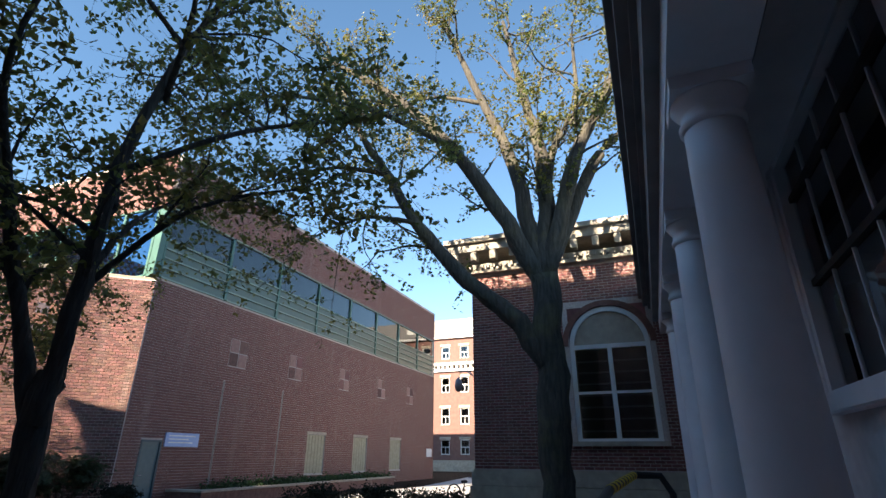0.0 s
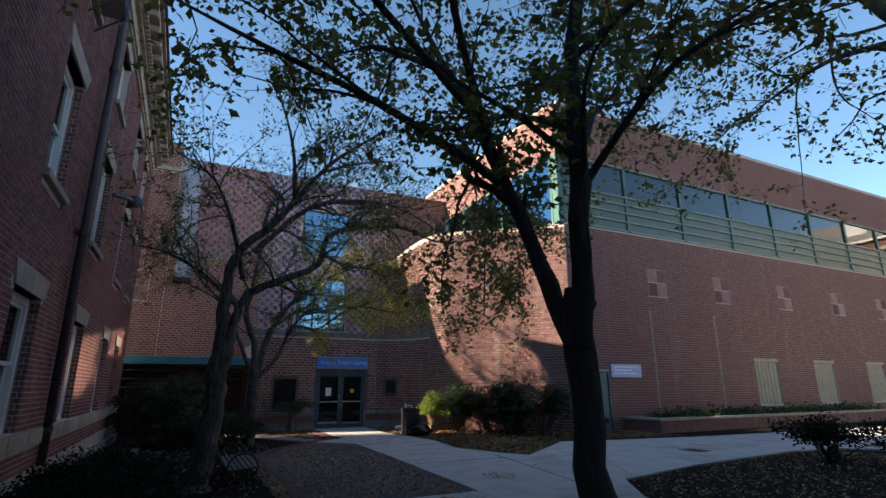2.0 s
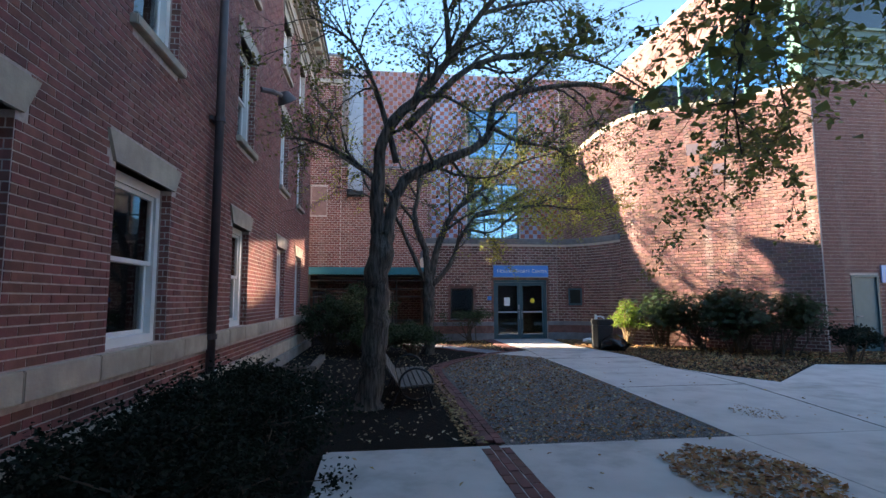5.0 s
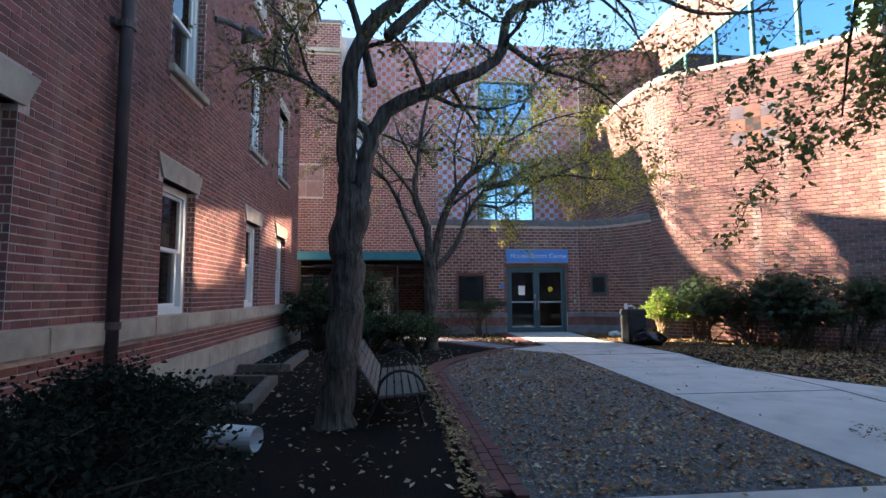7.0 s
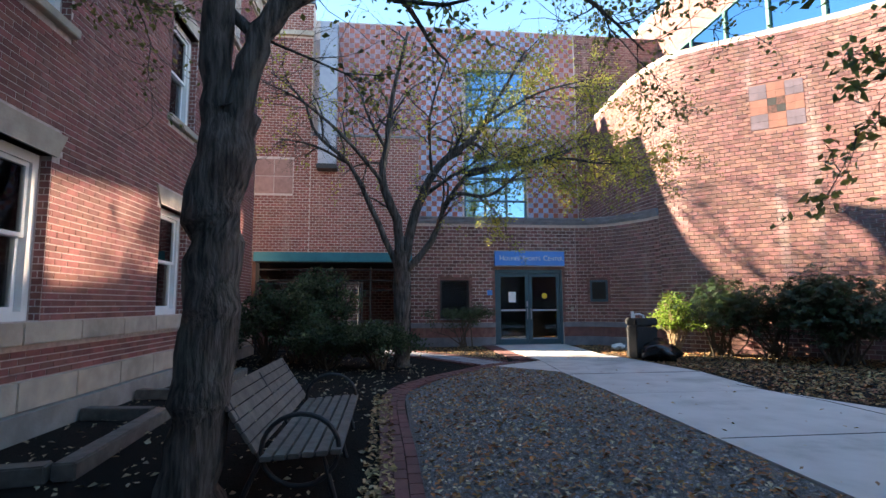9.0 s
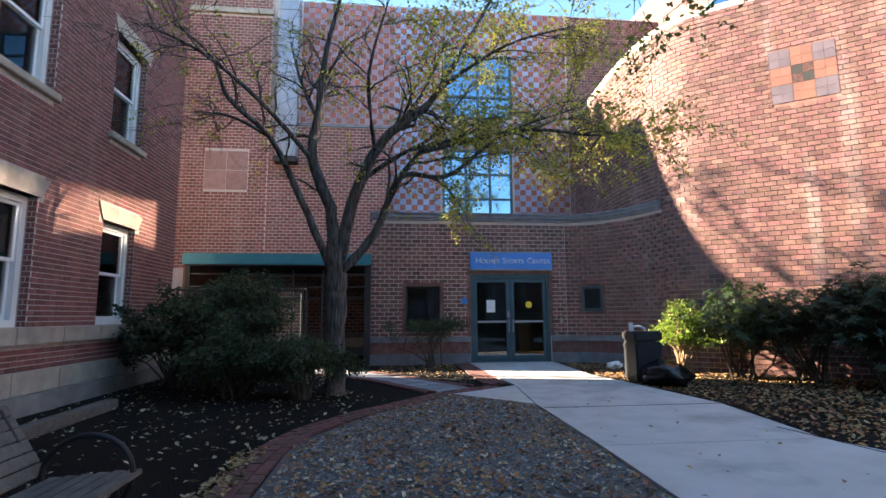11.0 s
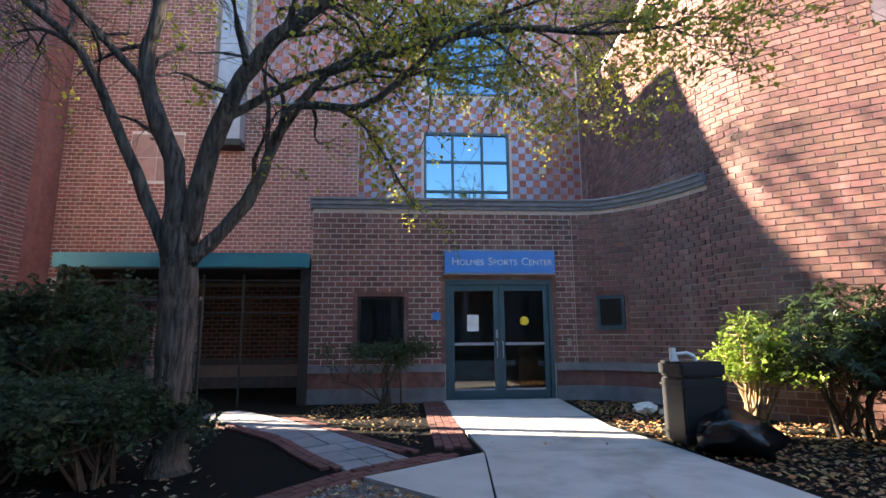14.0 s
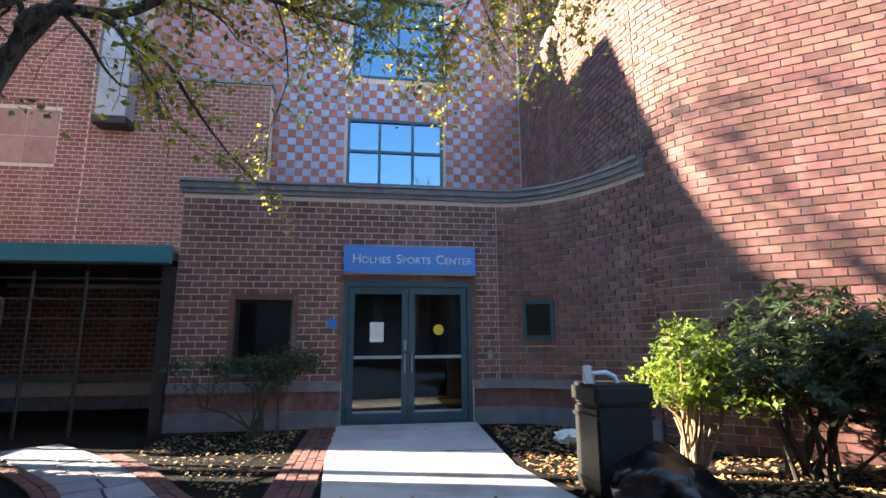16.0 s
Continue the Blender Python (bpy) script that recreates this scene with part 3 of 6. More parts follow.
# Unseen block, added so its top edge casts shade on the curved wall.
part("wall_south_wing", slab([(-25.12, -4.52), (-25.57, -12.4), (-40.0, -12.4), (-40.0, -4.52)], 0, 13.0), M_brick_left, sports)
part("string_course", boxes((-26.6, -26.48, -4.5, -0.84, 11.2, 11.38)), M_stone, sports)
part("coping", boxes((-27.0, -26.54, -4.5, -0.82, 12.5, 12.6)), M_lead, sports)
part("coping", boxes((-27.0, -26.54, -0.82, 3.1, 7.39, 7.47)), M_lead, sports)
part("roof", boxes((-40, -26.96, -4.5, -1.22, 12.2, 12.4), (-40, -27.55, -1.22, 13.0, 11.6, 11.9)), M_slate, sports)
# passage under the teal canopy
# Second box is an unseen wall, added to stop sun through the gap.
part("passage_wall", boxes((-26.58, -23.0, -1.9, -1.75, 0, 2.66), (-25.4, -21.46, -4.6, -4.4, 0, 3.0)), M_brick_new, sports)
part("passage_back", boxes((-26.3, -26.1, -1.74, 2.61, 0, 2.49)), M_mortar_new, sports)
part("passage_plinth", boxes((-26.1, -26.02, -1.74, 2.61, 0.0, 0.26), (-26.1, -26.01, -1.74, 2.61, 0.54, 0.68)), M_lead, sports)
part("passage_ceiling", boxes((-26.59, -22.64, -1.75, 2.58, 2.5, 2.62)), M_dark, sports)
part("canopy_roof", boxes((-26.59, -22.63, -1.75, 2.58, 2.624, 2.67)), M_lead, sports)
part("wall_side", boxes((-26.59, -23.31, 2.62, 2.9, 0, 3.29)), M_mortar_new, sports)
# long wing
WING_HOLES = [(13.35, 41.3, 8.0, 11.0), (14.15, 15.0, 0.0, 2.15)] + [(a, a + 1.7, 0.8, 2.7) for a in (24.0, 28.7, 33.6)]
part("wall_wing", wall_grid(13.3, 41.4, 0.0, 13.5, WING_HOLES, along_x(-17.0), 0.35), M_mortar_old, sports)
part("wall_wing", boxes((-30, -17.0, 41.05, 41.4, 0, 13.5), (-40, -39.6, -12, 41.4, 0, 13.5)), M_mortar_new, sports)
part("wall_south", wall_grid(-40, -17.36, 7.0, 13.5, [(-26.8, -17.45, 8.0, 11.0)], lambda a, d, z: (a, 13.1 + d, z), 0.35), M_mortar_new, sports)
part("roof", boxes((-40, -17.2, 13.2, 41.2, 13.2, 13.4)), M_slate, sports)
part("floor_slab", boxes((-39, -17.4, 13.5, 41.0, 7.6, 7.9)), M_inner, sports)
part("roof", slab([(-27.2, 9.7), (-20.8, 9.7), (-17.4, 13.2), (-27.2, 13.2)], 7.5, 7.8), M_lead, sports)

# ---- trees ----
def grow(rnd, start, way, length, r0, segs=5, wob=0.25, lift=0.05):
    pts, rs, p, d = [Vector(start)], [r0], Vector(start), Vector(way).normalized()
    for k in range(segs):
        d = (d + Vector((rnd.gauss(0, wob), rnd.gauss(0, wob), rnd.gauss(0, wob) + lift))).normalized()
        p = p + d * (length / segs)
        pts.append(p.copy())
        rs.append(max(r0 * (1 - 0.75 * (k + 1) / segs), 0.003))
    return pts, rs


def leaf_cloud(rnd, spots, size, spread, material, name, parent, label="", droop=0.4):
    """Many small pointed leaves, each two folded faces."""
    vs, fs = [], []
    for p in spots:
        c = p + Vector((rnd.gauss(0, spread), rnd.gauss(0, spread), rnd.gauss(0, spread)))
        a = Vector((rnd.gauss(0, 1), rnd.gauss(0, 1), rnd.gauss(0, 0.6) - droop)).normalized()
        b = a.cross(Vector((rnd.gauss(0, 1), rnd.gauss(0, 1), rnd.gauss(0, 1)))).normalized()
        n = a.cross(b)
        s = size * rnd.uniform(0.6, 1.25)
        i = len(vs)
        w = s * 0.32
        vs += [c, c + a * s * 0.45 + b * w + n * w * 0.35, c + a * s, c + a * s * 0.45 - b * w + n * w * 0.35]
        fs += [(i, i + 1, i + 2), (i, i + 2, i + 3)]
    return part(name, ([tuple(v) for v in vs], fs), material, parent, label)


def tree(name, label, base, stems, bark, leaf, seed, leaf_size=0.07, leaves=9000, subs=7, twigs=6, sub_len=1.3, twig_len=0.6, lift=0.05, sides=12, bare=0.0, lo=0.25, twig_r=0.006, keep=None):
    rnd = random.Random(seed)
    t = thing(name, label, "tree", at=base)
    wood, small, ends = bmesh.new(), bmesh.new(), []
    for k, (pts, r0, r1) in enumerate(stems):
        P, total = [Vector(p) for p in pts], 0
        fine, rad = [], []
        for i in range(len(P) - 1):
            p0, p1, p2, p3 = P[max(i - 1, 0)], P[i], P[i + 1], P[min(i + 2, len(P) - 1)]
            for j in range(5):
                u = j / 5
                q = 0.5 * (2 * p1 + (p2 - p0) * u + (2 * p0 - 5 * p1 + 4 * p2 - p3) * u * u + (3 * p1 - p0 - 3 * p2 + p3) * u ** 3)
                f = (i + u) / (len(P) - 1)
                jig = 0.12 * (r0 + (r1 - r0) * f) * (0 if i == 0 and j == 0 else 1)
                fine.append(q + Vector((rnd.gauss(0, jig), rnd.gauss(0, jig), 0)))
                rad.append((r0 + (r1 - r0) * f) * rnd.uniform(0.93, 1.08))
        fine.append(P[-1])
        rad.append(r1)
        if k == 0:
            rad[0] *= 1.45
            rad[1] *= 1.15
        tube(wood, fine, rad, sides if r0 > 0.06 else 8)
        if k == 0:
            continue
        n = len(fine)
        for s in range(subs):
            f = rnd.uniform(lo, 1.0) if s < subs - 2 else 0.97
            i = min(int(f * (n - 1)), n - 2)
            tang = (fine[i + 1] - fine[i]).normalized()
            way = tang * 0.7 + Vector((rnd.gauss(0, 0.6), rnd.gauss(0, 0.6), rnd.gauss(0.15, 0.4)))
            sp, sr = grow(rnd, fine[i], way, sub_len * rnd.uniform(0.6, 1.3), min(rad[i] * 0.55, 0.03), 6, 0.22, lift)
            tube(small, sp, sr, 5, False)
            for _ in range(twigs):
                j = rnd.randint(1, len(sp) - 1)
                tw, tr = grow(rnd, sp[j], (sp[j] - sp[j - 1]).normalized() + Vector((rnd.gauss(0, 0.7), rnd.gauss(0, 0.7), rnd.gauss(0, 0.5))), twig_len * rnd.uniform(0.5, 1.4), twig_r, 4, 0.3, lift)
                tube(small, tw, [max(r * 0.8, 0.002) for r in tr], 3, False)
                if rnd.random() >= bare and (keep is None or rnd.random() < keep(tw[-1])):
                    ends += tw[1:]
                    ends += [tw[q].lerp(tw[q + 1], rnd.random()) for q in range(len(tw) - 1)]
    part("trunk", wood, bark, t, smooth=True)
    tagged(part("twig_mass", small, bark, t, "thin twigs"), kind="stuff")
    if ends and leaves:
        spots = [rnd.choice(ends) for _ in range(leaves)]
        leaf_cloud(rnd, spots, leaf_size, 0.05, leaf, "crown", t, "small pointed leaves")
    return t


B1 = Vector((-4.41, 2.73, 0))
tree("tree", "forked dark-barked tree with green leaves beside the footpath", B1, [
    ([(-4.41, 2.73, -0.05), (-4.40, 2.73, 0.9), (-4.41, 2.71, 2.0), (-4.41, 2.73, 2.3)], 0.125, 0.095),
    ([(-4.38, 2.68, 1.9), (-4.24, 2.66, 3.0), (-4.24, 2.68, 4.1), (-4.07, 2.91, 5.6), (-3.87, 3.31, 7.2)], 0.088, 0.022),
    ([(-4.41, 2.69, 1.85), (-4.66, 2.60, 2.5), (-4.85, 2.42, 3.25), (-5.35, 2.36, 4.2), (-6.0, 2.3, 5.3), (-6.2, 1.9, 6.4)], 0.078, 0.016),
    ([(-4.38, 2.79, 3.2), (-4.77, 3.31, 3.9), (-5.37, 4.11, 4.6), (-5.87, 5.11, 5.2)], 0.036, 0.0092),
    ([(-4.82, 2.46, 3.1), (-5.47, 2.41, 3.5), (-6.47, 3.01, 4.1), (-7.47, 3.71, 4.2)], 0.036, 0.009),
    ([(-4.35, 2.83, 4.2), (-3.67, 3.51, 4.9), (-3.17, 4.51, 5.6), (-2.97, 5.51, 6.4)], 0.036, 0.0092),
    ([(-5.0, 2.4, 3.6), (-4.37, 1.71, 4.6), (-3.47, 1.61, 5.6), (-2.77, 2.01, 6.4)], 0.036, 0.0092),
    ([(-5.55, 2.34, 4.6), (-6.27, 1.71, 5.2), (-7.47, 2.11, 5.8)], 0.04, 0.01),
    ([(-4.17, 2.91, 5.2), (-5.27, 3.71, 6.2), (-6.27, 4.71, 7.0)], 0.04, 0.01),
    ([(-4.85, 2.42, 3.2), (-5.27, 1.51, 3.9), (-5.87, 0.51, 4.6), (-6.37, -0.29, 5.2)], 0.045, 0.01),
    ([(-5.2, 2.36, 4.0), (-4.67, 0.91, 4.7), (-3.97, -0.19, 5.2)], 0.04, 0.01),
    ([(-4.37, 2.81, 3.8), (-5.87, 3.61, 5.0), (-7.67, 4.31, 5.4), (-9.07, 4.91, 4.8)], 0.036, 0.0095),
    ([(-7.87, 4.41, 5.3), (-9.17, 4.91, 4.6), (-9.97, 5.31, 3.8), (-10.37, 5.51, 3.0)], 0.03, 0.008),
    ([(-8.47, 4.61, 5.1), (-9.57, 5.71, 4.5), (-10.17, 6.41, 3.7)], 0.025, 0.008),
    ([(-4.37, 2.76, 3.0), (-3.67, 3.11, 3.8), (-3.07, 3.91, 4.3)], 0.035, 0.01),
    ([(-4.07, 3.01, 5.6), (-4.67, 2.31, 6.6), (-5.47, 1.91, 7.6)], 0.035, 0.01),
    ([(-4.17, 2.91, 5.0), (-3.27, 2.31, 5.6), (-2.67, 1.51, 6.0)], 0.035, 0.01),
], M_bark_dk, M_leaf_green, 11, leaf_size=0.086, leaves=25000, subs=10, twigs=9, sub_len=1.25, twig_len=0.6, lift=-0.03)

tree("tree", "leaning grey-barked tree with a knotted trunk beside the bench", (-11.4, 0.85, 0), [
    ([(-11.45, 0.68, -0.05), (-11.42, 0.74, 0.5), (-11.4, 0.78, 1.2), (-11.38, 0.80, 1.9), (-11.36, 0.86, 2.55)], 0.18, 0.165),
    ([(-11.36, 0.80, 1.9), (-11.34, 0.80, 2.5), (-11.3, 0.80, 3.2), (-11.2, 0.92, 3.95), (-11.1, 1.52, 4.6), (-11.0, 1.9, 5.15), (-10.95, 2.5, 5.95), (-10.85, 3.4, 6.7)], 0.12, 0.025),
    ([(-11.34, 0.86, 2.1), (-11.34, 1.0, 2.8), (-11.36, 1.18, 3.25), (-11.4, 1.72, 3.55), (-11.5, 2.42, 3.95), (-11.6, 2.6, 4.55), (-11.7, 3.15, 4.85), (-11.8, 4.25, 5.05), (-11.9, 5.2, 4.87), (-12.0, 6.3, 5.05)], 0.1, 0.014),
    ([(-11.2, 1.2, 4.0), (-11.5, 2.2, 5.1), (-11.7, 3.4, 5.5), (-11.9, 4.4, 5.5), (-12.1, 5.4, 5.15)], 0.06, 0.012),
    ([(-11.25, 1.05, 3.5), (-11.45, 0.8, 4.5), (-11.55, 0.4, 5.4), (-11.7, -0.3, 5.9)], 0.05, 0.012),
    ([(-11.0, 1.8, 5.05), (-11.1, 1.7, 6.2), (-11.2, 1.3, 7.5)], 0.05, 0.012),
    ([(-11.3, 1.0, 3.0), (-11.6, 0.4, 3.6), (-12.3, -0.3, 4.1), (-12.9, -0.8, 4.3)], 0.045, 0.01),
    ([(-11.65, 2.9, 4.7), (-12.4, 3.4, 5.4), (-13.2, 4.2, 6.0)], 0.04, 0.01),
    ([(-11.0, 2.3, 5.7), (-11.6, 3.2, 6.3), (-12.2, 4.2, 6.8)], 0.04, 0.01),
    ([(-11.2, 1.3, 4.3), (-12.0, 1.5, 5.2), (-12.8, 2.0, 6.0)], 0.04, 0.01),
    ([(-11.55, 2.5, 4.2), (-12.0, 3.1, 4.1), (-12.6, 3.9, 4.2), (-13.1, 4.7, 4.0)], 0.04, 0.01),
], M_bark, M_leaf_green, 21, leaf_size=0.064, leaves=13500, subs=14, twigs=10, sub_len=1.35, twig_len=0.65, bare=0.25)

tree("tree", "many-limbed grey tree with sparse yellow leaves before the canopy", (-18.35, 2.1, 0), [
    ([(-18.35, 2.2, -0.05), (-18.32, 2.2, 0.9), (-18.28, 2.2, 1.7), (-18.25, 2.22, 2.3)], 0.17, 0.16),
    ([(-18.25, 2.18, 2.0), (-18.2, 2.09, 2.9), (-18.15, 1.8, 3.7), (-18.1, 1.9, 4.55), (-18.05, 2.0, 5.5), (-18.0, 2.3, 6.8)], 0.11, 0.025),
    ([(-18.25, 2.25, 2.1), (-18.15, 2.52, 3.2), (-18.05, 2.94, 4.0), (-17.95, 3.65, 4.6), (-17.85, 4.2, 5.5), (-17.7, 4.7, 6.4)], 0.11, 0.02),
    ([(-18.25, 2.3, 1.9), (-18.25, 2.8, 2.5), (-18.25, 3.1, 3.25), (-18.25, 3.6, 3.95), (-18.25, 4.1, 4.1), (-18.3, 5.0, 4.6)], 0.075, 0.015),
    ([(-18.25, 2.12, 1.95), (-18.2, 1.65, 3.0), (-18.15, 1.15, 4.0), (-18.1, 0.5, 4.6), (-18.05, 0.2, 5.3), (-18.0, -0.4, 5.8)], 0.065, 0.012),
    ([(-18.2, 3.05, 3.15), (-18.1, 3.3, 3.45), (-17.95, 3.95, 3.4), (-17.8, 4.6, 3.9), (-17.65, 5.1, 4.15), (-17.5, 5.9, 4.4)], 0.05, 0.012),
    ([(-18.2, 3.5, 3.85), (-17.9, 4.75, 4.1), (-17.75, 5.5, 4.14), (-17.6, 6.2, 4.02), (-17.45, 6.9, 4.05)], 0.045, 0.01),
    ([(-18.2, 2.5, 3.3), (-18.4, 3.2, 3.87), (-18.55, 3.8, 4.3), (-18.7, 4.5, 5.35)], 0.05, 0.012),
    ([(-18.15, 1.85, 3.6), (-17.7, 1.1, 4.4), (-17.4, 0.3, 5.0), (-17.3, -0.4, 5.3)], 0.045, 0.01),
    ([(-18.15, 1.1, 4.05), (-18.8, 0.3, 4.6), (-19.4, -0.5, 4.9)], 0.035, 0.01),
    ([(-18.0, 3.1, 4.15), (-18.4, 3.6, 5.0), (-18.6, 4.0, 6.0)], 0.045, 0.01),
    ([(-17.9, 3.9, 4.9), (-17.3, 4.8, 5.3), (-17.0, 5.8, 5.5)], 0.035, 0.009),
    ([(-17.8, 5.3, 4.15), (-18.4, 6.0, 4.6), (-18.9, 6.8, 4.8)], 0.03, 0.008),
    ([(-18.1, 1.9, 4.3), (-18.7, 1.5, 5.2), (-19.2, 1.2, 6.2)], 0.045, 0.01),
    ([(-18.25, 3.7, 4.0), (-19.0, 4.6, 4.3), (-19.5, 5.6, 4.4)], 0.035, 0.009),
    ([(-18.05, 2.8, 3.8), (-17.5, 2.7, 4.8), (-17.1, 3.0, 5.8)], 0.04, 0.01),
], M_bark, M_leaf_yellow, 31, keep=lambda p: 1.0 if p.y > 3.4 else 0.2, leaf_size=0.062, leaves=19000, subs=11, twigs=10, sub_len=1.2, twig_len=0.65, lift=-0.07, bare=0.3)

tree("tree", "large mossy elm with spreading limbs before the arched window", (-1.68, 9.6, 0), [
    ([(-1.65, 9.3, -0.05), (-1.6, 9.3, 1.3), (-1.57, 9.3, 3.0), (-1.57, 9.3, 4.9)], 0.29, 0.27),
    ([(-1.6, 9.3, 3.2), (-2.1, 9.2, 4.0), (-3.0, 9.0, 4.85), (-3.95, 8.7, 6.05), (-4.5, 8.4, 7.1), (-5.1, 8.1, 8.2), (-5.6, 7.8, 9.5)], 0.21, 0.045),
    ([(-1.57, 9.3, 4.7), (-2.35, 8.95, 6.3), (-3.2, 8.6, 7.7), (-4.4, 8.25, 9.1), (-6.2, 7.9, 10.5)], 0.20, 0.045),
    ([(-1.57, 9.3, 4.7), (-2.05, 9.4, 7.4), (-2.8, 9.5, 9.6), (-3.7, 9.6, 12.1)], 0.19, 0.045),
    ([(-1.52, 9.3, 4.8), (-1.46, 9.5, 7.45), (-1.77, 9.7, 9.3), (-2.25, 9.9, 12.1)], 0.20, 0.045),
    ([(-1.5, 9.3, 4.8), (-0.75, 9.2, 7.25), (0.1, 9.1, 8.8), (0.75, 9.0, 10.4)], 0.19, 0.04),
    ([(-1.5, 9.3, 4.9), (-0.58, 9.6, 7.05), (0.2, 9.9, 8.2), (1.3, 10.2, 9.7)], 0.16, 0.04),
    ([(-1.48, 9.4, 6.3), (-1.13, 9.5, 7.95), (-0.66, 9.7, 8.85), (-0.6, 9.9, 11.1)], 0.10, 0.03),
    ([(-3.2, 8.6, 7.7), (-4.2, 7.4, 8.0), (-5.4, 6.4, 8.0), (-6.2, 5.6, 7.6)], 0.07, 0.015),
    ([(-4.0, 8.6, 6.1), (-5.0, 8.4, 6.3), (-6.0, 8.2, 6.0)], 0.06, 0.012),
    ([(-4.5, 8.4, 7.2), (-5.6, 8.0, 7.4), (-6.6, 7.4, 7.0)], 0.06, 0.012),
    ([(-2.8, 9.5, 9.4), (-4.0, 9.9, 10.2), (-5.2, 10.2, 10.6)], 0.06, 0.012),
], M_bark_lt, M_leaf_elm, 41, leaf_size=0.09, leaves=22000, subs=11, twigs=8, sub_len=1.8, twig_len=0.8, lift=-0.03)

# Hidden tree, added to throw leaf shadows on the curved wall.
tree("tree", "unseen leafy tree added in the gap behind the old hall", (-22.5, -4.4, 0), [
    ([(-22.5, -4.4, -0.05), (-22.5, -4.4, 3.0), (-22.45, -4.3, 6.5), (-22.4, -4.2, 8.0)], 0.13, 0.08),
    ([(-22.4, -4.2, 7.5), (-22.1, -4.0, 8.8), (-21.7, -3.8, 9.8), (-21.2, -3.6, 10.6)], 0.06, 0.015),
    ([(-22.4, -4.2, 7.5), (-22.7, -4.4, 9.0), (-22.6, -4.0, 10.0)], 0.06, 0.015),
    ([(-22.4, -4.2, 7.0), (-22.0, -3.4, 8.2), (-21.5, -2.8, 9.2)], 0.05, 0.015),
    ([(-22.1, -4.0, 8.8), (-21.2, -4.1, 10.6), (-20.4, -4.2, 11.6), (-19.4, -4.3, 12.2)], 0.05, 0.015),
    ([(-21.2, -4.1, 10.6), (-20.9, -3.7, 11.8), (-20.2, -3.5, 12.8)], 0.04, 0.012),
    ([(-22.4, -4.2, 7.8), (-21.6, -4.6, 9.4), (-21.0, -4.8, 11.0)], 0.05, 0.015),
    ([(-22.45, -4.25, 7.0), (-22.9, -3.5, 8.8), (-23.2, -3.0, 9.8), (-23.4, -2.8, 10.4)], 0.05, 0.012),
    ([(-22.7, -3.8, 8.2), (-22.4, -2.9, 9.5), (-22.1, -2.5, 10.6)], 0.04, 0.012),
    ([(-23.0, -3.4, 9.0), (-23.5, -3.4, 9.8), (-23.9, -3.2, 10.4)], 0.035, 0.01),
], M_bark, M_leaf_elm, 81, leaf_size=0.08, leaves=3600, subs=6, twigs=5, sub_len=1.0, twig_len=0.5)

# ---- brickwork ----
b_old = [(x - w - 0.03, x + w + 0.03, z0, z1) for x, w, z0, z1 in [(x, w, 1.0, 2.75) for x, w in LEFT_WIN] + [(x, w, 4.1, 5.95) for x, w in UPPER_WIN] + [(x, 0.5, 7.0, 8.4) for x, _ in UPPER_WIN]]
b_old = [(a + 0.03, b - 0.03, c, d) for a, b, c, d in b_old]
lint = [(x - w - 0.12, x + w + 0.12, z, z + 0.26) for x, w, z in [(x, w, 2.75) for x, w in LEFT_WIN] + [(x, w, 5.95) for x, w in UPPER_WIN] + [(x, 0.5, 8.4) for x, _ in UPPER_WIN]]
bricks("brickwork", -21.45, 3.0, 0.525, 0.86, [], along_left, M_brick_old, old, seed=3)
bricks("brickwork", -21.45, 3.0, 1.075, 8.74, b_old + lint, along_left, M_brick_old, old, near=(-12.3, -10.2, 1.1, 3.4), seed=4)
# brick reveals of the openings
for x, w, z0, z1 in [(x, w, 1.08, 2.75) for x, w in LEFT_WIN] + [(x, w, 4.22, 5.95) for x, w in UPPER_WIN]:
    for s in (-1, 1):
        vs, fs = [], []
        k = 0
        z = z0
        while z < z1 - 0.05:
            for p, q in (((0.0, 0.10),) if k % 2 else ((0.0, 0.045), (0.055, 0.10))):
                i = len(vs)
                X = x + s * w
                for dx in (0, -0.004 * s):
                    vs += [(X + dx, -1.52 - p - 0.002, z + 0.005), (X + dx, -1.52 - q, z + 0.005), (X + dx, -1.52 - q, z + 0.0645), (X + dx, -1.52 - p - 0.002, z + 0.0645)]
                fs += [(i + 4, i + 5, i + 6, i + 7), (i, i + 1, i + 5, i + 4), (i + 1, i + 2, i + 6, i + 5), (i + 2, i + 3, i + 7, i + 6), (i + 3, i, i + 4, i + 7)]
            k += 1
            z += 0.0705
        tagged(link_mesh("reveal_brickwork", (vs, fs), M_brick_old, old), kind="stuff")
BL, BH = 0.225, 0.1015
kw = dict(length=BL, height=BH, joint=0.017, proud=0.006)
kc = dict(length=BL, height=BH, joint=0.018, proud=0.018)
kf = dict(length=BL, height=BH, joint=0.010, proud=0.006)
bricks("brickwork", 2.6, 7.6, 0.68, 3.6, [(5.10, 7.16, 0.0, 2.24), (3.46, 4.33, 0.80, 1.94)], along_x(-22.9), M_brick_new, sports, near=(2.6, 7.6, 1.9, 3.6), seed=5, **kw)
bricks("brickwork", -1.74, 2.61, 0.68, 2.49, [], along_x(-26.1), M_brick_new, sports, seed=17, **kw)
bricks("brickwork", 0.0, low_len, 0.68, 3.6, [(0.40, 0.92, 1.28, 1.92)], low_place, M_brick_new, sports, seed=6, **kc)
mid = [k for k in range(60) if high_place(high_len * k / 60, 0, 0)[0] > -21.1][0] * high_len / 60
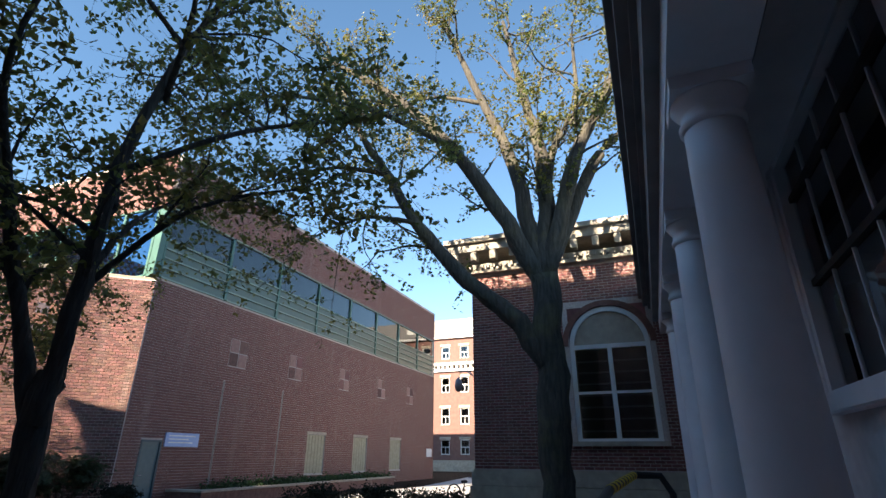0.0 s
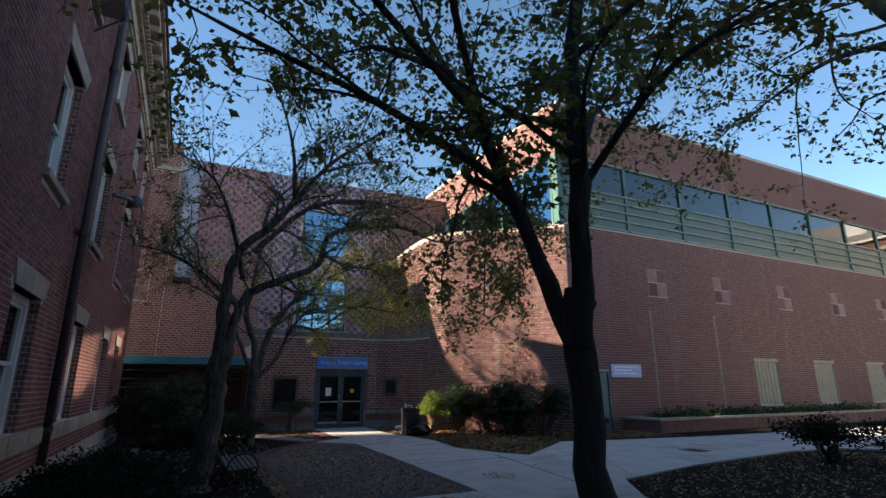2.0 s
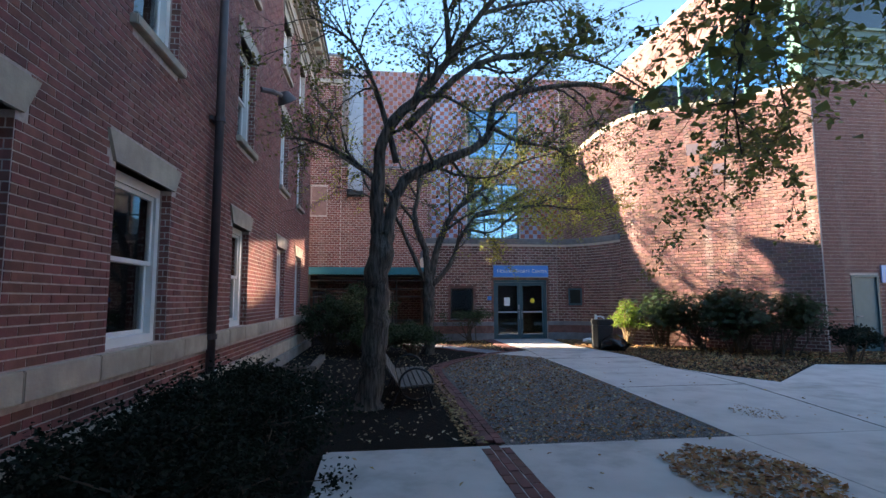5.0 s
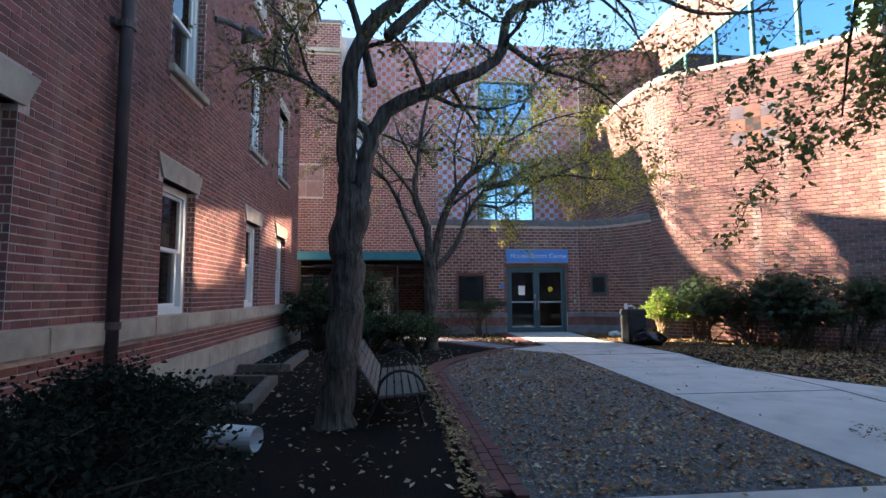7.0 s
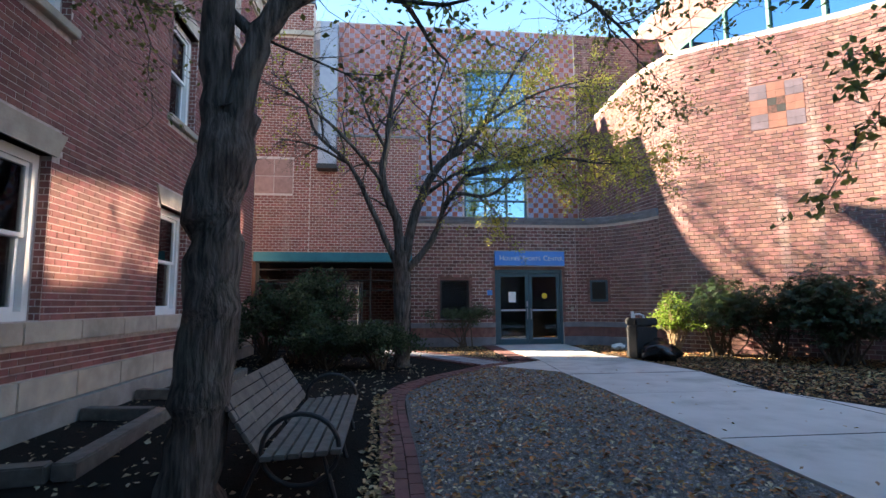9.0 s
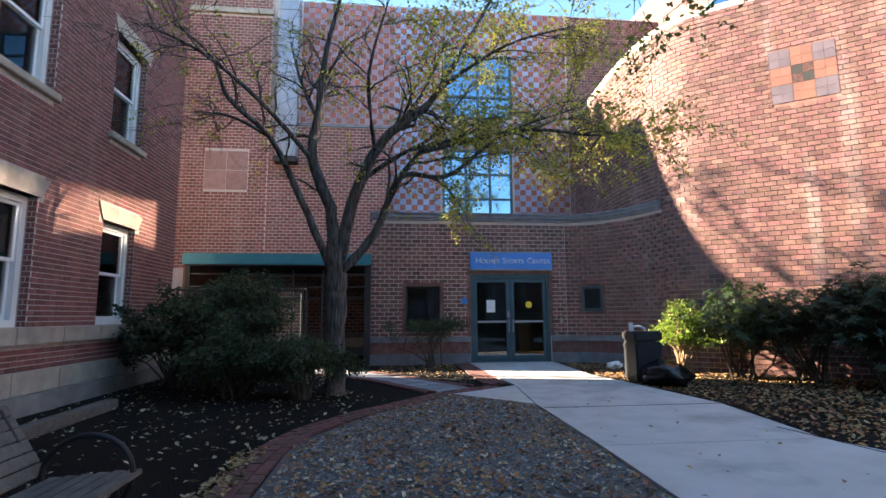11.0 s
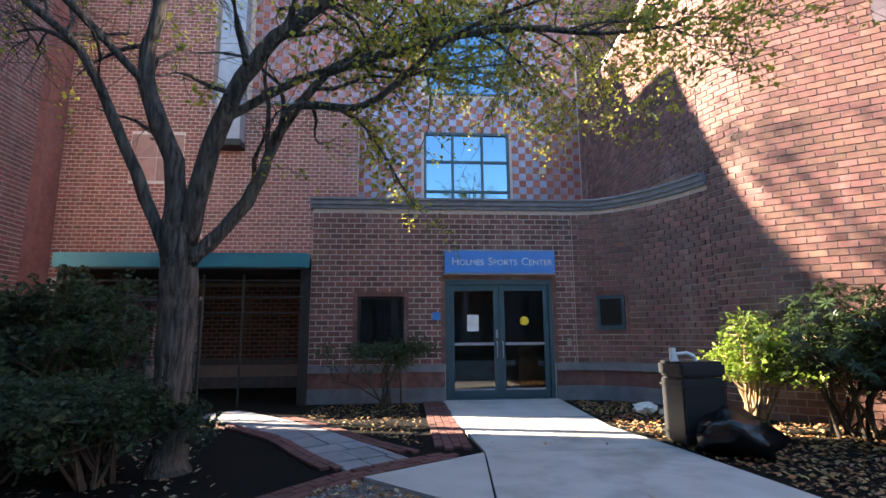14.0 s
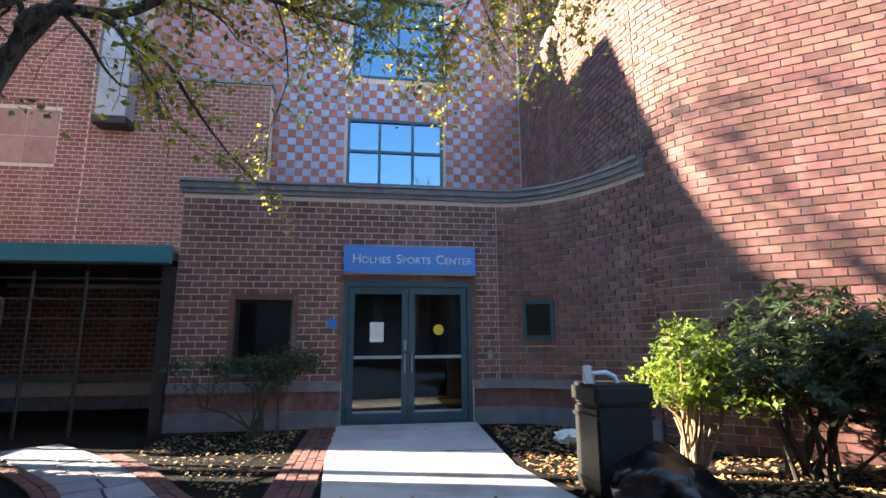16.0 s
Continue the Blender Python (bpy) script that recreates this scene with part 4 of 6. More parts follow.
bricks("brickwork", mid - 0.02, high_len, 0.0, 7.86, [(high_len - 3.40, high_len - 2.29, 5.44, 6.565)], high_place, M_brick_new, sports, near=(mid + 0.8, mid + 4.2, 2.2, 4.2), seed=7, **kc)
bricks("brickwork", 0.0, mid - 0.03, 3.4, 7.86, [], high_place, M_brick_new, sports, seed=8, **kc)
bricks("brickwork", -4.5, -0.87, 2.7, 12.5, [(-2.82, -1.48, 5.2, 6.49), (-4.5, -0.87, 11.2, 11.38)], along_x(-26.6), M_brick_left, sports, seed=9, **kw)
bricks("brickwork", -0.87, 3.07, 2.7, 7.39, [], along_x(-26.6), M_brick_left, sports, seed=10, **kw)
PALE = [(y - 0.55, y + 0.55, 5.3, 6.5) for y in (18.2, 22.4, 27.2, 32.0, 36.6)]
bricks("brickwork", 13.33, 41.4, 0.0, 8.0, WING_HOLES + PALE + [(y - 0.05, y + 0.05, 0, 4.6) for y in (17.6, 21.6)], along_x(-17.0), M_brick_wing, sports, seed=11, **kf)
bricks("brickwork", 13.33, 41.4, 11.0, 13.4, [], along_x(-17.0), M_brick_wing, sports, seed=12, **kf)
bricks("brickwork", -33.0, -17.0, 11.0, 13.4, [], lambda a, d, z: (a, 13.1 + d, z), M_brick_wing, sports, seed=13, **kf)
for y0, y1, z0, z1 in PALE:
    for i in range(2):
        for j in range(2):
            part("panel", boxes((-17.004, -16.99, y0 + 0.55 * i + 0.02, y0 + 0.55 * i + 0.53, z0 + 0.6 * j + 0.02, z0 + 0.6 * j + 0.58)), M_pale_panel if (i + j) % 2 else M_brick_new, sports, "pale square panel")
for i in range(2):
    for j in range(2):
        part("panel", boxes((-26.604, -26.59, -2.81 + 0.67 * i, -2.16 + 0.67 * i, 5.21 + 0.64 * j, 5.83 + 0.64 * j)), M_pale_panel, sports, "faded square panel")
# downpipe grooves of the wing
for y in (17.6, 21.6):
    part("joint", boxes((-17.0, -16.985, y - 0.03, y + 0.03, 0.3, 4.6)), M_conc_base, sports, "grey upright stain at a joint")
# glazed tiles round the pierced block of the curved wall
M_vt_blue = mat("dull_blue_tile", (0.125, 0.092, 0.108), (0.095, 0.072, 0.085), rough=0.6, per=0.12)
M_vt_red = mat("terracotta_tile", (0.22, 0.095, 0.066), (0.18, 0.078, 0.056), rough=0.65, per=0.1)
M_vent = mat("pierced_clay", (0.12, 0.05, 0.04), (0.03, 0.015, 0.012), rough=0.8, scale=22)


def strip(place, a0, a1, z0, z1, out):
    """A thin brick-coloured backing laid on a curved wall."""
    bm, n = bmesh.new(), max(1, int((a1 - a0) / 0.1))
    R = [[bm.verts.new(place(a0 + (a1 - a0) * k / n, d, z)) for d, z in ((-out, z0), (-out, z1), (0, z1), (0, z0))] for k in range(n + 1)]
    for q, s in zip(R, R[1:]):
        for k in range(3):
            bm.faces.new((q[k], q[k + 1], s[k + 1], s[k]))
    return bm


part("tile_bed", strip(high_place, high_len - 3.46, high_len - 2.22, 5.36, 6.64, 0.006), M_brick_new, sports)
ta = high_len - 3.40
for i in range(3):
    for j in range(3):
        a0, z0 = ta + 0.37 * i, 5.44 + 0.375 * j
        for p in range(2):
            for q in range(2):
                c = [high_place(a0 + 0.183 * p + u, d, 0) for d in (0.004, -0.018) for u in (0.001, 0.181)]
                bm = bmesh.new()
                z_a, z_b = z0 + 0.186 * q + 0.001, z0 + 0.186 * q + 0.184
                v = [bm.verts.new((x, y, z)) for z in (z_a, z_b) for x, y, _ in c]
                for f in ((2, 3, 7, 6), (0, 2, 6, 4), (1, 5, 7, 3), (0, 1, 3, 2), (4, 6, 7, 5)):
                    bm.faces.new([v[k] for k in f])
                # Holes of the centre block are dark colour on flat tiles, not cut.
                centre = i == 1 and j == 1
                part("tile", bm, M_vent if centre and (p + q) % 2 == 0 else M_dark if centre else (M_vt_blue if (i + j) % 2 == 0 and not centre else M_vt_red), sports)
# chequered tiles of the set-back wall
T = 0.2
tile_me = {}
for m_, nm in ((M_tile_blue, "b"), (M_tile_red, "r"), (M_tile_dull, "d")):
    me = bpy.data.meshes.new("tile")
    h = T / 2 - 0.006
    me.from_pydata([(x, y, z) for x in (0, 0.012) for y, z in ((-h, -h), (h, -h), (h, h), (-h, h))], [], [(4, 5, 6, 7), (0, 1, 5, 4), (1, 2, 6, 5), (2, 3, 7, 6), (3, 0, 4, 7)])
    me.materials.append(m_)
    tile_me[nm] = me
rest = {"b": ([], []), "r": ([], []), "d": ([], [])}
count = 0
for j in range(42):
    for i in range(47):
        y, z = 0.0 + T * (i + 0.5), 3.75 + T * (j + 0.5)
        if y < 3.1 and z < 7.3:
            continue
        if any(h[0] - T / 2 < y < h[1] + T / 2 and h[2] - T / 2 < z < h[3] + T / 2 for h in UP_HOLES):
            continue
        nm = ("b" if (i + j) % 2 else "r") if 3.1 < y < 8.4 else ("d" if (i + j) % 2 else "r")
        if z < 7.4 and 3.2 < y and count < 300:
            ob = new("tile", tile_me[nm])
            ob.location = (-27.197, y, z)
            ob.parent = sports
            count += 1
        else:
            vs, fs = rest[nm]
            k = len(vs)
            vs += [(-27.197 + v.co.x, y + v.co.y, z + v.co.z) for v in tile_me[nm].vertices]
            fs += [tuple(k + q for q in p.vertices) for p in tile_me[nm].polygons]
bricks("brickwork", 9.45, 13.09, 7.5, 12.2, [], along_x(-27.2), M_brick_new, sports, seed=16, **kf)
for nm, (vs, fs) in rest.items():
    tagged(link_mesh("tiling", (vs, fs), tile_me[nm].materials[0], sports), kind="stuff")


# ---- door, sign and windows of the sports building ----
door = thing("door_1", "dark teal double glass door with push bars, closed", "door", kind="structure", at=(-22.95, 6.13, 0.03))
X = -22.98
part("door_frame", boxes((X - 0.06, X + 0.06, 5.10, 5.17, 0.0, 2.24), (X - 0.06, X + 0.06, 7.09, 7.16, 0.0, 2.24), (X - 0.06, X + 0.06, 5.17, 7.09, 2.15, 2.24), (X - 0.06, X + 0.06, 5.17, 7.09, 0.0, 0.04)), M_teal_dk, door)
for y0, y1, s in ((5.175, 6.125, 1), (6.135, 7.085, -1)):
    leaf = part("door_leaf", boxes((X - 0.022, X + 0.022, y0, y0 + 0.10, 0.045, 2.145), (X - 0.022, X + 0.022, y1 - 0.10, y1, 0.045, 2.145),
                                   (X - 0.022, X + 0.022, y0 + 0.10, y1 - 0.10, 0.045, 0.22), (X - 0.022, X + 0.022, y0 + 0.10, y1 - 0.10, 2.03, 2.145)), M_teal_dk, door)
    part("pane", boxes((X - 0.004, X + 0.004, y0 + 0.1, y1 - 0.1, 0.22, 2.03)), M_glass, leaf).visible_shadow = False
    part("push_bar", boxes((X + 0.025, X + 0.05, y0 + 0.10, y1 - 0.10, 1.01, 1.06), bevel=0.006), M_galv, leaf, "pale metal push bar")
    hy = y1 - 0.05 if s > 0 else y0 + 0.05
    part("handle", tubes([(X + 0.03, hy, 0.78), (X + 0.075, hy, 0.80), (X + 0.075, hy, 1.06), (X + 0.03, hy, 1.08)], r=0.012), M_galv, leaf, "chrome pull handle")
    part("kick_plate", boxes((X + 0.024, X + 0.03, y0 + 0.1, y1 - 0.1, 0.19, 0.225)), M_galv, leaf)
part("lock", boxes((X + 0.024, X + 0.036, 6.06, 6.10, 1.14, 1.30)), M_galv, door)
part("notice", boxes((X + 0.006, X + 0.009, 5.52, 5.74, 1.27, 1.58)), M_paper, door, "white paper notice")
bm = bmesh.new()
bmesh.ops.create_cone(bm, cap_ends=True, segments=20, radius1=0.085, radius2=0.085, depth=0.004, matrix=Matrix.Translation((X + 0.008, 6.62, 1.46)) @ Matrix.Rotation(math.pi / 2, 4, "Y"))
part("sticker", bm, M_yellow, door, "round yellow sticker")
lobby = thing("lobby", "dim lobby behind the glass doors", "room", kind="structure")
part("lobby_wall", boxes((-27.0, -26.8, 2.9, 9.0, 0, 3.2), (-26.8, -23.31, 9.0, 9.05, 0, 3.2), (-26.8, -23.31, 2.92, 3.0, 0, 3.2)), M_inner, lobby)
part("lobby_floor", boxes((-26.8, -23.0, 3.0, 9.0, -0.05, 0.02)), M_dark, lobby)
part("lobby_ceiling", boxes((-26.8, -23.31, 3.0, 9.0, 3.0, 3.1)), M_inner, lobby)

sign = thing("sign_board", "blue sign board with white capitals over the doors", "sign", at=(-22.86, 6.15, 2.57))
part("panel", boxes((-22.893, -22.80, 5.09, 7.21, 2.36, 2.78), bevel=0.006), M_blue, sign)
part("edge_trim", boxes((-22.893, -22.81, 5.07, 7.23, 2.785, 2.81), (-22.893, -22.81, 5.07, 7.23, 2.33, 2.355)), M_galv, sign, "thin grey edge trim")
rot = Matrix(((0, 0, 1), (1, 0, 0), (0, 1, 0))).to_4x4()
xx = 5.235
for word in ("HOLMES", "SPORTS", "CENTER"):
    for k, (chunk, size) in enumerate(((word[0], 0.205), (word[1:], 0.155))):
        ob = text_mesh(chunk, size, Matrix.Translation((-22.798, 0, 2.57 - (0 if k == 0 else 0.018))) @ rot, M_white, sign)
        ys = [v.co.y for v in ob.data.vertices]
        ob.data.transform(Matrix.Translation((0, xx - min(ys), 0)))
        xx += max(ys) - min(ys) + 0.018
    xx += 0.075
plaque = thing("wall_plaque", "small blue access plaque on brick", "plaque", at=(-22.89, 4.93, 1.56))
part("plate", boxes((-22.892, -22.88, 4.86, 5.01, 1.48, 1.63), bevel=0.004), M_blue, plaque)
reader = thing("card_reader", "small grey card reader on brick", "card reader", at=(-22.88, 7.44, 1.06))
part("case", boxes((-22.892, -22.85, 7.40, 7.48, 1.0, 1.13), bevel=0.006), M_stone, reader)
w2 = thing("window_2", "dark square window beside the doors", "window", kind="structure", at=(-23.0, 3.9, 0.8))
part("window_frame", boxes((-23.08, -23.0, 3.46, 3.52, 0.8, 1.94), (-23.08, -23.0, 4.27, 4.33, 0.8, 1.94), (-23.08, -23.0, 3.52, 4.27, 0.8, 0.86), (-23.08, -23.0, 3.52, 4.27, 1.88, 1.94)), M_black, w2)
part("pane", boxes((-23.045, -23.035, 3.5, 4.29, 0.84, 1.9)), M_glass, w2)
part("reveal", boxes((-23.0, -22.895, 3.456, 3.468, 0.8, 1.94), (-23.0, -22.895, 4.322, 4.334, 0.8, 1.94), (-23.0, -22.895, 3.47, 4.32, 1.93, 1.944)), M_brick_new, w2)
part("window_sill", boxes((-23.0, -22.86, 3.44, 4.35, 0.765, 0.80), bevel=0.004), M_lead, w2)
w3 = thing("window_3", "small dark window with a teal frame in the curved brick", "window", kind="structure", at=(-22.75, 8.2, 1.3))
bm, bp = bmesh.new(), bmesh.new()
for a0, a1, z0, z1 in ((0.40, 0.46, 1.28, 1.92), (0.86, 0.92, 1.28, 1.92), (0.46, 0.86, 1.28, 1.36), (0.46, 0.86, 1.86, 1.92)):
    c = [low_place(a, d, z) for z in (z0, z1) for d in (0.0, -0.02) for a in (a0, a1)]
    v = [bm.verts.new(p) for p in c]
    for f in ((2, 3, 7, 6), (0, 2, 6, 4), (1, 5, 7, 3), (0, 1, 3, 2), (4, 6, 7, 5)):
        bm.faces.new([v[k] for k in f])
part("window_frame", bm, M_teal_dk, w3)
bp.faces.new([bp.verts.new(low_place(a, -0.004, z)) for a, z in ((0.46, 1.36), (0.86, 1.36), (0.86, 1.86), (0.46, 1.86))])
part("pane", bp, mat("black_glass", (0.012, 0.016, 0.016), rough=0.3, spec=0.25), w3)
for a0, a1, z0, z1 in ((0.32, 0.398, 1.2, 2.0), (0.922, 1.0, 1.2, 2.0), (0.4, 0.92, 1.2, 1.278), (0.4, 0.92, 1.922, 2.0)):
    part("opening_edge", strip(low_place, a0, a1, z0, z1, 0.006), M_brick_new, sports)
for y0, y1, z0, z1 in ((5.02, 5.1, 0.68, 2.34), (7.16, 7.24, 0.68, 2.34), (5.1, 7.16, 2.24, 2.34), (3.38, 3.46, 0.7, 2.02), (4.33, 4.41, 0.7, 2.02), (3.46, 4.33, 1.94, 2.02), (3.46, 4.33, 0.69, 0.764)):
    part("opening_edge", boxes((-22.9, -22.897, y0, y1, z0, z1)), M_brick_new, sports)
# moulded plinth of the door block
plinth_place, plinth_len = along_curve([(-22.9, 7.18), (-22.9, 7.4)] + LOW, 0.1)
for name, z0, z1, out, m_ in (("plinth_mould", 0.54, 0.68, 0.07, M_lead), ("plinth", 0.0, 0.54, 0.03, M_brick_new), ("plinth_base", 0.0, 0.26, 0.06, M_lead)):
    part(name, boxes((-22.9, -22.9 + out, 2.5, 5.09, z0, z1), bevel=0.0), m_, sports)
    bm = bmesh.new()
    R = [[bm.verts.new(plinth_place(plinth_len * k / 24, d, z)) for d, z in ((-out, z0), (-out, z1), (0.05, z1), (0.05, z0))] for k in range(25)]
    for q, s in zip(R, R[1:]):
        for k in range(4):
            bm.faces.new((q[k], q[(k + 1) % 4], s[(k + 1) % 4], s[k]))
    bm.faces.new(R[0])
    bm.faces.new(R[-1])
    part(name, bm, m_, sports)


def curtain_window(y0, y1, z0, z1, xs, zs, x=-27.25):
    """A teal metal window with its bars and panes whose gloss is tinted sky blue."""
    t = thing("window_4", "teal metal window mirroring blue sky in a chequered wall", "window", "teal windows", "structure", at=(x, y0, z0))
    w = 0.035
    part("window_frame", boxes((x - 0.05, x + 0.06, y0, y0 + 0.07, z0, z1), (x - 0.05, x + 0.06, y1 - 0.07, y1, z0, z1), (x - 0.05, x + 0.06, y0 + 0.07, y1 - 0.07, z1 - 0.07, z1), (x - 0.05, x + 0.06, y0 + 0.07, y1 - 0.07, z0, z0 + 0.07)), M_teal_dk, t)
    for v in xs:
        part("mullion", boxes((x - 0.03, x + 0.05, v - w, v + w, z0 + 0.07, z1 - 0.07)), M_teal_dk, t)
    for v in zs:
        part("transom", boxes((x - 0.025, x + 0.045, y0 + 0.07, y1 - 0.07, v - w, v + w)), M_teal_dk, t)
    ys, hs = [y0 + 0.05, *xs, y1 - 0.05], [z0 + 0.05, *zs, z1 - 0.05]
    for a, b in zip(ys, ys[1:]):
        for c, d in zip(hs, hs[1:]):
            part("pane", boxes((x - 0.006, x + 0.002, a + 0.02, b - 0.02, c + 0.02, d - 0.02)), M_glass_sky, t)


curtain_window(4.87, 7.33, 4.3, 6.95, (5.69, 6.54), (5.2, 6.08))
curtain_window(4.95, 7.38, 8.1, 10.5, (6.15,), (8.9, 9.7))
part("upper_room", boxes((-31.0, -30.8, 2.6, 9.6, 3.0, 11.5), (-30.8, -27.56, 2.6, 2.8, 3, 11.5), (-30.8, -27.56, 9.4, 9.6, 3, 11.5), (-30.8, -27.56, 2.8, 9.4, 7.2, 7.6)), M_inner, sports)
M_tube = bpy.data.materials.new("lit_tube")
M_tube.use_nodes = True
M_tube.node_tree.nodes["Principled BSDF"].inputs["Emission Color"].default_value = (1, 0.96, 0.88, 1)
M_tube.node_tree.nodes["Principled BSDF"].inputs["Emission Strength"].default_value = 6.0
for y in (5.3, 6.3, 7.1):
    for x in (-28.4, -29.8):
        tl = thing("ceiling_light", "lit fluorescent ceiling light behind the teal window", "ceiling light", "fluorescent lights", at=(x, y, 7.15))
        part("tube", boxes((x - 0.05, x + 0.05, y - 0.35, y + 0.35, 7.10, 7.16)), M_tube, tl)
        part("housing", boxes((x - 0.08, x + 0.08, y - 0.37, y + 0.37, 7.165, 7.2)), M_white, tl)
# canopy, duct
canopy = thing("canopy", "teal metal fascia over a dark passage", "canopy", kind="structure", at=(-22.6, 0.5, 2.4))
part("fascia", boxes((-22.62, -22.5, -1.75, 2.62, 2.42, 2.68), bevel=0.008), M_teal, canopy)
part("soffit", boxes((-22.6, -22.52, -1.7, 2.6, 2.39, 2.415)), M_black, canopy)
part("post", boxes((-22.9, -22.72, 2.45, 2.6, 0, 2.4)), M_black, canopy)
part("post", boxes((-22.68, -22.6, -1.7, -1.6, 0, 2.4)), M_black, canopy)
for z in (1.9, 1.62, 2.2):
    part("rail", tubes([(-22.7, -1.65, z), (-22.7, 2.5, z)], r=0.02), M_black, canopy)
for y in (0.75, 1.45):
    part("upright", tubes([(-22.7, y, 0), (-22.7, y, 2.3)], r=0.025), M_black, canopy)
duct = thing("ventilation_duct", "galvanised metal duct fixed to the brick wall", "duct", at=(-26.5, -0.25, 6.1))
part("casing", boxes((-26.59, -26.17, -0.57, 0.06, 6.24, 11.6), bevel=0.012), M_galv, duct)
for z in (7.6, 8.9, 10.2, 11.2):
    part("seam", boxes((-26.59, -26.15, -0.59, 0.08, z, z + 0.04)), M_galv, duct)
part("outlet", boxes((-26.59, -26.14, -0.61, 0.10, 6.06, 6.236), bevel=0.01), M_black, duct)

# ---- glazing of the long wing ----
M_rail_green = mat("pale_green_rail", (0.20, 0.27, 0.22), (0.16, 0.22, 0.18), rough=0.5)
M_spandrel = mat("green_spandrel", (0.07, 0.11, 0.085), (0.055, 0.09, 0.07), rough=0.35, scale=1.5)
glz = thing("window_5", "green-framed ribbon window along the upper storey", "window", kind="structure", at=(-17.0, 13.4, 8.0))
ys = [13.35 + (41.3 - 13.35) * k / 8 for k in range(9)]
for y in ys:
    part("mullion", boxes((-17.12, -16.97, max(y - 0.07, 13.35), min(y + 0.07, 41.3), 8.05, 10.95)), M_green_fr, glz)
for z, h in ((8.0, 0.07), (8.42, 0.06), (8.82, 0.06), (9.2, 0.06), (9.55, 0.07), (10.93, 0.07)):
    for a, b in zip(ys, ys[1:]):
        part("rail", boxes((-17.1, -16.95, a + 0.075, b - 0.075, z, z + h)), M_rail_green, glz)
for a, b in zip(ys, ys[1:]):
    part("pane", boxes((-17.07, -17.05, a + 0.07, b - 0.07, 9.62, 10.93)), M_glass_green, glz)
    for z0, z1 in ((8.07, 8.42), (8.48, 8.82), (8.88, 9.2), (9.26, 9.55)):
        part("spandrel", boxes((-17.07, -17.03, a + 0.07, b - 0.07, z0, z1)), M_spandrel, glz, "green metal spandrel panel")
xs = [-17.4 - 9.4 * k / 5 for k in range(6)]
for x in xs:
    part("mullion", boxes((x - 0.06, x + 0.06, 13.06, 13.2, 8.05, 10.95)), M_green_fr, glz)
part("rail", boxes((-26.8, -17.45, 13.07, 13.19, 10.93, 11.0), (-26.8, -17.45, 13.07, 13.19, 8.0, 8.07)), M_green_fr, glz)
for a, b in zip(xs[1:], xs):
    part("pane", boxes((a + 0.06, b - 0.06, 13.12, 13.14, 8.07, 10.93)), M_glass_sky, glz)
part("corner_post", boxes((-17.4, -16.98, 13.08, 13.34, 8.0, 11.0)), M_green_fr, glz)
part("inner_wall", boxes((-39.0, -22.0, 22.0, 22.2, 7.9, 13.2)), M_inner, sports)
# far door, sign and block windows of the wing
d2 = thing("door_2", "plain grey-teal metal service door, closed", "door", kind="structure", at=(-17, 14.6, 0))
part("door_leaf", boxes((-17.08, -17.03, 14.2, 14.95, 0.02, 2.1)), mat("grey_teal_door", (0.10, 0.16, 0.17), (0.085, 0.14, 0.15), rough=0.5), d2)
part("door_frame", boxes((-17.1, -16.98, 14.13, 14.2, 0, 2.17), (-17.1, -16.98, 14.95, 15.02, 0, 2.17), (-17.1, -16.98, 14.2, 14.95, 2.1, 2.17)), M_teal_dk, d2)
part("door_handle", tubes([(-17.02, 14.28, 1.0), (-16.97, 14.28, 1.0), (-16.97, 14.4, 1.0)], r=0.012), M_galv, d2)
s2 = thing("sign_board", "pale blue sign board on brick by the service door", "sign", at=(-16.97, 15.9, 2.2))
part("panel", boxes((-16.994, -16.95, 15.1, 16.7, 1.95, 2.45), bevel=0.005), mat("pale_blue_sign", (0.30, 0.42, 0.72), (0.27, 0.38, 0.66), rough=0.35), s2)
for k, (a, b) in enumerate(((15.25, 16.5), (15.25, 16.2), (15.25, 16.4))):
    part("text_bar", boxes((-16.949, -16.946, a, b, 2.32 - 0.12 * k, 2.36 - 0.12 * k)), M_white, s2, "unreadable white line of writing")
s3 = thing("sign_board", "small white sign at the wing's far corner", "sign", at=(-16.97, 40.5, 1.9))
part("panel", boxes((-16.994, -16.96, 40.0, 41.0, 1.6, 2.2)), M_white, s3)
for y0 in (24.0, 28.7, 33.6):
    t = thing("window_6", "glass block window with cream panes in a stone surround", "window", "glass block windows", "structure", at=(-17, y0, 0.8))
    part("backing", boxes((-17.2, -17.14, y0, y0 + 1.7, 0.8, 2.7)), M_cream, t)
    part("lintel", boxes((-17.05, -16.97, y0 - 0.05, y0 + 1.75, 2.705, 2.85)), M_stone, t)
    for i in range(6):
        for j in range(7):
            part("glass_block", boxes((-17.13, -17.06, y0 + 0.283 * i + 0.015, y0 + 0.283 * i + 0.268, 0.8 + 0.271 * j + 0.012, 0.8 + 0.271 * j + 0.258)), M_cream, t)
planter = thing("planter", "long low brick planter with stone coping and ivy", "planter", kind="structure", at=(-15.5, 22, 0))
part("planter_wall", boxes((-15.6, -15.3, 15.6, 31.0, 0, 0.42), (-16.95, -15.6, 15.6, 15.9, 0, 0.42), (-16.95, -15.6, 30.7, 31.0, 0, 0.42)), M_brick_new, planter)
part("coping", boxes((-15.66, -15.24, 15.54, 31.06, 0.42, 0.50), (-16.95, -15.66, 15.54, 15.96, 0.42, 0.50)), M_stone, planter)
part("soil", boxes((-16.95, -15.6, 15.9, 30.7, 0.3, 0.4)), M_mulch, planter)
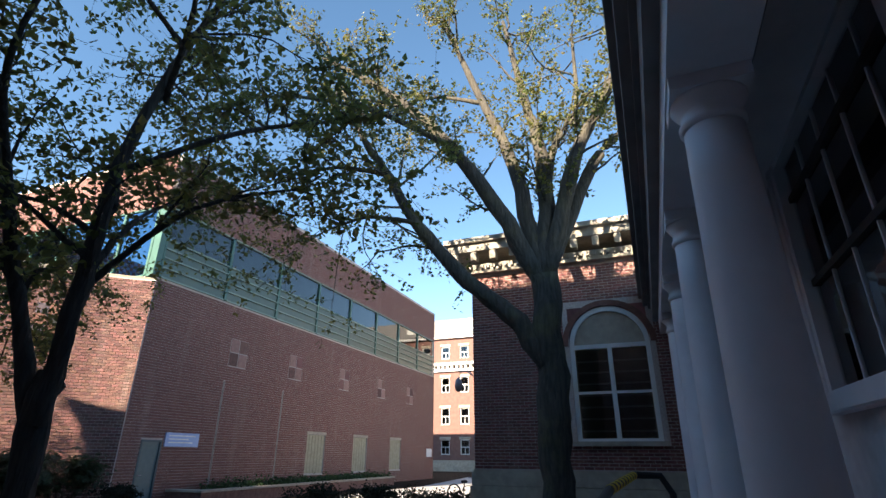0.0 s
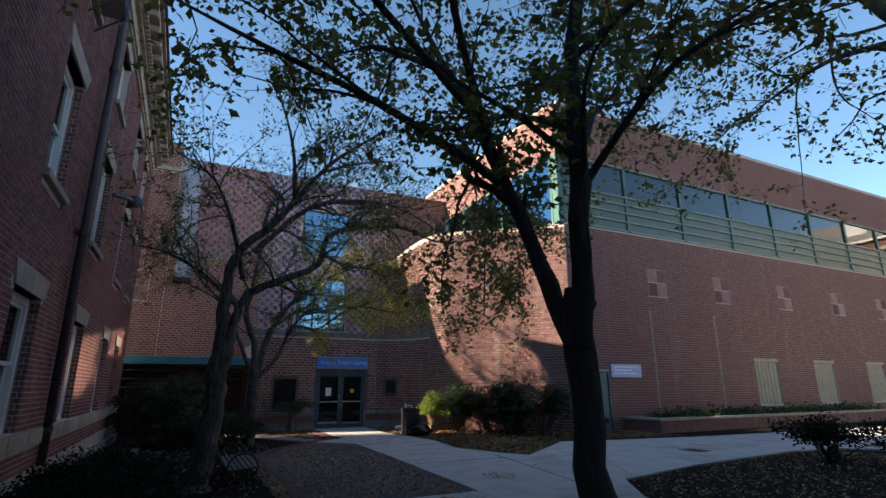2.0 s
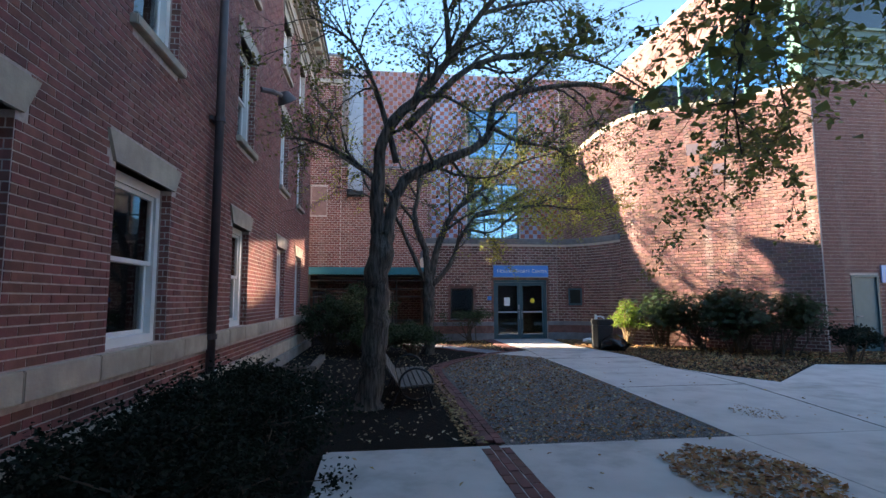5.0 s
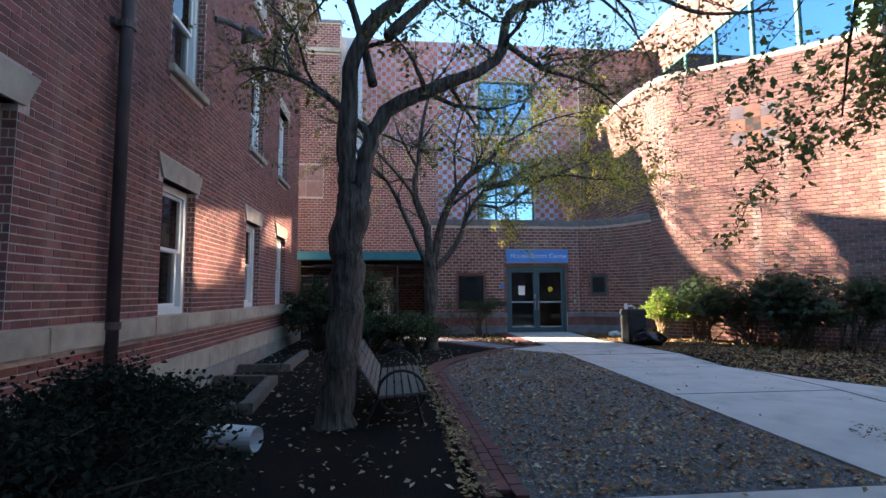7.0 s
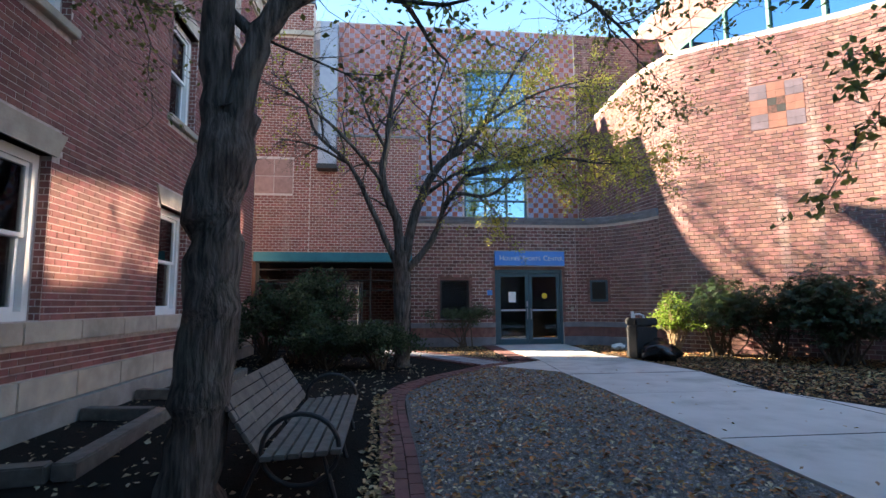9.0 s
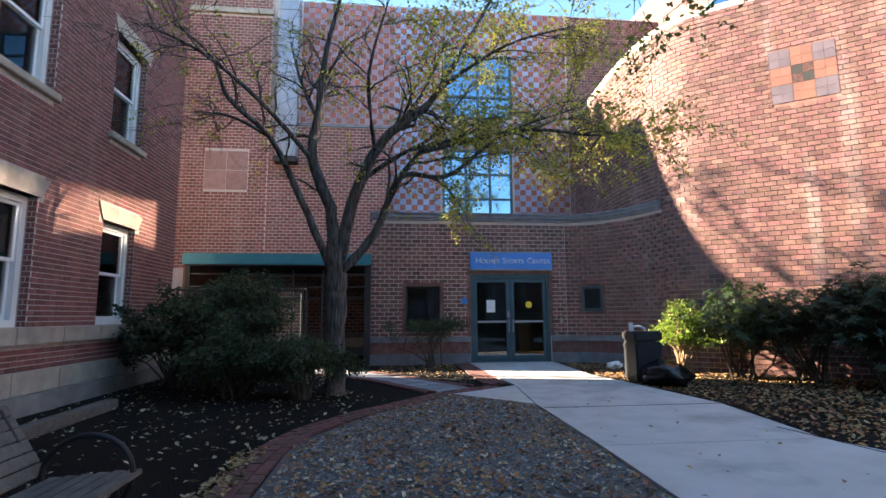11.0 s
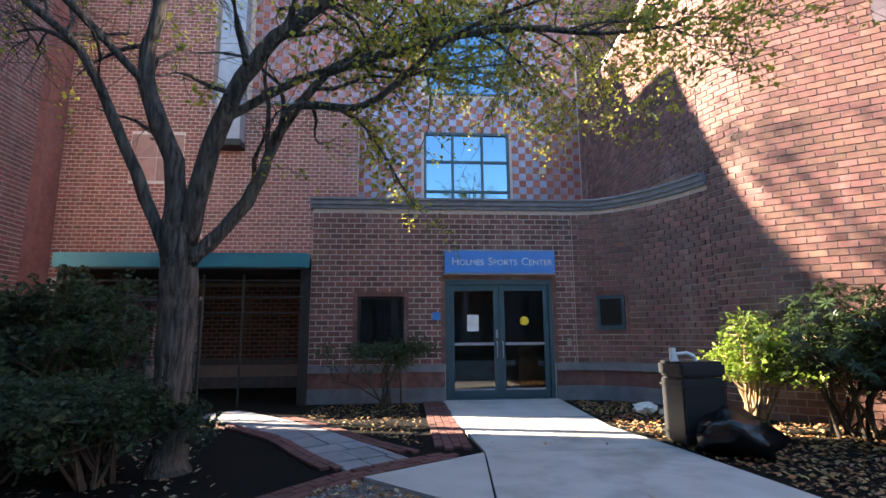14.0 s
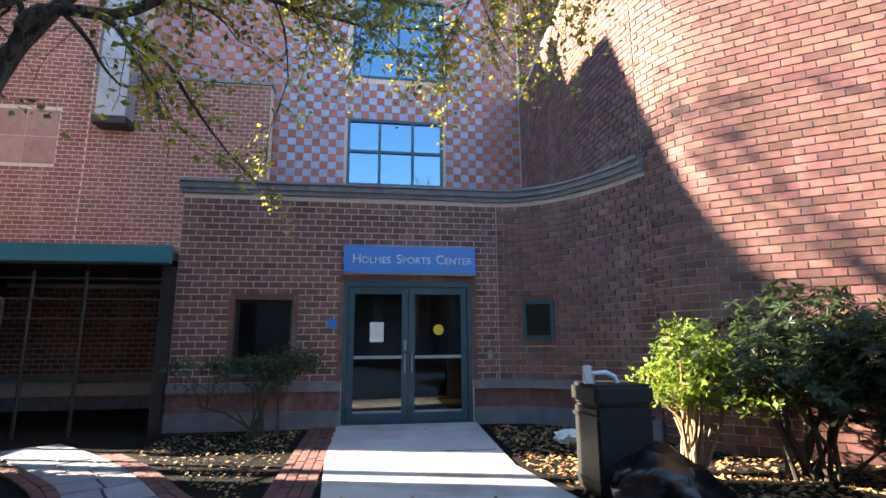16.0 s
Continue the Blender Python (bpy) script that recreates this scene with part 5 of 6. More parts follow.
rnd = random.Random(5)
leaf_cloud(rnd, [Vector((rnd.uniform(-16.9, -15.4), rnd.uniform(17, 31), 0.42 + abs(rnd.gauss(0, 0.13)))) for _ in range(5000)], 0.14, 0.05, M_grass_green, "ivy", planter)

# added lamp in place of sunlight the ribbon window reflects on the old hall
glint = new("reflected_sun_lamp", bpy.data.lights.new("reflected_sun_lamp", "AREA"))
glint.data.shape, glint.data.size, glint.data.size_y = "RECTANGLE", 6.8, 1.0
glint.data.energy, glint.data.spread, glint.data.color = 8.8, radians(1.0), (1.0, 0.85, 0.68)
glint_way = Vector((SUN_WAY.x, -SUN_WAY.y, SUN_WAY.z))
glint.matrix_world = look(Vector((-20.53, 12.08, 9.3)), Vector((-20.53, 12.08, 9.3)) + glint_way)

# ---- porch of the old hall, and the building with the arched window ----
porch = thing("porch", "white-columned porch along a dark brick wall", "porch", kind="structure", at=(1.0, 6, 0))
part("deck", boxes((0.30, 2.6, 1.6, 12.2, 0, 0.62)), M_conc_base, porch)
part("porch_wall", wall_grid(-1.5, 12.4, 0.0, 5.2, [(3.2, 6.3, 2.28, 4.9), (7.4, 10.5, 2.28, 4.9)], lambda a, d, z: (1.75 + d, a, z), 0.3), mat("grey_boarding", (0.66, 0.64, 0.66), (0.56, 0.54, 0.56), rough=0.7), porch)
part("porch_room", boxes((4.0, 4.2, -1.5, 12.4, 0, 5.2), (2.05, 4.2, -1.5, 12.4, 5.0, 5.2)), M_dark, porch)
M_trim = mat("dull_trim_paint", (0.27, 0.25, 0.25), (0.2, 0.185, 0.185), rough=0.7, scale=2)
part("architrave", boxes((0.42, 0.98, 1.4, 12.4, 4.26, 4.55)), M_column, porch)
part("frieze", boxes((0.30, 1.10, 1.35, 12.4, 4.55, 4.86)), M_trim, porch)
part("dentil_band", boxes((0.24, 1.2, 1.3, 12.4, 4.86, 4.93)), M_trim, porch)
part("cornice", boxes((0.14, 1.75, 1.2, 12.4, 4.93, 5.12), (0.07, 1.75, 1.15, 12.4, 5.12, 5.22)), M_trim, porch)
part("porch_ceiling", boxes((1.10, 1.75, 1.4, 12.4, 4.86, 4.92)), M_column, porch)
part("roof", boxes((0.07, 6.0, 1.15, 12.4, 5.22, 5.4)), M_slate, porch)
for y in (3.65, 6.0, 8.35, 10.7):
    col = thing("column", "smooth white-painted round porch column", "column", "porch columns", "structure", at=(0.7, y, 0.62))
    prof = [(0.31, 0.62), (0.31, 0.70), (0.29, 0.72), (0.295, 0.78), (0.265, 0.82)]
    prof += [(0.258 - 0.055 * (k / 8) ** 1.6, 0.85 + 3.05 * k / 8) for k in range(9)]
    part("shaft", lathe(bmesh.new(), 0.7, y, prof, 32), M_column, col, smooth=True)
    part("capital", lathe(bmesh.new(), 0.7, y, [(0.203, 3.90), (0.228, 3.93), (0.228, 3.96), (0.208, 3.98), (0.208, 4.05), (0.26, 4.13), (0.268, 4.15)], 32), M_column, col, smooth=True)
    part("abacus", boxes((0.43, 0.97, y - 0.27, y + 0.27, 4.15, 4.26)), M_column, col)
for y0 in (3.2, 7.4):
    y1 = y0 + 3.1
    t = thing("window_7", "tall dark porch window with heavy transoms and slim bars", "window", "porch windows", "structure", at=(1.8, y0, 2.28))
    part("window_frame", boxes((1.68, 1.85, y0, y0 + 0.1, 2.28, 4.9), (1.68, 1.85, y1 - 0.1, y1, 2.28, 4.9), (1.70, 1.85, y0 + 0.1, y1 - 0.1, 4.8, 4.9)), M_column, t)
    part("window_sill", boxes((1.60, 1.85, y0 - 0.1, y1 + 0.1, 2.08, 2.276), bevel=0.015), M_column, t)
    part("architrave", boxes((1.66, 1.748, y0 - 0.14, y0 - 0.005, 2.28, 4.85), (1.66, 1.748, y1 + 0.005, y1 + 0.14, 2.28, 4.85)), M_column, t)
    for z in (3.36, 4.34):
        part("transom", boxes((1.76, 1.84, y0 + 0.1, y1 - 0.1, z, z + 0.07)), M_black, t)
    for k in range(1, 5):
        part("glazing_bar", boxes((1.785, 1.815, y0 + 0.1 + 0.58 * k - 0.011, y0 + 0.1 + 0.58 * k + 0.011, 2.28, 4.8)), M_column, t)
    part("pane", boxes((1.798, 1.802, y0 + 0.1, y1 - 0.1, 2.28, 4.8)), M_glass_porch, t).visible_shadow = False
    # Made-up pale sheet, added behind the glass to brighten dark panes.
    part("blind", boxes((1.90, 1.91, y0 + 0.1, y1 - 0.1, 2.28, 4.8)), M_column, t, "added pale backing that brightens the panes")
rail = thing("handrail", "black metal handrail wound with yellow tape", "handrail", at=(0.1, 3.2, 0))
rp = [(-0.33, 2.6, 1.42), (-0.30, 3.6, 1.50), (-0.20, 4.9, 1.55), (0.0, 5.1, 1.54), (0.08, 5.1, 1.40), (0.08, 5.1, 0.0)]
part("rail", tubes(rp, r=0.028, sides=10), M_black, rail)
part("post", tubes([(-0.33, 2.6, 0), (-0.33, 2.6, 1.42)], r=0.025, sides=10), M_black, rail)
for k in range(9):
    f = k / 9
    a = Vector(rp[1]).lerp(Vector(rp[2]), f)
    b = Vector(rp[1]).lerp(Vector(rp[2]), f + 0.05)
    part("tape", tubes([a, b], r=0.031, sides=10), M_yellow, rail, "band of yellow tape")

arch = thing("brick_pavilion", "low brick building with a bracketed cornice and arched window", "building", kind="structure", at=(-0.7, 14, 0))
AX, AW = -0.72, 0.9
south = lambda a, d, z: (a, 12.5 + d, z)
part("wall", wall_grid(-4.05, 6.0, 1.4, 6.2, [(AX - AW, AX + AW, 2.0, 5.06)], south, 0.35), M_mortar_old, arch)
part("wall", boxes((-4.05, -3.7, 12.86, 26, 1.4, 6.2), (-4.05, 6.0, 26, 26.3, 0, 6.2)), M_mortar_old, arch)
part("base_course", boxes((-4.15, 6.0, 12.4, 12.86, 0.75, 1.05), (-4.12, 6.0, 12.43, 12.86, 1.06, 1.4), (-4.15, -3.7, 12.86, 26, 0.75, 1.4), bevel=0.01), M_stone, arch)
part("foundation", boxes((-4.1, 6.0, 12.45, 26, 0, 0.74)), M_brick_old, arch)
# spandrels that close the opening to a half round
for s in (-1, 1):
    bm = bmesh.new()
    arc = [(AX + s * AW * math.cos(k * math.pi / 24), 4.16 + 0.9 * math.sin(k * math.pi / 24)) for k in range(13)]
    ps = arc + [(AX, 5.07), (AX + s * (AW + 0.0), 5.07)]
    f = [bm.verts.new((x, 12.502, z)) for x, z in ps]
    b = [bm.verts.new((x, 12.84, z)) for x, z in ps]
    bm.faces.new(f)
    bm.faces.new(b)
    for i in range(len(ps)):
        bm.faces.new((f[i], f[(i + 1) % len(ps)], b[(i + 1) % len(ps)], b[i]))
    part("spandrel", bm, M_brick_old, arch)
M_weathered = mat("weathered_cornice", (0.40, 0.36, 0.31), (0.28, 0.25, 0.21), rough=0.85, scale=4, stain=(0.14, 0.12, 0.1), stain_scale=1.5, stain_amount=0.6)
part("cornice", boxes((-4.25, 6.0, 12.3, 26.2, 6.2, 6.45), (-4.55, 6.0, 12.0, 26.3, 6.72, 6.95), (-4.65, 6.0, 11.9, 26.3, 6.95, 7.08)), M_weathered, arch)
x = -4.45
while x < 1.5:
    part("bracket", boxes((x, x + 0.16, 12.02, 12.3, 6.47, 6.72), bevel=0.015), M_weathered, arch)
    x += 0.52
x = -4.2
while x < 1.5:
    part("dentil", boxes((x, x + 0.07, 12.22, 12.3, 6.30, 6.40)), M_weathered, arch)
    x += 0.16
bm = bmesh.new()
v = [bm.verts.new(p) for p in ((-4.65, 11.9, 7.08), (6, 11.9, 7.08), (6, 26.3, 7.08), (-4.65, 26.3, 7.08), (-1.5, 16.5, 8.9), (6, 16.5, 8.9), (6, 22, 8.9), (-1.5, 22, 8.9))]
for f in ((0, 1, 5, 4), (3, 0, 4, 7), (2, 3, 7, 6), (4, 5, 6, 7), (1, 2, 6, 5)):
    bm.faces.new([v[k] for k in f])
part("roof", bm, M_slate, arch)
bricks("brickwork", -4.05, 2.0, 1.41, 6.2, [(AX - AW - 0.12, AX + AW + 0.12, 1.9, 5.2)], south, M_brick_old, arch, seed=14)
bricks("brickwork", 12.5, 26.0, 1.41, 6.2, [], lambda a, d, z: (-4.05 + d, 12.5 + (26.0 - a), z), M_brick_old, arch, seed=15)
aw = thing("window_8", "white arched window with four tall sashes and a blind", "window", kind="structure", at=(AX, 12.6, 2.0))


def arch_band(r0, r1, y0, y1, zc, x=AX, n=20):
    bm = bmesh.new()
    R = [[bm.verts.new((x + r * math.cos(k * math.pi / n), y, zc + r * math.sin(k * math.pi / n))) for r, y in ((r0, y0), (r1, y0), (r1, y1), (r0, y1))] for k in range(n + 1)]
    for q, s in zip(R, R[1:]):
        for k in range(4):
            bm.faces.new((q[k], q[(k + 1) % 4], s[(k + 1) % 4], s[k]))
    bm.faces.new(R[0])
    bm.faces.new(R[-1])
    return bm


part("arch_frame", arch_band(0.80, 0.92, 12.53, 12.66, 4.14), M_paint, aw)
part("hood", arch_band(0.93, 1.06, 12.47, 12.6, 4.14), M_brick_old, aw, "brick arch")
part("window_frame", boxes((AX - 0.9, AX - 0.8, 12.53, 12.66, 2.0, 4.14), (AX + 0.8, AX + 0.9, 12.53, 12.66, 2.0, 4.14), (AX - 0.8, AX + 0.8, 12.53, 12.66, 4.05, 4.15), (AX - 0.05, AX + 0.05, 12.53, 12.66, 2.06, 4.05), (AX - 0.8, AX + 0.8, 12.53, 12.66, 2.0, 2.06)), M_paint, aw)
part("meeting_rail", boxes((AX - 0.8, AX - 0.05, 12.57, 12.63, 3.02, 3.08), (AX + 0.05, AX + 0.8, 12.57, 12.63, 3.02, 3.08)), M_paint, aw)
part("window_sill", boxes((AX - 1.0, AX + 1.0, 12.4, 12.66, 1.9, 1.995)), M_stone, aw)
part("pane", boxes((AX - 0.8, AX + 0.8, 12.60, 12.606, 2.06, 4.05)), M_glass, aw)
bm = bmesh.new()
bm.faces.new([bm.verts.new((AX + 0.8 * math.cos(k * math.pi / 16), 12.6, 4.15 + 0.8 * math.sin(k * math.pi / 16))) for k in range(17)])
part("fanlight", bm, M_stone, aw, "pale panelled fanlight")
part("blind", boxes((AX - 0.78, AX + 0.78, 12.72, 12.73, 2.06, 4.05)), M_inner, aw)
for k in range(7):
    part("shutter_rail", boxes((AX - 0.78, AX + 0.78, 12.70, 12.715, 2.2 + 0.26 * k, 2.24 + 0.26 * k)), M_paint, aw)
cctv = thing("security_camera", "white dome security camera on a curved arm", "camera", at=(-4.3, 12.45, 3.5))
part("arm", tubes([(-4.05, 12.45, 3.55), (-4.2, 12.42, 3.68), (-4.36, 12.4, 3.66), (-4.42, 12.4, 3.5)], r=0.022), M_galv, cctv)
part("dome", lathe(bmesh.new(), -4.42, 12.4, [(0.02, 3.51), (0.06, 3.48), (0.085, 3.42), (0.10, 3.30), (0.095, 3.28), (0.08, 3.22), (0.03, 3.17)], 18), M_galv, cctv, smooth=True)

# ---- far hall beyond the wing ----
far = thing("far_hall", "four-storey sunlit brick hall with cream cornice and white windows", "building", kind="structure", at=(-12, 60, 0))
FW = [-31.0 + 2.45 * k for k in range(18)]
fl = ((1.8, 3.45), (5.1, 7.0), (8.8, 10.6), (12.9, 14.4))
fh = [(x, x + 1.1, a, b) for x in FW for a, b in fl]
part("wall", wall_grid(-34, 14, 1.2, 15.5, fh, lambda a, d, z: (a, 60 + d, z), 0.4), M_brick_far, far)
part("base", boxes((-34, 14, 59.9, 60.4, 0, 1.2)), M_stone, far)
part("cornice", boxes((-34, 14, 59.7, 60.0, 11.3, 11.6), (-34, 14, 59.3, 60.0, 12.0, 12.3), (-34, 14, 59.6, 60.0, 15.4, 15.7)), M_paint, far)
for k in range(70):
    part("dentil", boxes((-30 + 0.6 * k, -29.75 + 0.6 * k, 59.5, 60.0, 11.62, 11.98)), M_paint, far)
bm = bmesh.new()
v = [bm.verts.new(p) for p in ((-34, 59.5, 15.7), (14, 59.5, 15.7), (14, 74, 15.7), (-34, 74, 15.7), (-30, 65, 19.2), (14, 65, 19.2), (14, 70, 19.2), (-30, 70, 19.2))]
for f in ((0, 1, 5, 4), (3, 0, 4, 7), (2, 3, 7, 6), (4, 5, 6, 7), (1, 2, 6, 5), (3, 2, 1, 0)):
    bm.faces.new([v[k] for k in f])
part("roof", bm, mat("grey_slate", (0.3, 0.28, 0.26), rough=0.8), far)
for x in (-20.5, -14.0, -7.0):
    part("dormer", boxes((x, x + 1.8, 60.8, 65, 16.3, 18.0)), M_paint, far)
# Dark sheet behind the panes, in place of unlit rooms.
part("dark_backing", boxes((-34, 14, 61.2, 61.4, 0, 15.5)), M_dark, far)
for x, x1, a, b in fh:
    wn_ = part("window", boxes((x, x + 0.09, 60.1, 60.2, a, b), (x1 - 0.09, x1, 60.1, 60.2, a, b), (x + 0.09, x1 - 0.09, 60.1, 60.2, b - 0.1, b), (x + 0.09, x1 - 0.09, 60.1, 60.2, a, a + 0.1),
                               (x + 0.09, x1 - 0.09, 60.1, 60.2, (a + b) / 2 - 0.05, (a + b) / 2 + 0.05), ((x + x1) / 2 - 0.03, (x + x1) / 2 + 0.03, 60.1, 60.2, a + 0.1, (a + b) / 2 - 0.05)), M_paint, far)
    part("pane", boxes((x + 0.08, x1 - 0.08, 60.14, 60.16, a + 0.08, b - 0.08)), M_glass, wn_)
    part("lintel", boxes((x - 0.15, x1 + 0.15, 59.93, 60.0, b, b + 0.3)), M_stone, far)

# ---- fittings on the old hall ----
pipe = thing("downspout", "dark brown metal downspout on the brick wall", "downspout", at=(-11.28, -1.4, 1))
part("pipe", tubes([(-11.28, -1.41, 0.55), (-11.28, -1.41, 9.2)], r=0.06, sides=14), M_copper, pipe, smooth=True)
for z in (1.0, 4.0, 7.0):
    part("bracket", tubes([(-11.28, -1.41, z), (-11.28, -1.41, z + 0.07)], r=0.078, sides=14), M_copper, pipe)
part("strap", boxes((-11.4, -11.16, -1.52, -1.47, 4.0, 4.06)), M_copper, pipe)
flood = thing("wall_floodlight", "dark metal floodlight on a short wall arm", "floodlight", at=(-14.2, -1.4, 5.7))
part("arm", tubes([(-14.0, -1.5, 5.62), (-14.2, -1.32, 5.66), (-14.5, -1.22, 5.72)], r=0.05), M_copper, flood)
bm = lathe(bmesh.new(), 0, 0, [(0.05, 0.2), (0.12, 0.17), (0.16, 0.08), (0.20, 0.0), (0.215, -0.02), (0.19, -0.03)], 18)
bmesh.ops.transform(bm, matrix=pose(-14.8, -1.15, 5.72, 20, 35, 0), verts=bm.verts)
part("head", bm, M_copper, flood, smooth=True)

cooler = thing("air_conditioner", "grey slatted window air conditioner on the hall's sill", "air conditioner", at=(-9.6, -1.4, 7.15))
part("casing", boxes((-9.95, -9.25, -1.66, -1.13, 7.16, 7.58), bevel=0.012), M_galv, cooler)
for k in range(9):
    part("slat", boxes((-9.92, -9.28, -1.128, -1.118, 7.19 + 0.042 * k, 7.21 + 0.042 * k)), M_black, cooler)
for x in (-9.85, -9.35):
    part("bracket", tubes([(x, -1.15, 7.15), (x, -1.5, 6.8)], r=0.014), M_black, cooler)

# ---- bench, bin, bag, pipe, timbers ----
bench = thing("bench", "weathered grey slatted bench with round black metal arms", "bench", at=(-12.0, 1.3, 0))
for k in range(6):
    y = 1.62 - 0.085 * k
    part("seat_slat", boxes((-13.35, -11.35, y - 0.07, y, 0.30 - 0.006 * k, 0.332 - 0.006 * k), bevel=0.005), M_wood, bench)
for k in range(6):
    z, y = 0.32 + 0.064 * k, 1.10 - 0.042 * k
    bm = boxes((-13.35, -11.35, -0.013, 0.013, 0, 0.07), bevel=0.005)
    bmesh.ops.transform(bm, matrix=pose(0, y, z, 32, 0, 0), verts=bm.verts)
    part("back_slat", bm, M_wood, bench)
for x in (-11.42, -12.35, -13.28):
    ring = [(x, 1.36 + 0.24 * math.cos(a * math.tau / 24), 0.32 + 0.22 * math.sin(a * math.tau / 24)) for a in range(25)]
    if x != -12.35:
        part("arm_ring", tubes(ring, r=0.016), M_black, bench, "round black metal armrest")
    part("leg", tubes([(x, 1.58, 0), (x, 1.54, 0.15), (x, 1.5, 0.29), (x, 1.12, 0.27), (x, 1.04, 0.4), (x, 0.87, 0.68)], r=0.018), M_black, bench)
    part("leg", tubes([(x, 1.12, 0.27), (x, 1.05, 0.12), (x, 1.0, 0)], r=0.018), M_black, bench)
bin_ = thing("litter_bin", "tall square black litter bin beside the path", "litter bin", at=(-18.98, 7.55, 0))
part("body", boxes((-19.24, -18.76, 7.34, 7.82, 0.02, 0.72), bevel=0.02), M_black, bin_)
part("lid", boxes((-19.26, -18.74, 7.32, 7.84, 0.73, 0.90), bevel=0.03), M_black, bin_)
for z in (0.1, 0.62):
    part("rib", boxes((-19.25, -18.75, 7.33, 7.83, z, z + 0.03)), M_black, bin_)
part("top_hoop", tubes([(-18.95, 7.40, 0.89), (-18.95, 7.40, 0.98), (-18.95, 7.52, 0.99), (-18.95, 7.60, 0.95), (-18.95, 7.62, 0.89)], r=0.022), M_white, bin_, "white tube on the lid")
part("tag", boxes((-18.99, -18.93, 7.33, 7.39, 0.895, 1.05), bevel=0.006), M_white, bin_)


def blob(bm, c, r, seed, rough=0.25, sub=3):
    rr = bmesh.ops.create_icosphere(bm, subdivisions=sub, radius=1)
    for v in rr["verts"]:
        k = 1 + rough * noise.noise(v.co * 2.2 + Vector((seed, seed * 2, 0))) + rough * 0.5 * noise.noise(v.co * 6 + Vector((0, seed, seed)))
        v.co = Vector((c[0] + v.co.x * r[0] * k, c[1] + v.co.y * r[1] * k, max(c[2] + v.co.z * r[2] * k, 0.01)))
    return bm


bag = thing("rubbish_bag", "full black plastic rubbish bag leaning by the bin", "rubbish bag", at=(-18.3, 7.75, 0))
part("sack", blob(bmesh.new(), (-18.4, 7.68, 0.19), (0.30, 0.36, 0.24), 3, 0.45), M_bag, bag, smooth=True)
part("knot", blob(bmesh.new(), (-18.5, 7.4, 0.26), (0.06, 0.08, 0.06), 5, 0.5, 2), M_bag, bag)
bag2 = thing("plastic_bag", "crumpled white plastic bag on the leaf litter", "plastic bag", at=(-21.1, 8.0, 0))
part("sack", blob(bmesh.new(), (-21.1, 8.0, 0.08), (0.14, 0.17, 0.09), 8, 0.5), M_paint, bag2)
rock = thing("stone", "small pale stone beside the white bag", "stone", at=(-20.8, 8.2, 0))
part("block", blob(bmesh.new(), (-20.8, 8.2, 0.05), (0.12, 0.12, 0.07), 9, 0.4, 2), M_stone, rock)
dp = thing("drain_pipe", "short white plastic pipe lying on the mulch", "pipe", at=(-10.8, -0.4, 0))
bm = bmesh.new()
tube(bm, [(-10.62, 0.12, 0.11), (-10.9, -0.65, 0.11), (-11.1, -1.25, 0.14)], 0.105, 18, False)
tube(bm, [(-10.62, 0.12, 0.11), (-10.9, -0.65, 0.11)], 0.096, 18, False)
part("tube", bm, M_white, dp)
timbers = [((-12.0, -0.35), (-14.0, -0.5)), ((-12.02, -0.45), (-11.85, -1.3)), ((-14.0, -0.6), (-14.1, -1.35)), ((-15.2, -0.55), (-17.5, -0.6)), ((-15.25, -0.65), (-15.3, -1.35))]
for (x0, y0), (x1, y1) in timbers:
    t = thing("landscape_timber", "grey weathered timber edging on dark mulch", "timber", "timber edging", at=(x0, y0, 0))
    L_ = math.hypot(x1 - x0, y1 - y0)
    bm = boxes((0, L_, -0.08, 0.08, 0.0, 0.13), bevel=0.012)
    bmesh.ops.transform(bm, matrix=pose(x0, y0, 0, 0, 0, math.degrees(math.atan2(y1 - y0, x1 - x0))), verts=bm.verts)
    part("beam", bm, M_wood, t)
# chain-link fence and open gate before the passage
def chain_link(name, label, p, q, h):
    t = thing(name, label, "fence", at=(p[0], p[1], 0))
    a, b = Vector((*p, 0)), Vector((*q, 0))
    L_ = (b - a).length
    d = (b - a).normalized()
    up = Vector((0, 0, 1))
    for f in (0, L_):
        part("post", tubes([a + d * f, a + d * f + up * (h + 0.05)], r=0.028), M_black, t)
    for z in (0.08, h):
        part("rail", tubes([a + up * z, b + up * z], r=0.02), M_black, t)
    bm = bmesh.new()
    s = 0.09
    n = int((L_ + h) / s)
    for k in range(n):
        u = k * s
        for sg in (1, -1):
            u0, z0 = (u, 0.08) if u <= L_ else (L_, 0.08 + u - L_)
            u1 = u - (h - 0.08)
            u1, z1 = (u1, h) if u1 >= 0 else (0, 0.08 + u)
            if z0 >= h:
                continue
            if sg < 0:
                u0, u1 = L_ - u0, L_ - u1
            tube(bm, [a + d * u0 + up * z0, a + d * u1 + up * min(z1, h)], 0.0017, 3, False)
    tagged(part("wire_mesh", bm, M_lead, t), "galvanised chain-link wires", kind="stuff")


chain_link("chain_link_fence", "chain-link fence on black posts before the passage", (-21.2, -1.3), (-21.3, 1.2), 1.75)
chain_link("chain_link_gate", "open chain-link gate with a black frame", (-21.3, 1.28), (-20.2, 0.75), 1.75)

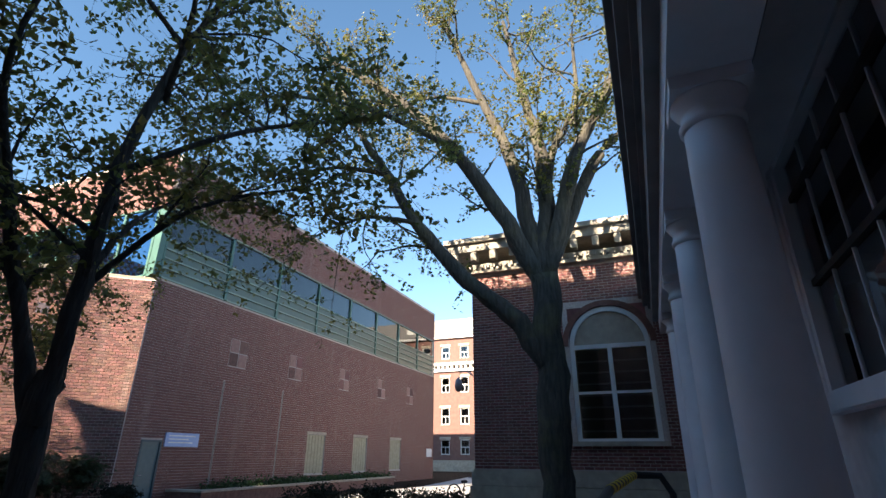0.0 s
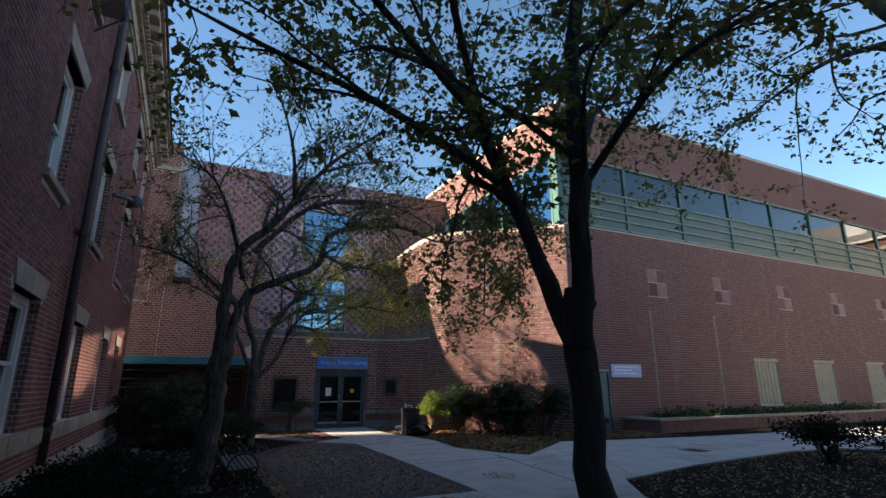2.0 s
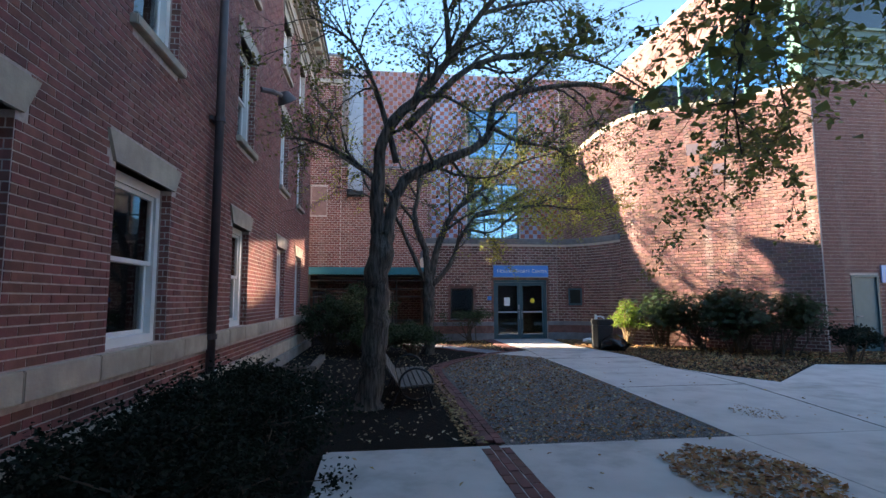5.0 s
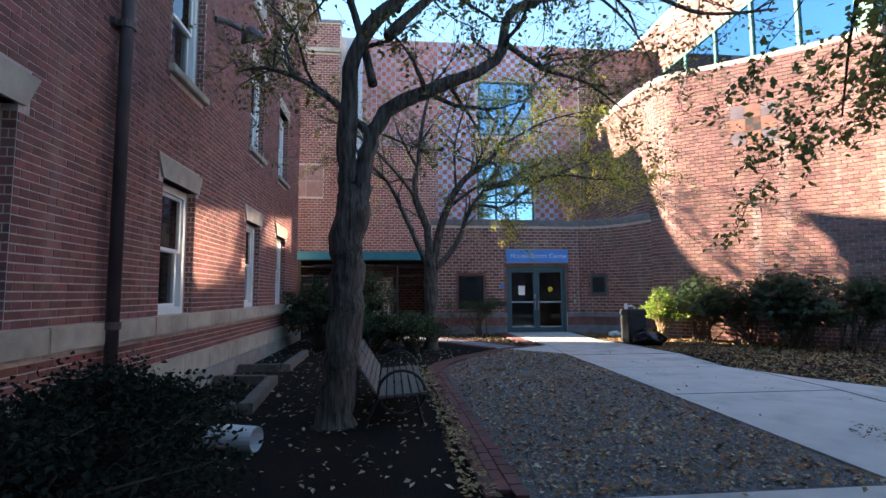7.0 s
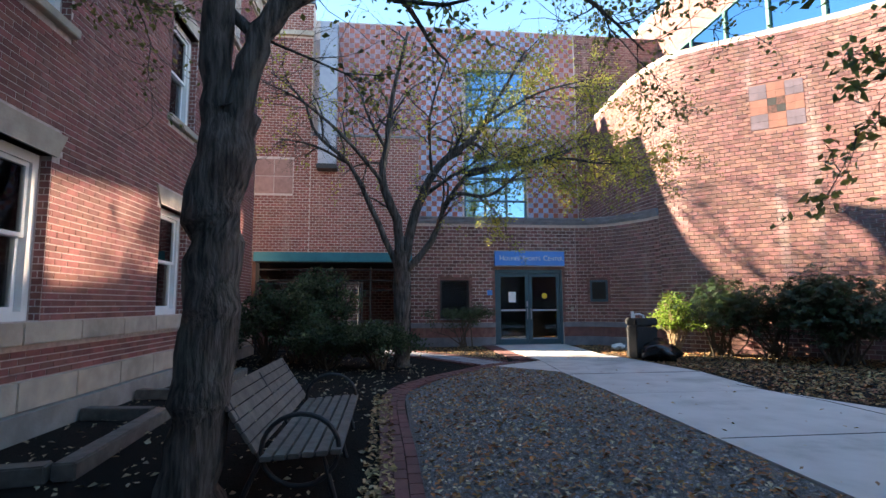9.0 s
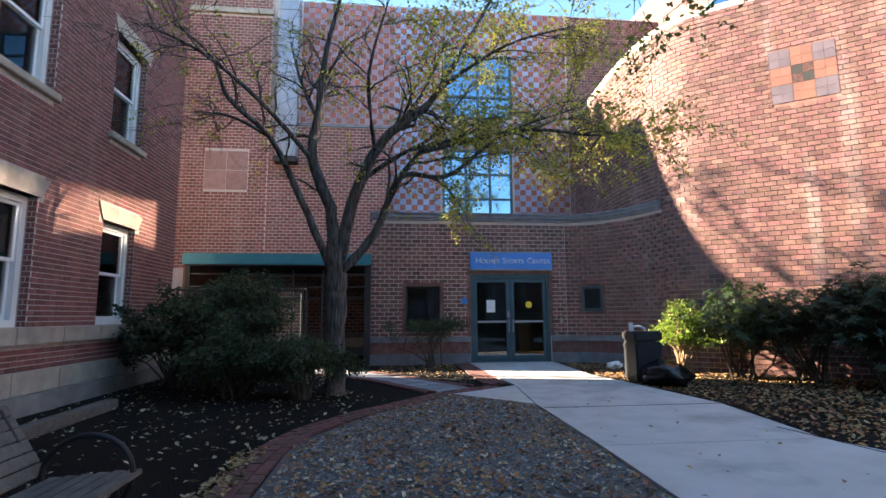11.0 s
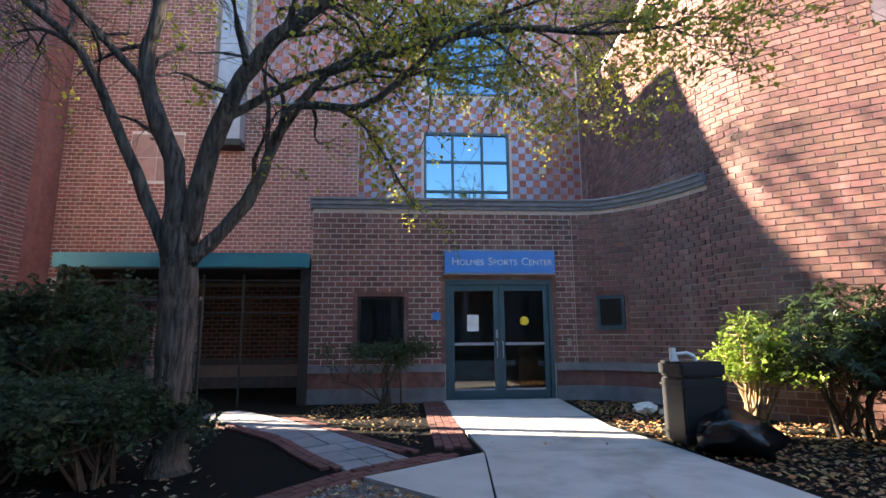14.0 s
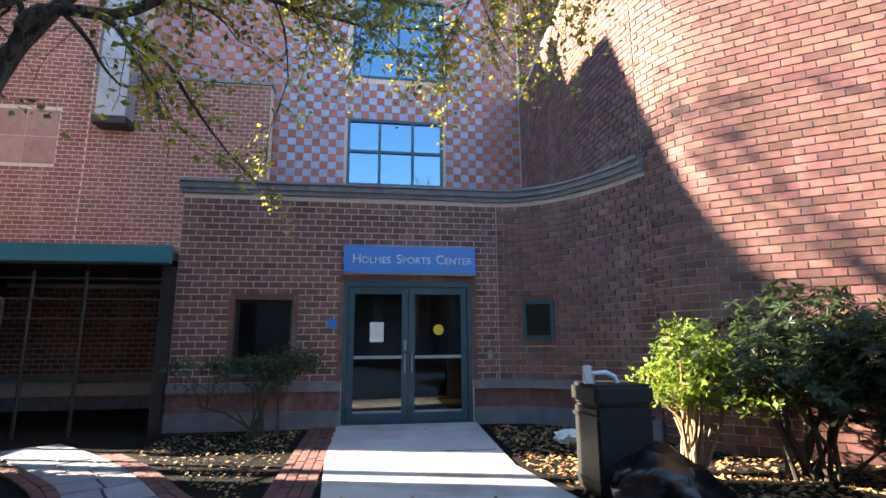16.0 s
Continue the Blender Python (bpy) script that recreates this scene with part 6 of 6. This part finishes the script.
# ---- shrubs ----
def shrub(label, base, r, leaf, n, size, seed, stems=9, stem_m=None, hollow=0.45, name="shrub", group="", top=0.25, spiky=0.12):
    """A bush: stems fan out from the ground into clumps of many leaves with gaps between."""
    rnd = random.Random(seed)
    t = thing(name, label, "shrub", group, at=(base[0], base[1], 0))
    bm, clumps = bmesh.new(), []
    for k in range(stems):
        a, e = rnd.uniform(0, math.tau), rnd.uniform(0.1, 1.0)
        tip = Vector((base[0] + math.cos(a) * r[0] * e, base[1] + math.sin(a) * r[1] * e, r[2] * (rnd.uniform(0.6, 1.0) - 0.35 * e * e)))
        p0 = Vector((base[0] + rnd.gauss(0, 0.1 * r[0]), base[1] + rnd.gauss(0, 0.1 * r[1]), 0))
        midp = p0.lerp(tip, 0.5) + Vector((rnd.gauss(0, 0.08), rnd.gauss(0, 0.08), 0.12))
        tube(bm, [p0, midp, tip], [0.02, 0.013, 0.005], 5, False)
        clumps.append(tip)
        for q in range(3):
            s = midp.lerp(tip, rnd.uniform(0, 0.8))
            en = s + Vector((rnd.gauss(0, 0.3 * r[0]), rnd.gauss(0, 0.3 * r[1]), rnd.uniform(0.0, 0.25) * r[2]))
            en.z = min(max(en.z, top * r[2]), r[2])
            tube(bm, [s, en], [0.009, 0.003], 4, False)
            clumps.append(en)
    tagged(part("stem_mass", bm, stem_m or M_stem, t, "thin woody stems"), kind="stuff")
    spots = []
    for _ in range(n):
        c = rnd.choice(clumps)
        v = Vector((rnd.gauss(0, 1), rnd.gauss(0, 1), rnd.gauss(0, 0.7))).normalized() * rnd.uniform(hollow, 1.0) * 0.24 * (r[0] + r[1]) / 2
        p = c + v
        p.z = max(p.z, top * r[2] * rnd.uniform(0.5, 1))
        spots.append(p)
    leaf_cloud(rnd, spots, size, spiky * size, leaf, "foliage", t, droop=0.1)
    return t


shrub("sunlit yellow-green azalea with bare tan stems by the bin", (-19.45, 8.6), (0.55, 0.5, 1.4), M_leaf_azalea, 2700, 0.065, 1, stems=22, stem_m=M_stem_tan, top=0.45)


def rhododendron(base, r, h, seed, rosettes=330):
    """Crooked stems, bare below, that carry whorls of long drooping leaves on an uneven dome."""
    rnd = random.Random(seed)
    t = thing("shrub", "dark glossy rhododendron bush with bare lower stems before sunlit brick", "shrub", "rhododendrons", at=(base[0], base[1], 0))
    bm, vs, fs, tips = bmesh.new(), [], [], []
    for k in range(15):
        a, e = rnd.uniform(0, math.tau), rnd.uniform(0.25, 0.95)
        p0 = Vector((base[0] + rnd.gauss(0, 0.16 * r), base[1] + rnd.gauss(0, 0.16 * r), 0))
        end = Vector((base[0] + math.cos(a) * r * e, base[1] + math.sin(a) * r * e, h * (0.92 - 0.4 * e * e) * rnd.uniform(0.8, 1.0)))
        m1, m2 = p0.lerp(end, 0.35), p0.lerp(end, 0.7)
        m1 += Vector((rnd.gauss(0, 0.07), rnd.gauss(0, 0.07), rnd.uniform(-0.12, 0.1)))
        m2 += Vector((rnd.gauss(0, 0.07), rnd.gauss(0, 0.07), 0.05))
        tube(bm, [p0, m1, m2, end], [0.024, 0.018, 0.012, 0.006], 6, False)
        tips += [end, m2.lerp(end, 0.5)]
        for q in range(4):
            s_ = m1.lerp(end, rnd.uniform(0.2, 0.9))
            en = s_ + Vector((rnd.gauss(0, 0.25), rnd.gauss(0, 0.25), rnd.uniform(0.05, 0.35)))
            en.z = min(en.z, h)
            tube(bm, [s_, en], [0.009, 0.004], 4, False)
            tips.append(en)
    part("stem_mass", bm, M_stem, t, "crooked woody stems")
    for k in range(rosettes):
        c = rnd.choice(tips) + Vector((rnd.gauss(0, 0.15), rnd.gauss(0, 0.15), rnd.gauss(0, 0.10)))
        c.z = max(c.z, 0.30 * h)
        tilt = Vector((c.x - base[0], c.y - base[1], 0.9)) * 0.5 + Vector((rnd.gauss(0, 0.3), rnd.gauss(0, 0.3), 0.4))
        axis = tilt.normalized()
        u = axis.cross(Vector((0.3, 0.2, 0.9))).normalized()
        w = axis.cross(u)
        n, turn = rnd.randint(8, 12), rnd.uniform(0, math.tau)
        for j in range(n):
            g = turn + j * math.tau / n + rnd.gauss(0, 0.15)
            out = (u * math.cos(g) + w * math.sin(g) + axis * rnd.uniform(-0.25, 0.55)).normalized()
            side = out.cross(axis).normalized()
            L_ = rnd.uniform(0.075, 0.125)
            i = len(vs)
            q = c + out * L_ * 0.55
            vs += [c, q + side * L_ * 0.17, c + out * L_ - axis * L_ * 0.22, q - side * L_ * 0.17, q + axis * -0.006]
            fs += [(i, i + 1, i + 4), (i + 1, i + 2, i + 4), (i + 2, i + 3, i + 4), (i + 3, i, i + 4)]
    part("foliage", ([tuple(p) for p in vs], fs), M_leaf_rhodo, t)


for k, (x, y, rx, h, n) in enumerate(((-19.1, 9.6, 0.85, 1.8, 620), (-18.4, 10.35, 0.95, 1.95, 720), (-17.4, 11.05, 1.05, 2.2, 860), (-16.5, 11.5, 0.95, 1.95, 680), (-17.2, 10.6, 0.75, 1.4, 420))):
    rhododendron((x, y), rx, h, 10 + k, n)
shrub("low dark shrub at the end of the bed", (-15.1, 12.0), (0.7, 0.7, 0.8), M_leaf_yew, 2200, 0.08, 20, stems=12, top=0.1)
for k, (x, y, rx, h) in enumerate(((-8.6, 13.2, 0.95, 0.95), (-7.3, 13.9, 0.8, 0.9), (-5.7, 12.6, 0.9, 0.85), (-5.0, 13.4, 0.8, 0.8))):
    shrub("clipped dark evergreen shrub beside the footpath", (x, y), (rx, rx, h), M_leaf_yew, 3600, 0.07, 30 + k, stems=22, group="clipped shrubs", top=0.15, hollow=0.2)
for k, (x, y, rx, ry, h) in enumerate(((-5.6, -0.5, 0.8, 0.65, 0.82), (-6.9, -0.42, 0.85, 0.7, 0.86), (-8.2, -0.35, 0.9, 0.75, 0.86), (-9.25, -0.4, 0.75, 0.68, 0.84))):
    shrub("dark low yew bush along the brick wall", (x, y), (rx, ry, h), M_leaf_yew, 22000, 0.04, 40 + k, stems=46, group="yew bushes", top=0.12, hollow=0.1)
for k, (x, y, rx, h, m_) in enumerate(((-19.2, 0.1, 1.0, 1.8, M_leaf_evergreen), (-19.5, -0.6, 0.75, 1.5, M_leaf_rhodo), (-20.3, 0.3, 0.8, 2.0, M_leaf_evergreen), (-18.2, 0.75, 0.75, 0.95, M_leaf_evergreen))):
    shrub("dense dark evergreen bush by the old brick wall", (x, y), (rx, rx, h), m_, 6500, 0.08, 50 + k, stems=22, group="dark bushes", top=0.12, hollow=0.2)
shrub("low spreading green juniper by the tree", (-17.95, 1.75), (0.8, 0.85, 0.85), M_leaf_evergreen, 9000, 0.06, 60, stems=26, top=0.2, hollow=0.2)
shrub("small flat-topped shrub before the square window", (-22.2, 4.05), (0.4, 1.05, 1.2), M_leaf_evergreen, 2600, 0.06, 61, stems=12, top=0.8)
tree("tree", "small yellow-leaved tree before the far hall", (-9.5, 46, 0), [
    ([(-9.5, 46, 0), (-9.4, 46, 2), (-9.5, 46.1, 4)], 0.16, 0.1),
    ([(-9.5, 46, 3), (-9.0, 46.4, 6), (-8.6, 46.2, 9)], 0.09, 0.03),
    ([(-9.5, 46, 3), (-10.4, 45.6, 6), (-10.8, 45.6, 8.5)], 0.09, 0.03),
    ([(-9.5, 46, 3), (-9.2, 45.2, 6), (-9.6, 44.8, 8.5)], 0.09, 0.03),
], M_bark, M_leaf_yellow, 71, leaf_size=0.22, leaves=3000, subs=8, twigs=5, sub_len=1.6, twig_len=0.8)

# ---- bicycle stands and bicycles ----
for k in range(4):
    x, y = -6.6 + 0.8 * k, 17.4 + 0.35 * k
    st = thing("bicycle_stand", "black hoop bicycle stand on the paving", "bicycle stand", "bicycle stands", at=(x, y, 0))
    part("hoop", tubes([(x, y, 0), (x, y, 0.55)] + [(x + 0.22 - 0.22 * math.cos(a * math.pi / 8), y, 0.6 + 0.22 * math.sin(a * math.pi / 8)) for a in range(9)] + [(x + 0.44, y, 0.55), (x + 0.44, y, 0)], r=0.024), M_black, st)


def bicycle(x, y, turn, seed):
    b = thing("bicycle", "dark bicycle leaning at a hoop stand", "bicycle", "bicycles", at=(x, y, 0))
    m = pose(x, y, 0, 0, 12, turn)
    P = lambda *p: tuple(m @ Vector(p))
    for cy in (0.0, 1.02):
        ring = [P(0, cy + 0.33 * math.cos(a * math.tau / 24), 0.34 + 0.33 * math.sin(a * math.tau / 24)) for a in range(25)]
        w = part("wheel", tubes(ring, r=0.018, sides=6), M_black, b)
        sp = [[P(0, cy, 0.34), P(0, cy + 0.32 * math.cos(a * math.tau / 12), 0.34 + 0.32 * math.sin(a * math.tau / 12))] for a in range(12)]
        part("spoke", tubes(*sp, r=0.0025, sides=3), M_galv, w)
    part("frame", tubes([P(0, 0, 0.34), P(0, 0.42, 0.3), P(0, 0.9, 0.82), P(0, 0.3, 0.78), P(0, 0, 0.34)], [P(0, 0.42, 0.3), P(0, 0.28, 0.9)], [P(0, 1.02, 0.34), P(0, 0.88, 0.95)], r=0.017), M_black, b)
    part("handlebar", tubes([P(-0.26, 0.95, 0.98), P(-0.1, 0.88, 1.0), P(0.1, 0.88, 1.0), P(0.26, 0.95, 0.98)], r=0.013), M_galv, b)
    part("saddle", tubes([P(0, 0.12, 0.93), P(0, 0.28, 0.95), P(0, 0.40, 0.93)], r=0.045), M_black, b)


for k in range(3):
    bicycle(-6.2 + 0.8 * k, 17.0 + 0.35 * k, 12 * k - 10, k)

# ---- edging, flagstones, loose leaves, gravel ----
edging = thing("brick_edging", "red brick paver edging along the gravel", "edging", kind="structure")
pm = bpy.data.meshes.new("paver")
bm = boxes((-0.098, 0.098, -0.047, 0.047, 0, 0.03), bevel=0.004)
bm.to_mesh(pm)
bm.free()
pm.materials.append(M_paver)


def lay(line, rows, step=0.2, up=0.0):
    place, total = along_curve(line, 0.1)
    for j in range(rows):
        n = int(total / step)
        for k in range(n):
            a = (k + 0.5 + 0.5 * (j % 2)) * step
            if a > total - 0.05:
                continue
            p, q, w = Vector(place(a - 0.05, 0.1 * j, 0)), Vector(place(a + 0.05, 0.1 * j, 0)), Vector(place(a, 0.1 * j, 0))
            ob = new("paver", pm)
            ob.matrix_world = Matrix.Translation((w.x, w.y, rnd.uniform(-0.004, 0.002) + up)) @ Matrix.Rotation(math.atan2(q.y - p.y, q.x - p.x) + rnd.gauss(0, 0.012), 4, "Z")
            ob.parent = edging


lay([(-9.4, 2.10), (-12.0, 2.10), (-15.0, 2.12), (-16.3, 2.65), (-17.3, 3.43), (-17.95, 3.97), (-18.3, 4.43), (-18.62, 4.95)], 3)
lay([(-5.6, 2.12), (-7.5, 2.11), (-9.3, 2.10)], 3, up=0.006)
lay([(-18.95, 5.02), (-20.7, 5.02), (-22.85, 5.02)], 4)
lay([(-21.3, 2.55), (-20.4, 3.27), (-19.35, 3.95), (-18.78, 4.42)], 2)
lay([(-18.25, 3.76), (-18.87, 3.36), (-19.82, 2.81), (-20.9, 1.83)], 2)
flags = thing("flagstone_path", "irregular grey flagstone path between brick edging", "path", kind="structure")
place, total = along_curve([(-21.9, 1.4), (-21.17, 2.12), (-20.1, 3.04), (-19.1, 3.66), (-18.35, 4.13)], 0.1)
a = 0.0
while a < total - 0.2:
    L_ = rnd.uniform(0.35, 0.6)
    d = -0.36
    while d < 0.34:
        w = rnd.uniform(0.25, 0.45)
        e = min(d + w, 0.36)
        ps = [place(a + rnd.uniform(0, 0.02), d + 0.01, 0), place(a + L_ - rnd.uniform(0.01, 0.03), d + 0.01, 0), place(a + L_ - rnd.uniform(0.01, 0.03), e - 0.012, 0), place(a + rnd.uniform(0, 0.02), e - 0.012, 0)]
        part("flagstone", slab([(p[0], p[1]) for p in ps], -0.02, 0.022 + rnd.uniform(-0.004, 0.004)), M_flag, flags)
        d = e
    a += L_

def inside(p, poly):
    c = False
    for (x0, y0), (x1, y1) in zip(poly, poly[1:] + poly[:1]):
        if (y0 > p[1]) != (y1 > p[1]) and p[0] < (x1 - x0) * (p[1] - y0) / (y1 - y0) + x0:
            c = not c
    return c


def scatter(poly, n, rnd):
    xs, ys = [p[0] for p in poly], [p[1] for p in poly]
    out = []
    while len(out) < n:
        p = (rnd.uniform(min(xs), max(xs)), rnd.uniform(min(ys), max(ys)))
        if inside(p, poly):
            out.append(p)
    return out


def litter(name, label, pts, size, material, rnd, z=0.02, curl=0.5):
    vs, fs = [], []
    for x, y in pts:
        a, s = rnd.uniform(0, math.tau), size * rnd.uniform(0.5, 1.3)
        u, w = Vector((math.cos(a), math.sin(a), rnd.gauss(0, 0.25))), Vector((-math.sin(a), math.cos(a), rnd.gauss(0, 0.3)))
        c = Vector((x, y, z + rnd.uniform(0.004, 0.02)))
        i = len(vs)
        lift = Vector((0, 0, s * curl * rnd.uniform(0, 0.5)))
        vs += [c - u * s * 0.5, c + w * s * 0.3 + lift, c + u * s * 0.5 + lift * 0.3, c - w * s * 0.3 + lift * 0.8]
        fs += [(i, i + 1, i + 2), (i, i + 2, i + 3)]
    tagged(link_mesh(name, ([tuple(v) for v in vs], fs), material), label, "leaf litter", kind="stuff")


rl = random.Random(77)
GRAVEL = [(-9.35, 2.15), (-9.35, 4.65), (-14.7, 4.9), (-16.9, 4.95), (-17.85, 3.95), (-16.9, 3.05), (-15.2, 2.2)]
MULCH = [(-9.6, 0.2), (-9.6, 1.85), (-15.0, 1.85), (-17.5, 3.0), (-19.0, 2.2), (-21.5, 2.0), (-21.5, -1.3), (-11.0, -1.3)]
RIGHT = [(-12.6, 8.05), (-14.7, 7.22), (-16.6, 7.5), (-18.7, 7.3), (-20.0, 7.1), (-22.6, 7.3), (-22.3, 8.4), (-20.4, 9.3), (-17.2, 12.9), (-16.9, 15.5), (-14.3, 15.5), (-14.8, 10.7), (-13.4, 9.0)]
litter("fallen_leaves", "pale dry leaves strewn on gravel", scatter(GRAVEL, 2600, rl), 0.05, M_leaf_pale, rl)
litter("fallen_leaves", "brown dry leaves strewn on gravel", scatter(GRAVEL, 4600, rl), 0.055, M_leaf_orange, rl)
litter("fallen_leaves", "dry leaves on dark mulch", scatter(MULCH, 1300, rl), 0.055, M_leaf_pale, rl, 0.01)
litter("fallen_leaves", "brown leaves on the shaded bed", scatter(RIGHT, 6500, rl), 0.065, M_leaf_dry, rl, 0.005)
litter("fallen_leaves", "orange leaves on the shaded bed", scatter(RIGHT, 4500, rl), 0.065, M_leaf_orange, rl, 0.01)
EDGE = [(-9.4, 1.72), (-15.0, 1.75), (-15.0, 1.98), (-9.4, 1.95)]
litter("fallen_leaves", "leaves drifted against the brick edging", scatter(EDGE, 900, rl), 0.055, M_leaf_dry, rl, 0.02)
BED3 = [(-9.0, 7.7), (-7.8, 6.8), (-4.6, 5.8), (-2.6, 8.0), (-4.2, 12.3), (-4.6, 16.5), (-9.6, 15.5), (-10.0, 14.2), (-9.5, 10.0)]
litter("fallen_leaves", "brown leaves on the bed by the turn", scatter(BED3, 5500, rl), 0.065, M_leaf_dry, rl, 0.005)
BED2 = [(-19.0, 4.55), (-22.7, 4.6), (-22.7, 2.9), (-21.4, 2.8), (-20.6, 3.45), (-19.6, 4.1)]
litter("fallen_leaves", "leaves in the small bed by the doors", scatter(BED2, 800, rl), 0.055, M_leaf_dry, rl, 0.01)
litter("fallen_leaves", "few leaves on concrete", scatter([(-9.3, 0.5), (-9.3, 7.5), (-14.0, 6.7), (-18.5, 7.0), (-22.5, 7.0), (-22.5, 5.3), (-14.0, 5.1), (-9.4, 4.6), (-0.5, 4.4), (-0.5, 0.5)], 260, rl), 0.05, M_leaf_dry, rl, 0.032)
pile = [(-8.15 + 0.8 * math.cos(k * math.tau / 14) * (1 + 0.15 * math.sin(3 * k)), 3.95 + 0.62 * math.sin(k * math.tau / 14)) for k in range(14)]
litter("leaf_pile", "drift of brown leaves over bare soil in the paving", scatter(pile, 1500, rl), 0.06, M_leaf_orange, rl, 0.034)
patch = [(-10.3 + 0.4 * math.cos(k * math.tau / 9) * (1 + 0.2 * math.sin(2 * k)), 5.7 + 0.3 * math.sin(k * math.tau / 9)) for k in range(9)]
litter("leaf_pile", "thin scatter of leaf crumbs on concrete", scatter(patch, 160, rl), 0.035, M_leaf_dry, rl, 0.032)
# gravel
base_st = [(1, 0, 0), (-1, 0, 0), (0, 1, 0), (0, -1, 0), (0, 0, 0.7), (0, 0, -0.7)]
vs, fs = [], []
for x, y in scatter(GRAVEL, 15000, rl):
    s, a = rl.uniform(0.008, 0.02), rl.uniform(0, math.tau)
    ca, sa, e = math.cos(a), math.sin(a), rl.uniform(0.6, 1.0)
    i = len(vs)
    vs += [(x + s * (p[0] * ca - p[1] * e * sa), y + s * (p[0] * sa + p[1] * e * ca), 0.014 + s * p[2]) for p in base_st]
    fs += [(i, i + 2, i + 4), (i + 2, i + 1, i + 4), (i + 1, i + 3, i + 4), (i + 3, i, i + 4)]
tagged(link_mesh("gravel", (vs, fs), M_pebble), "loose grey gravel stones", "gravel", kind="stuff")
drain = thing("drain_cover", "dark iron drain cover set in concrete", "drain cover", at=(-11.3, 12.2, 0.03))
part("grate", boxes((-11.6, -11.0, 12.0, 12.5, 0.0, 0.036)), M_black, drain)
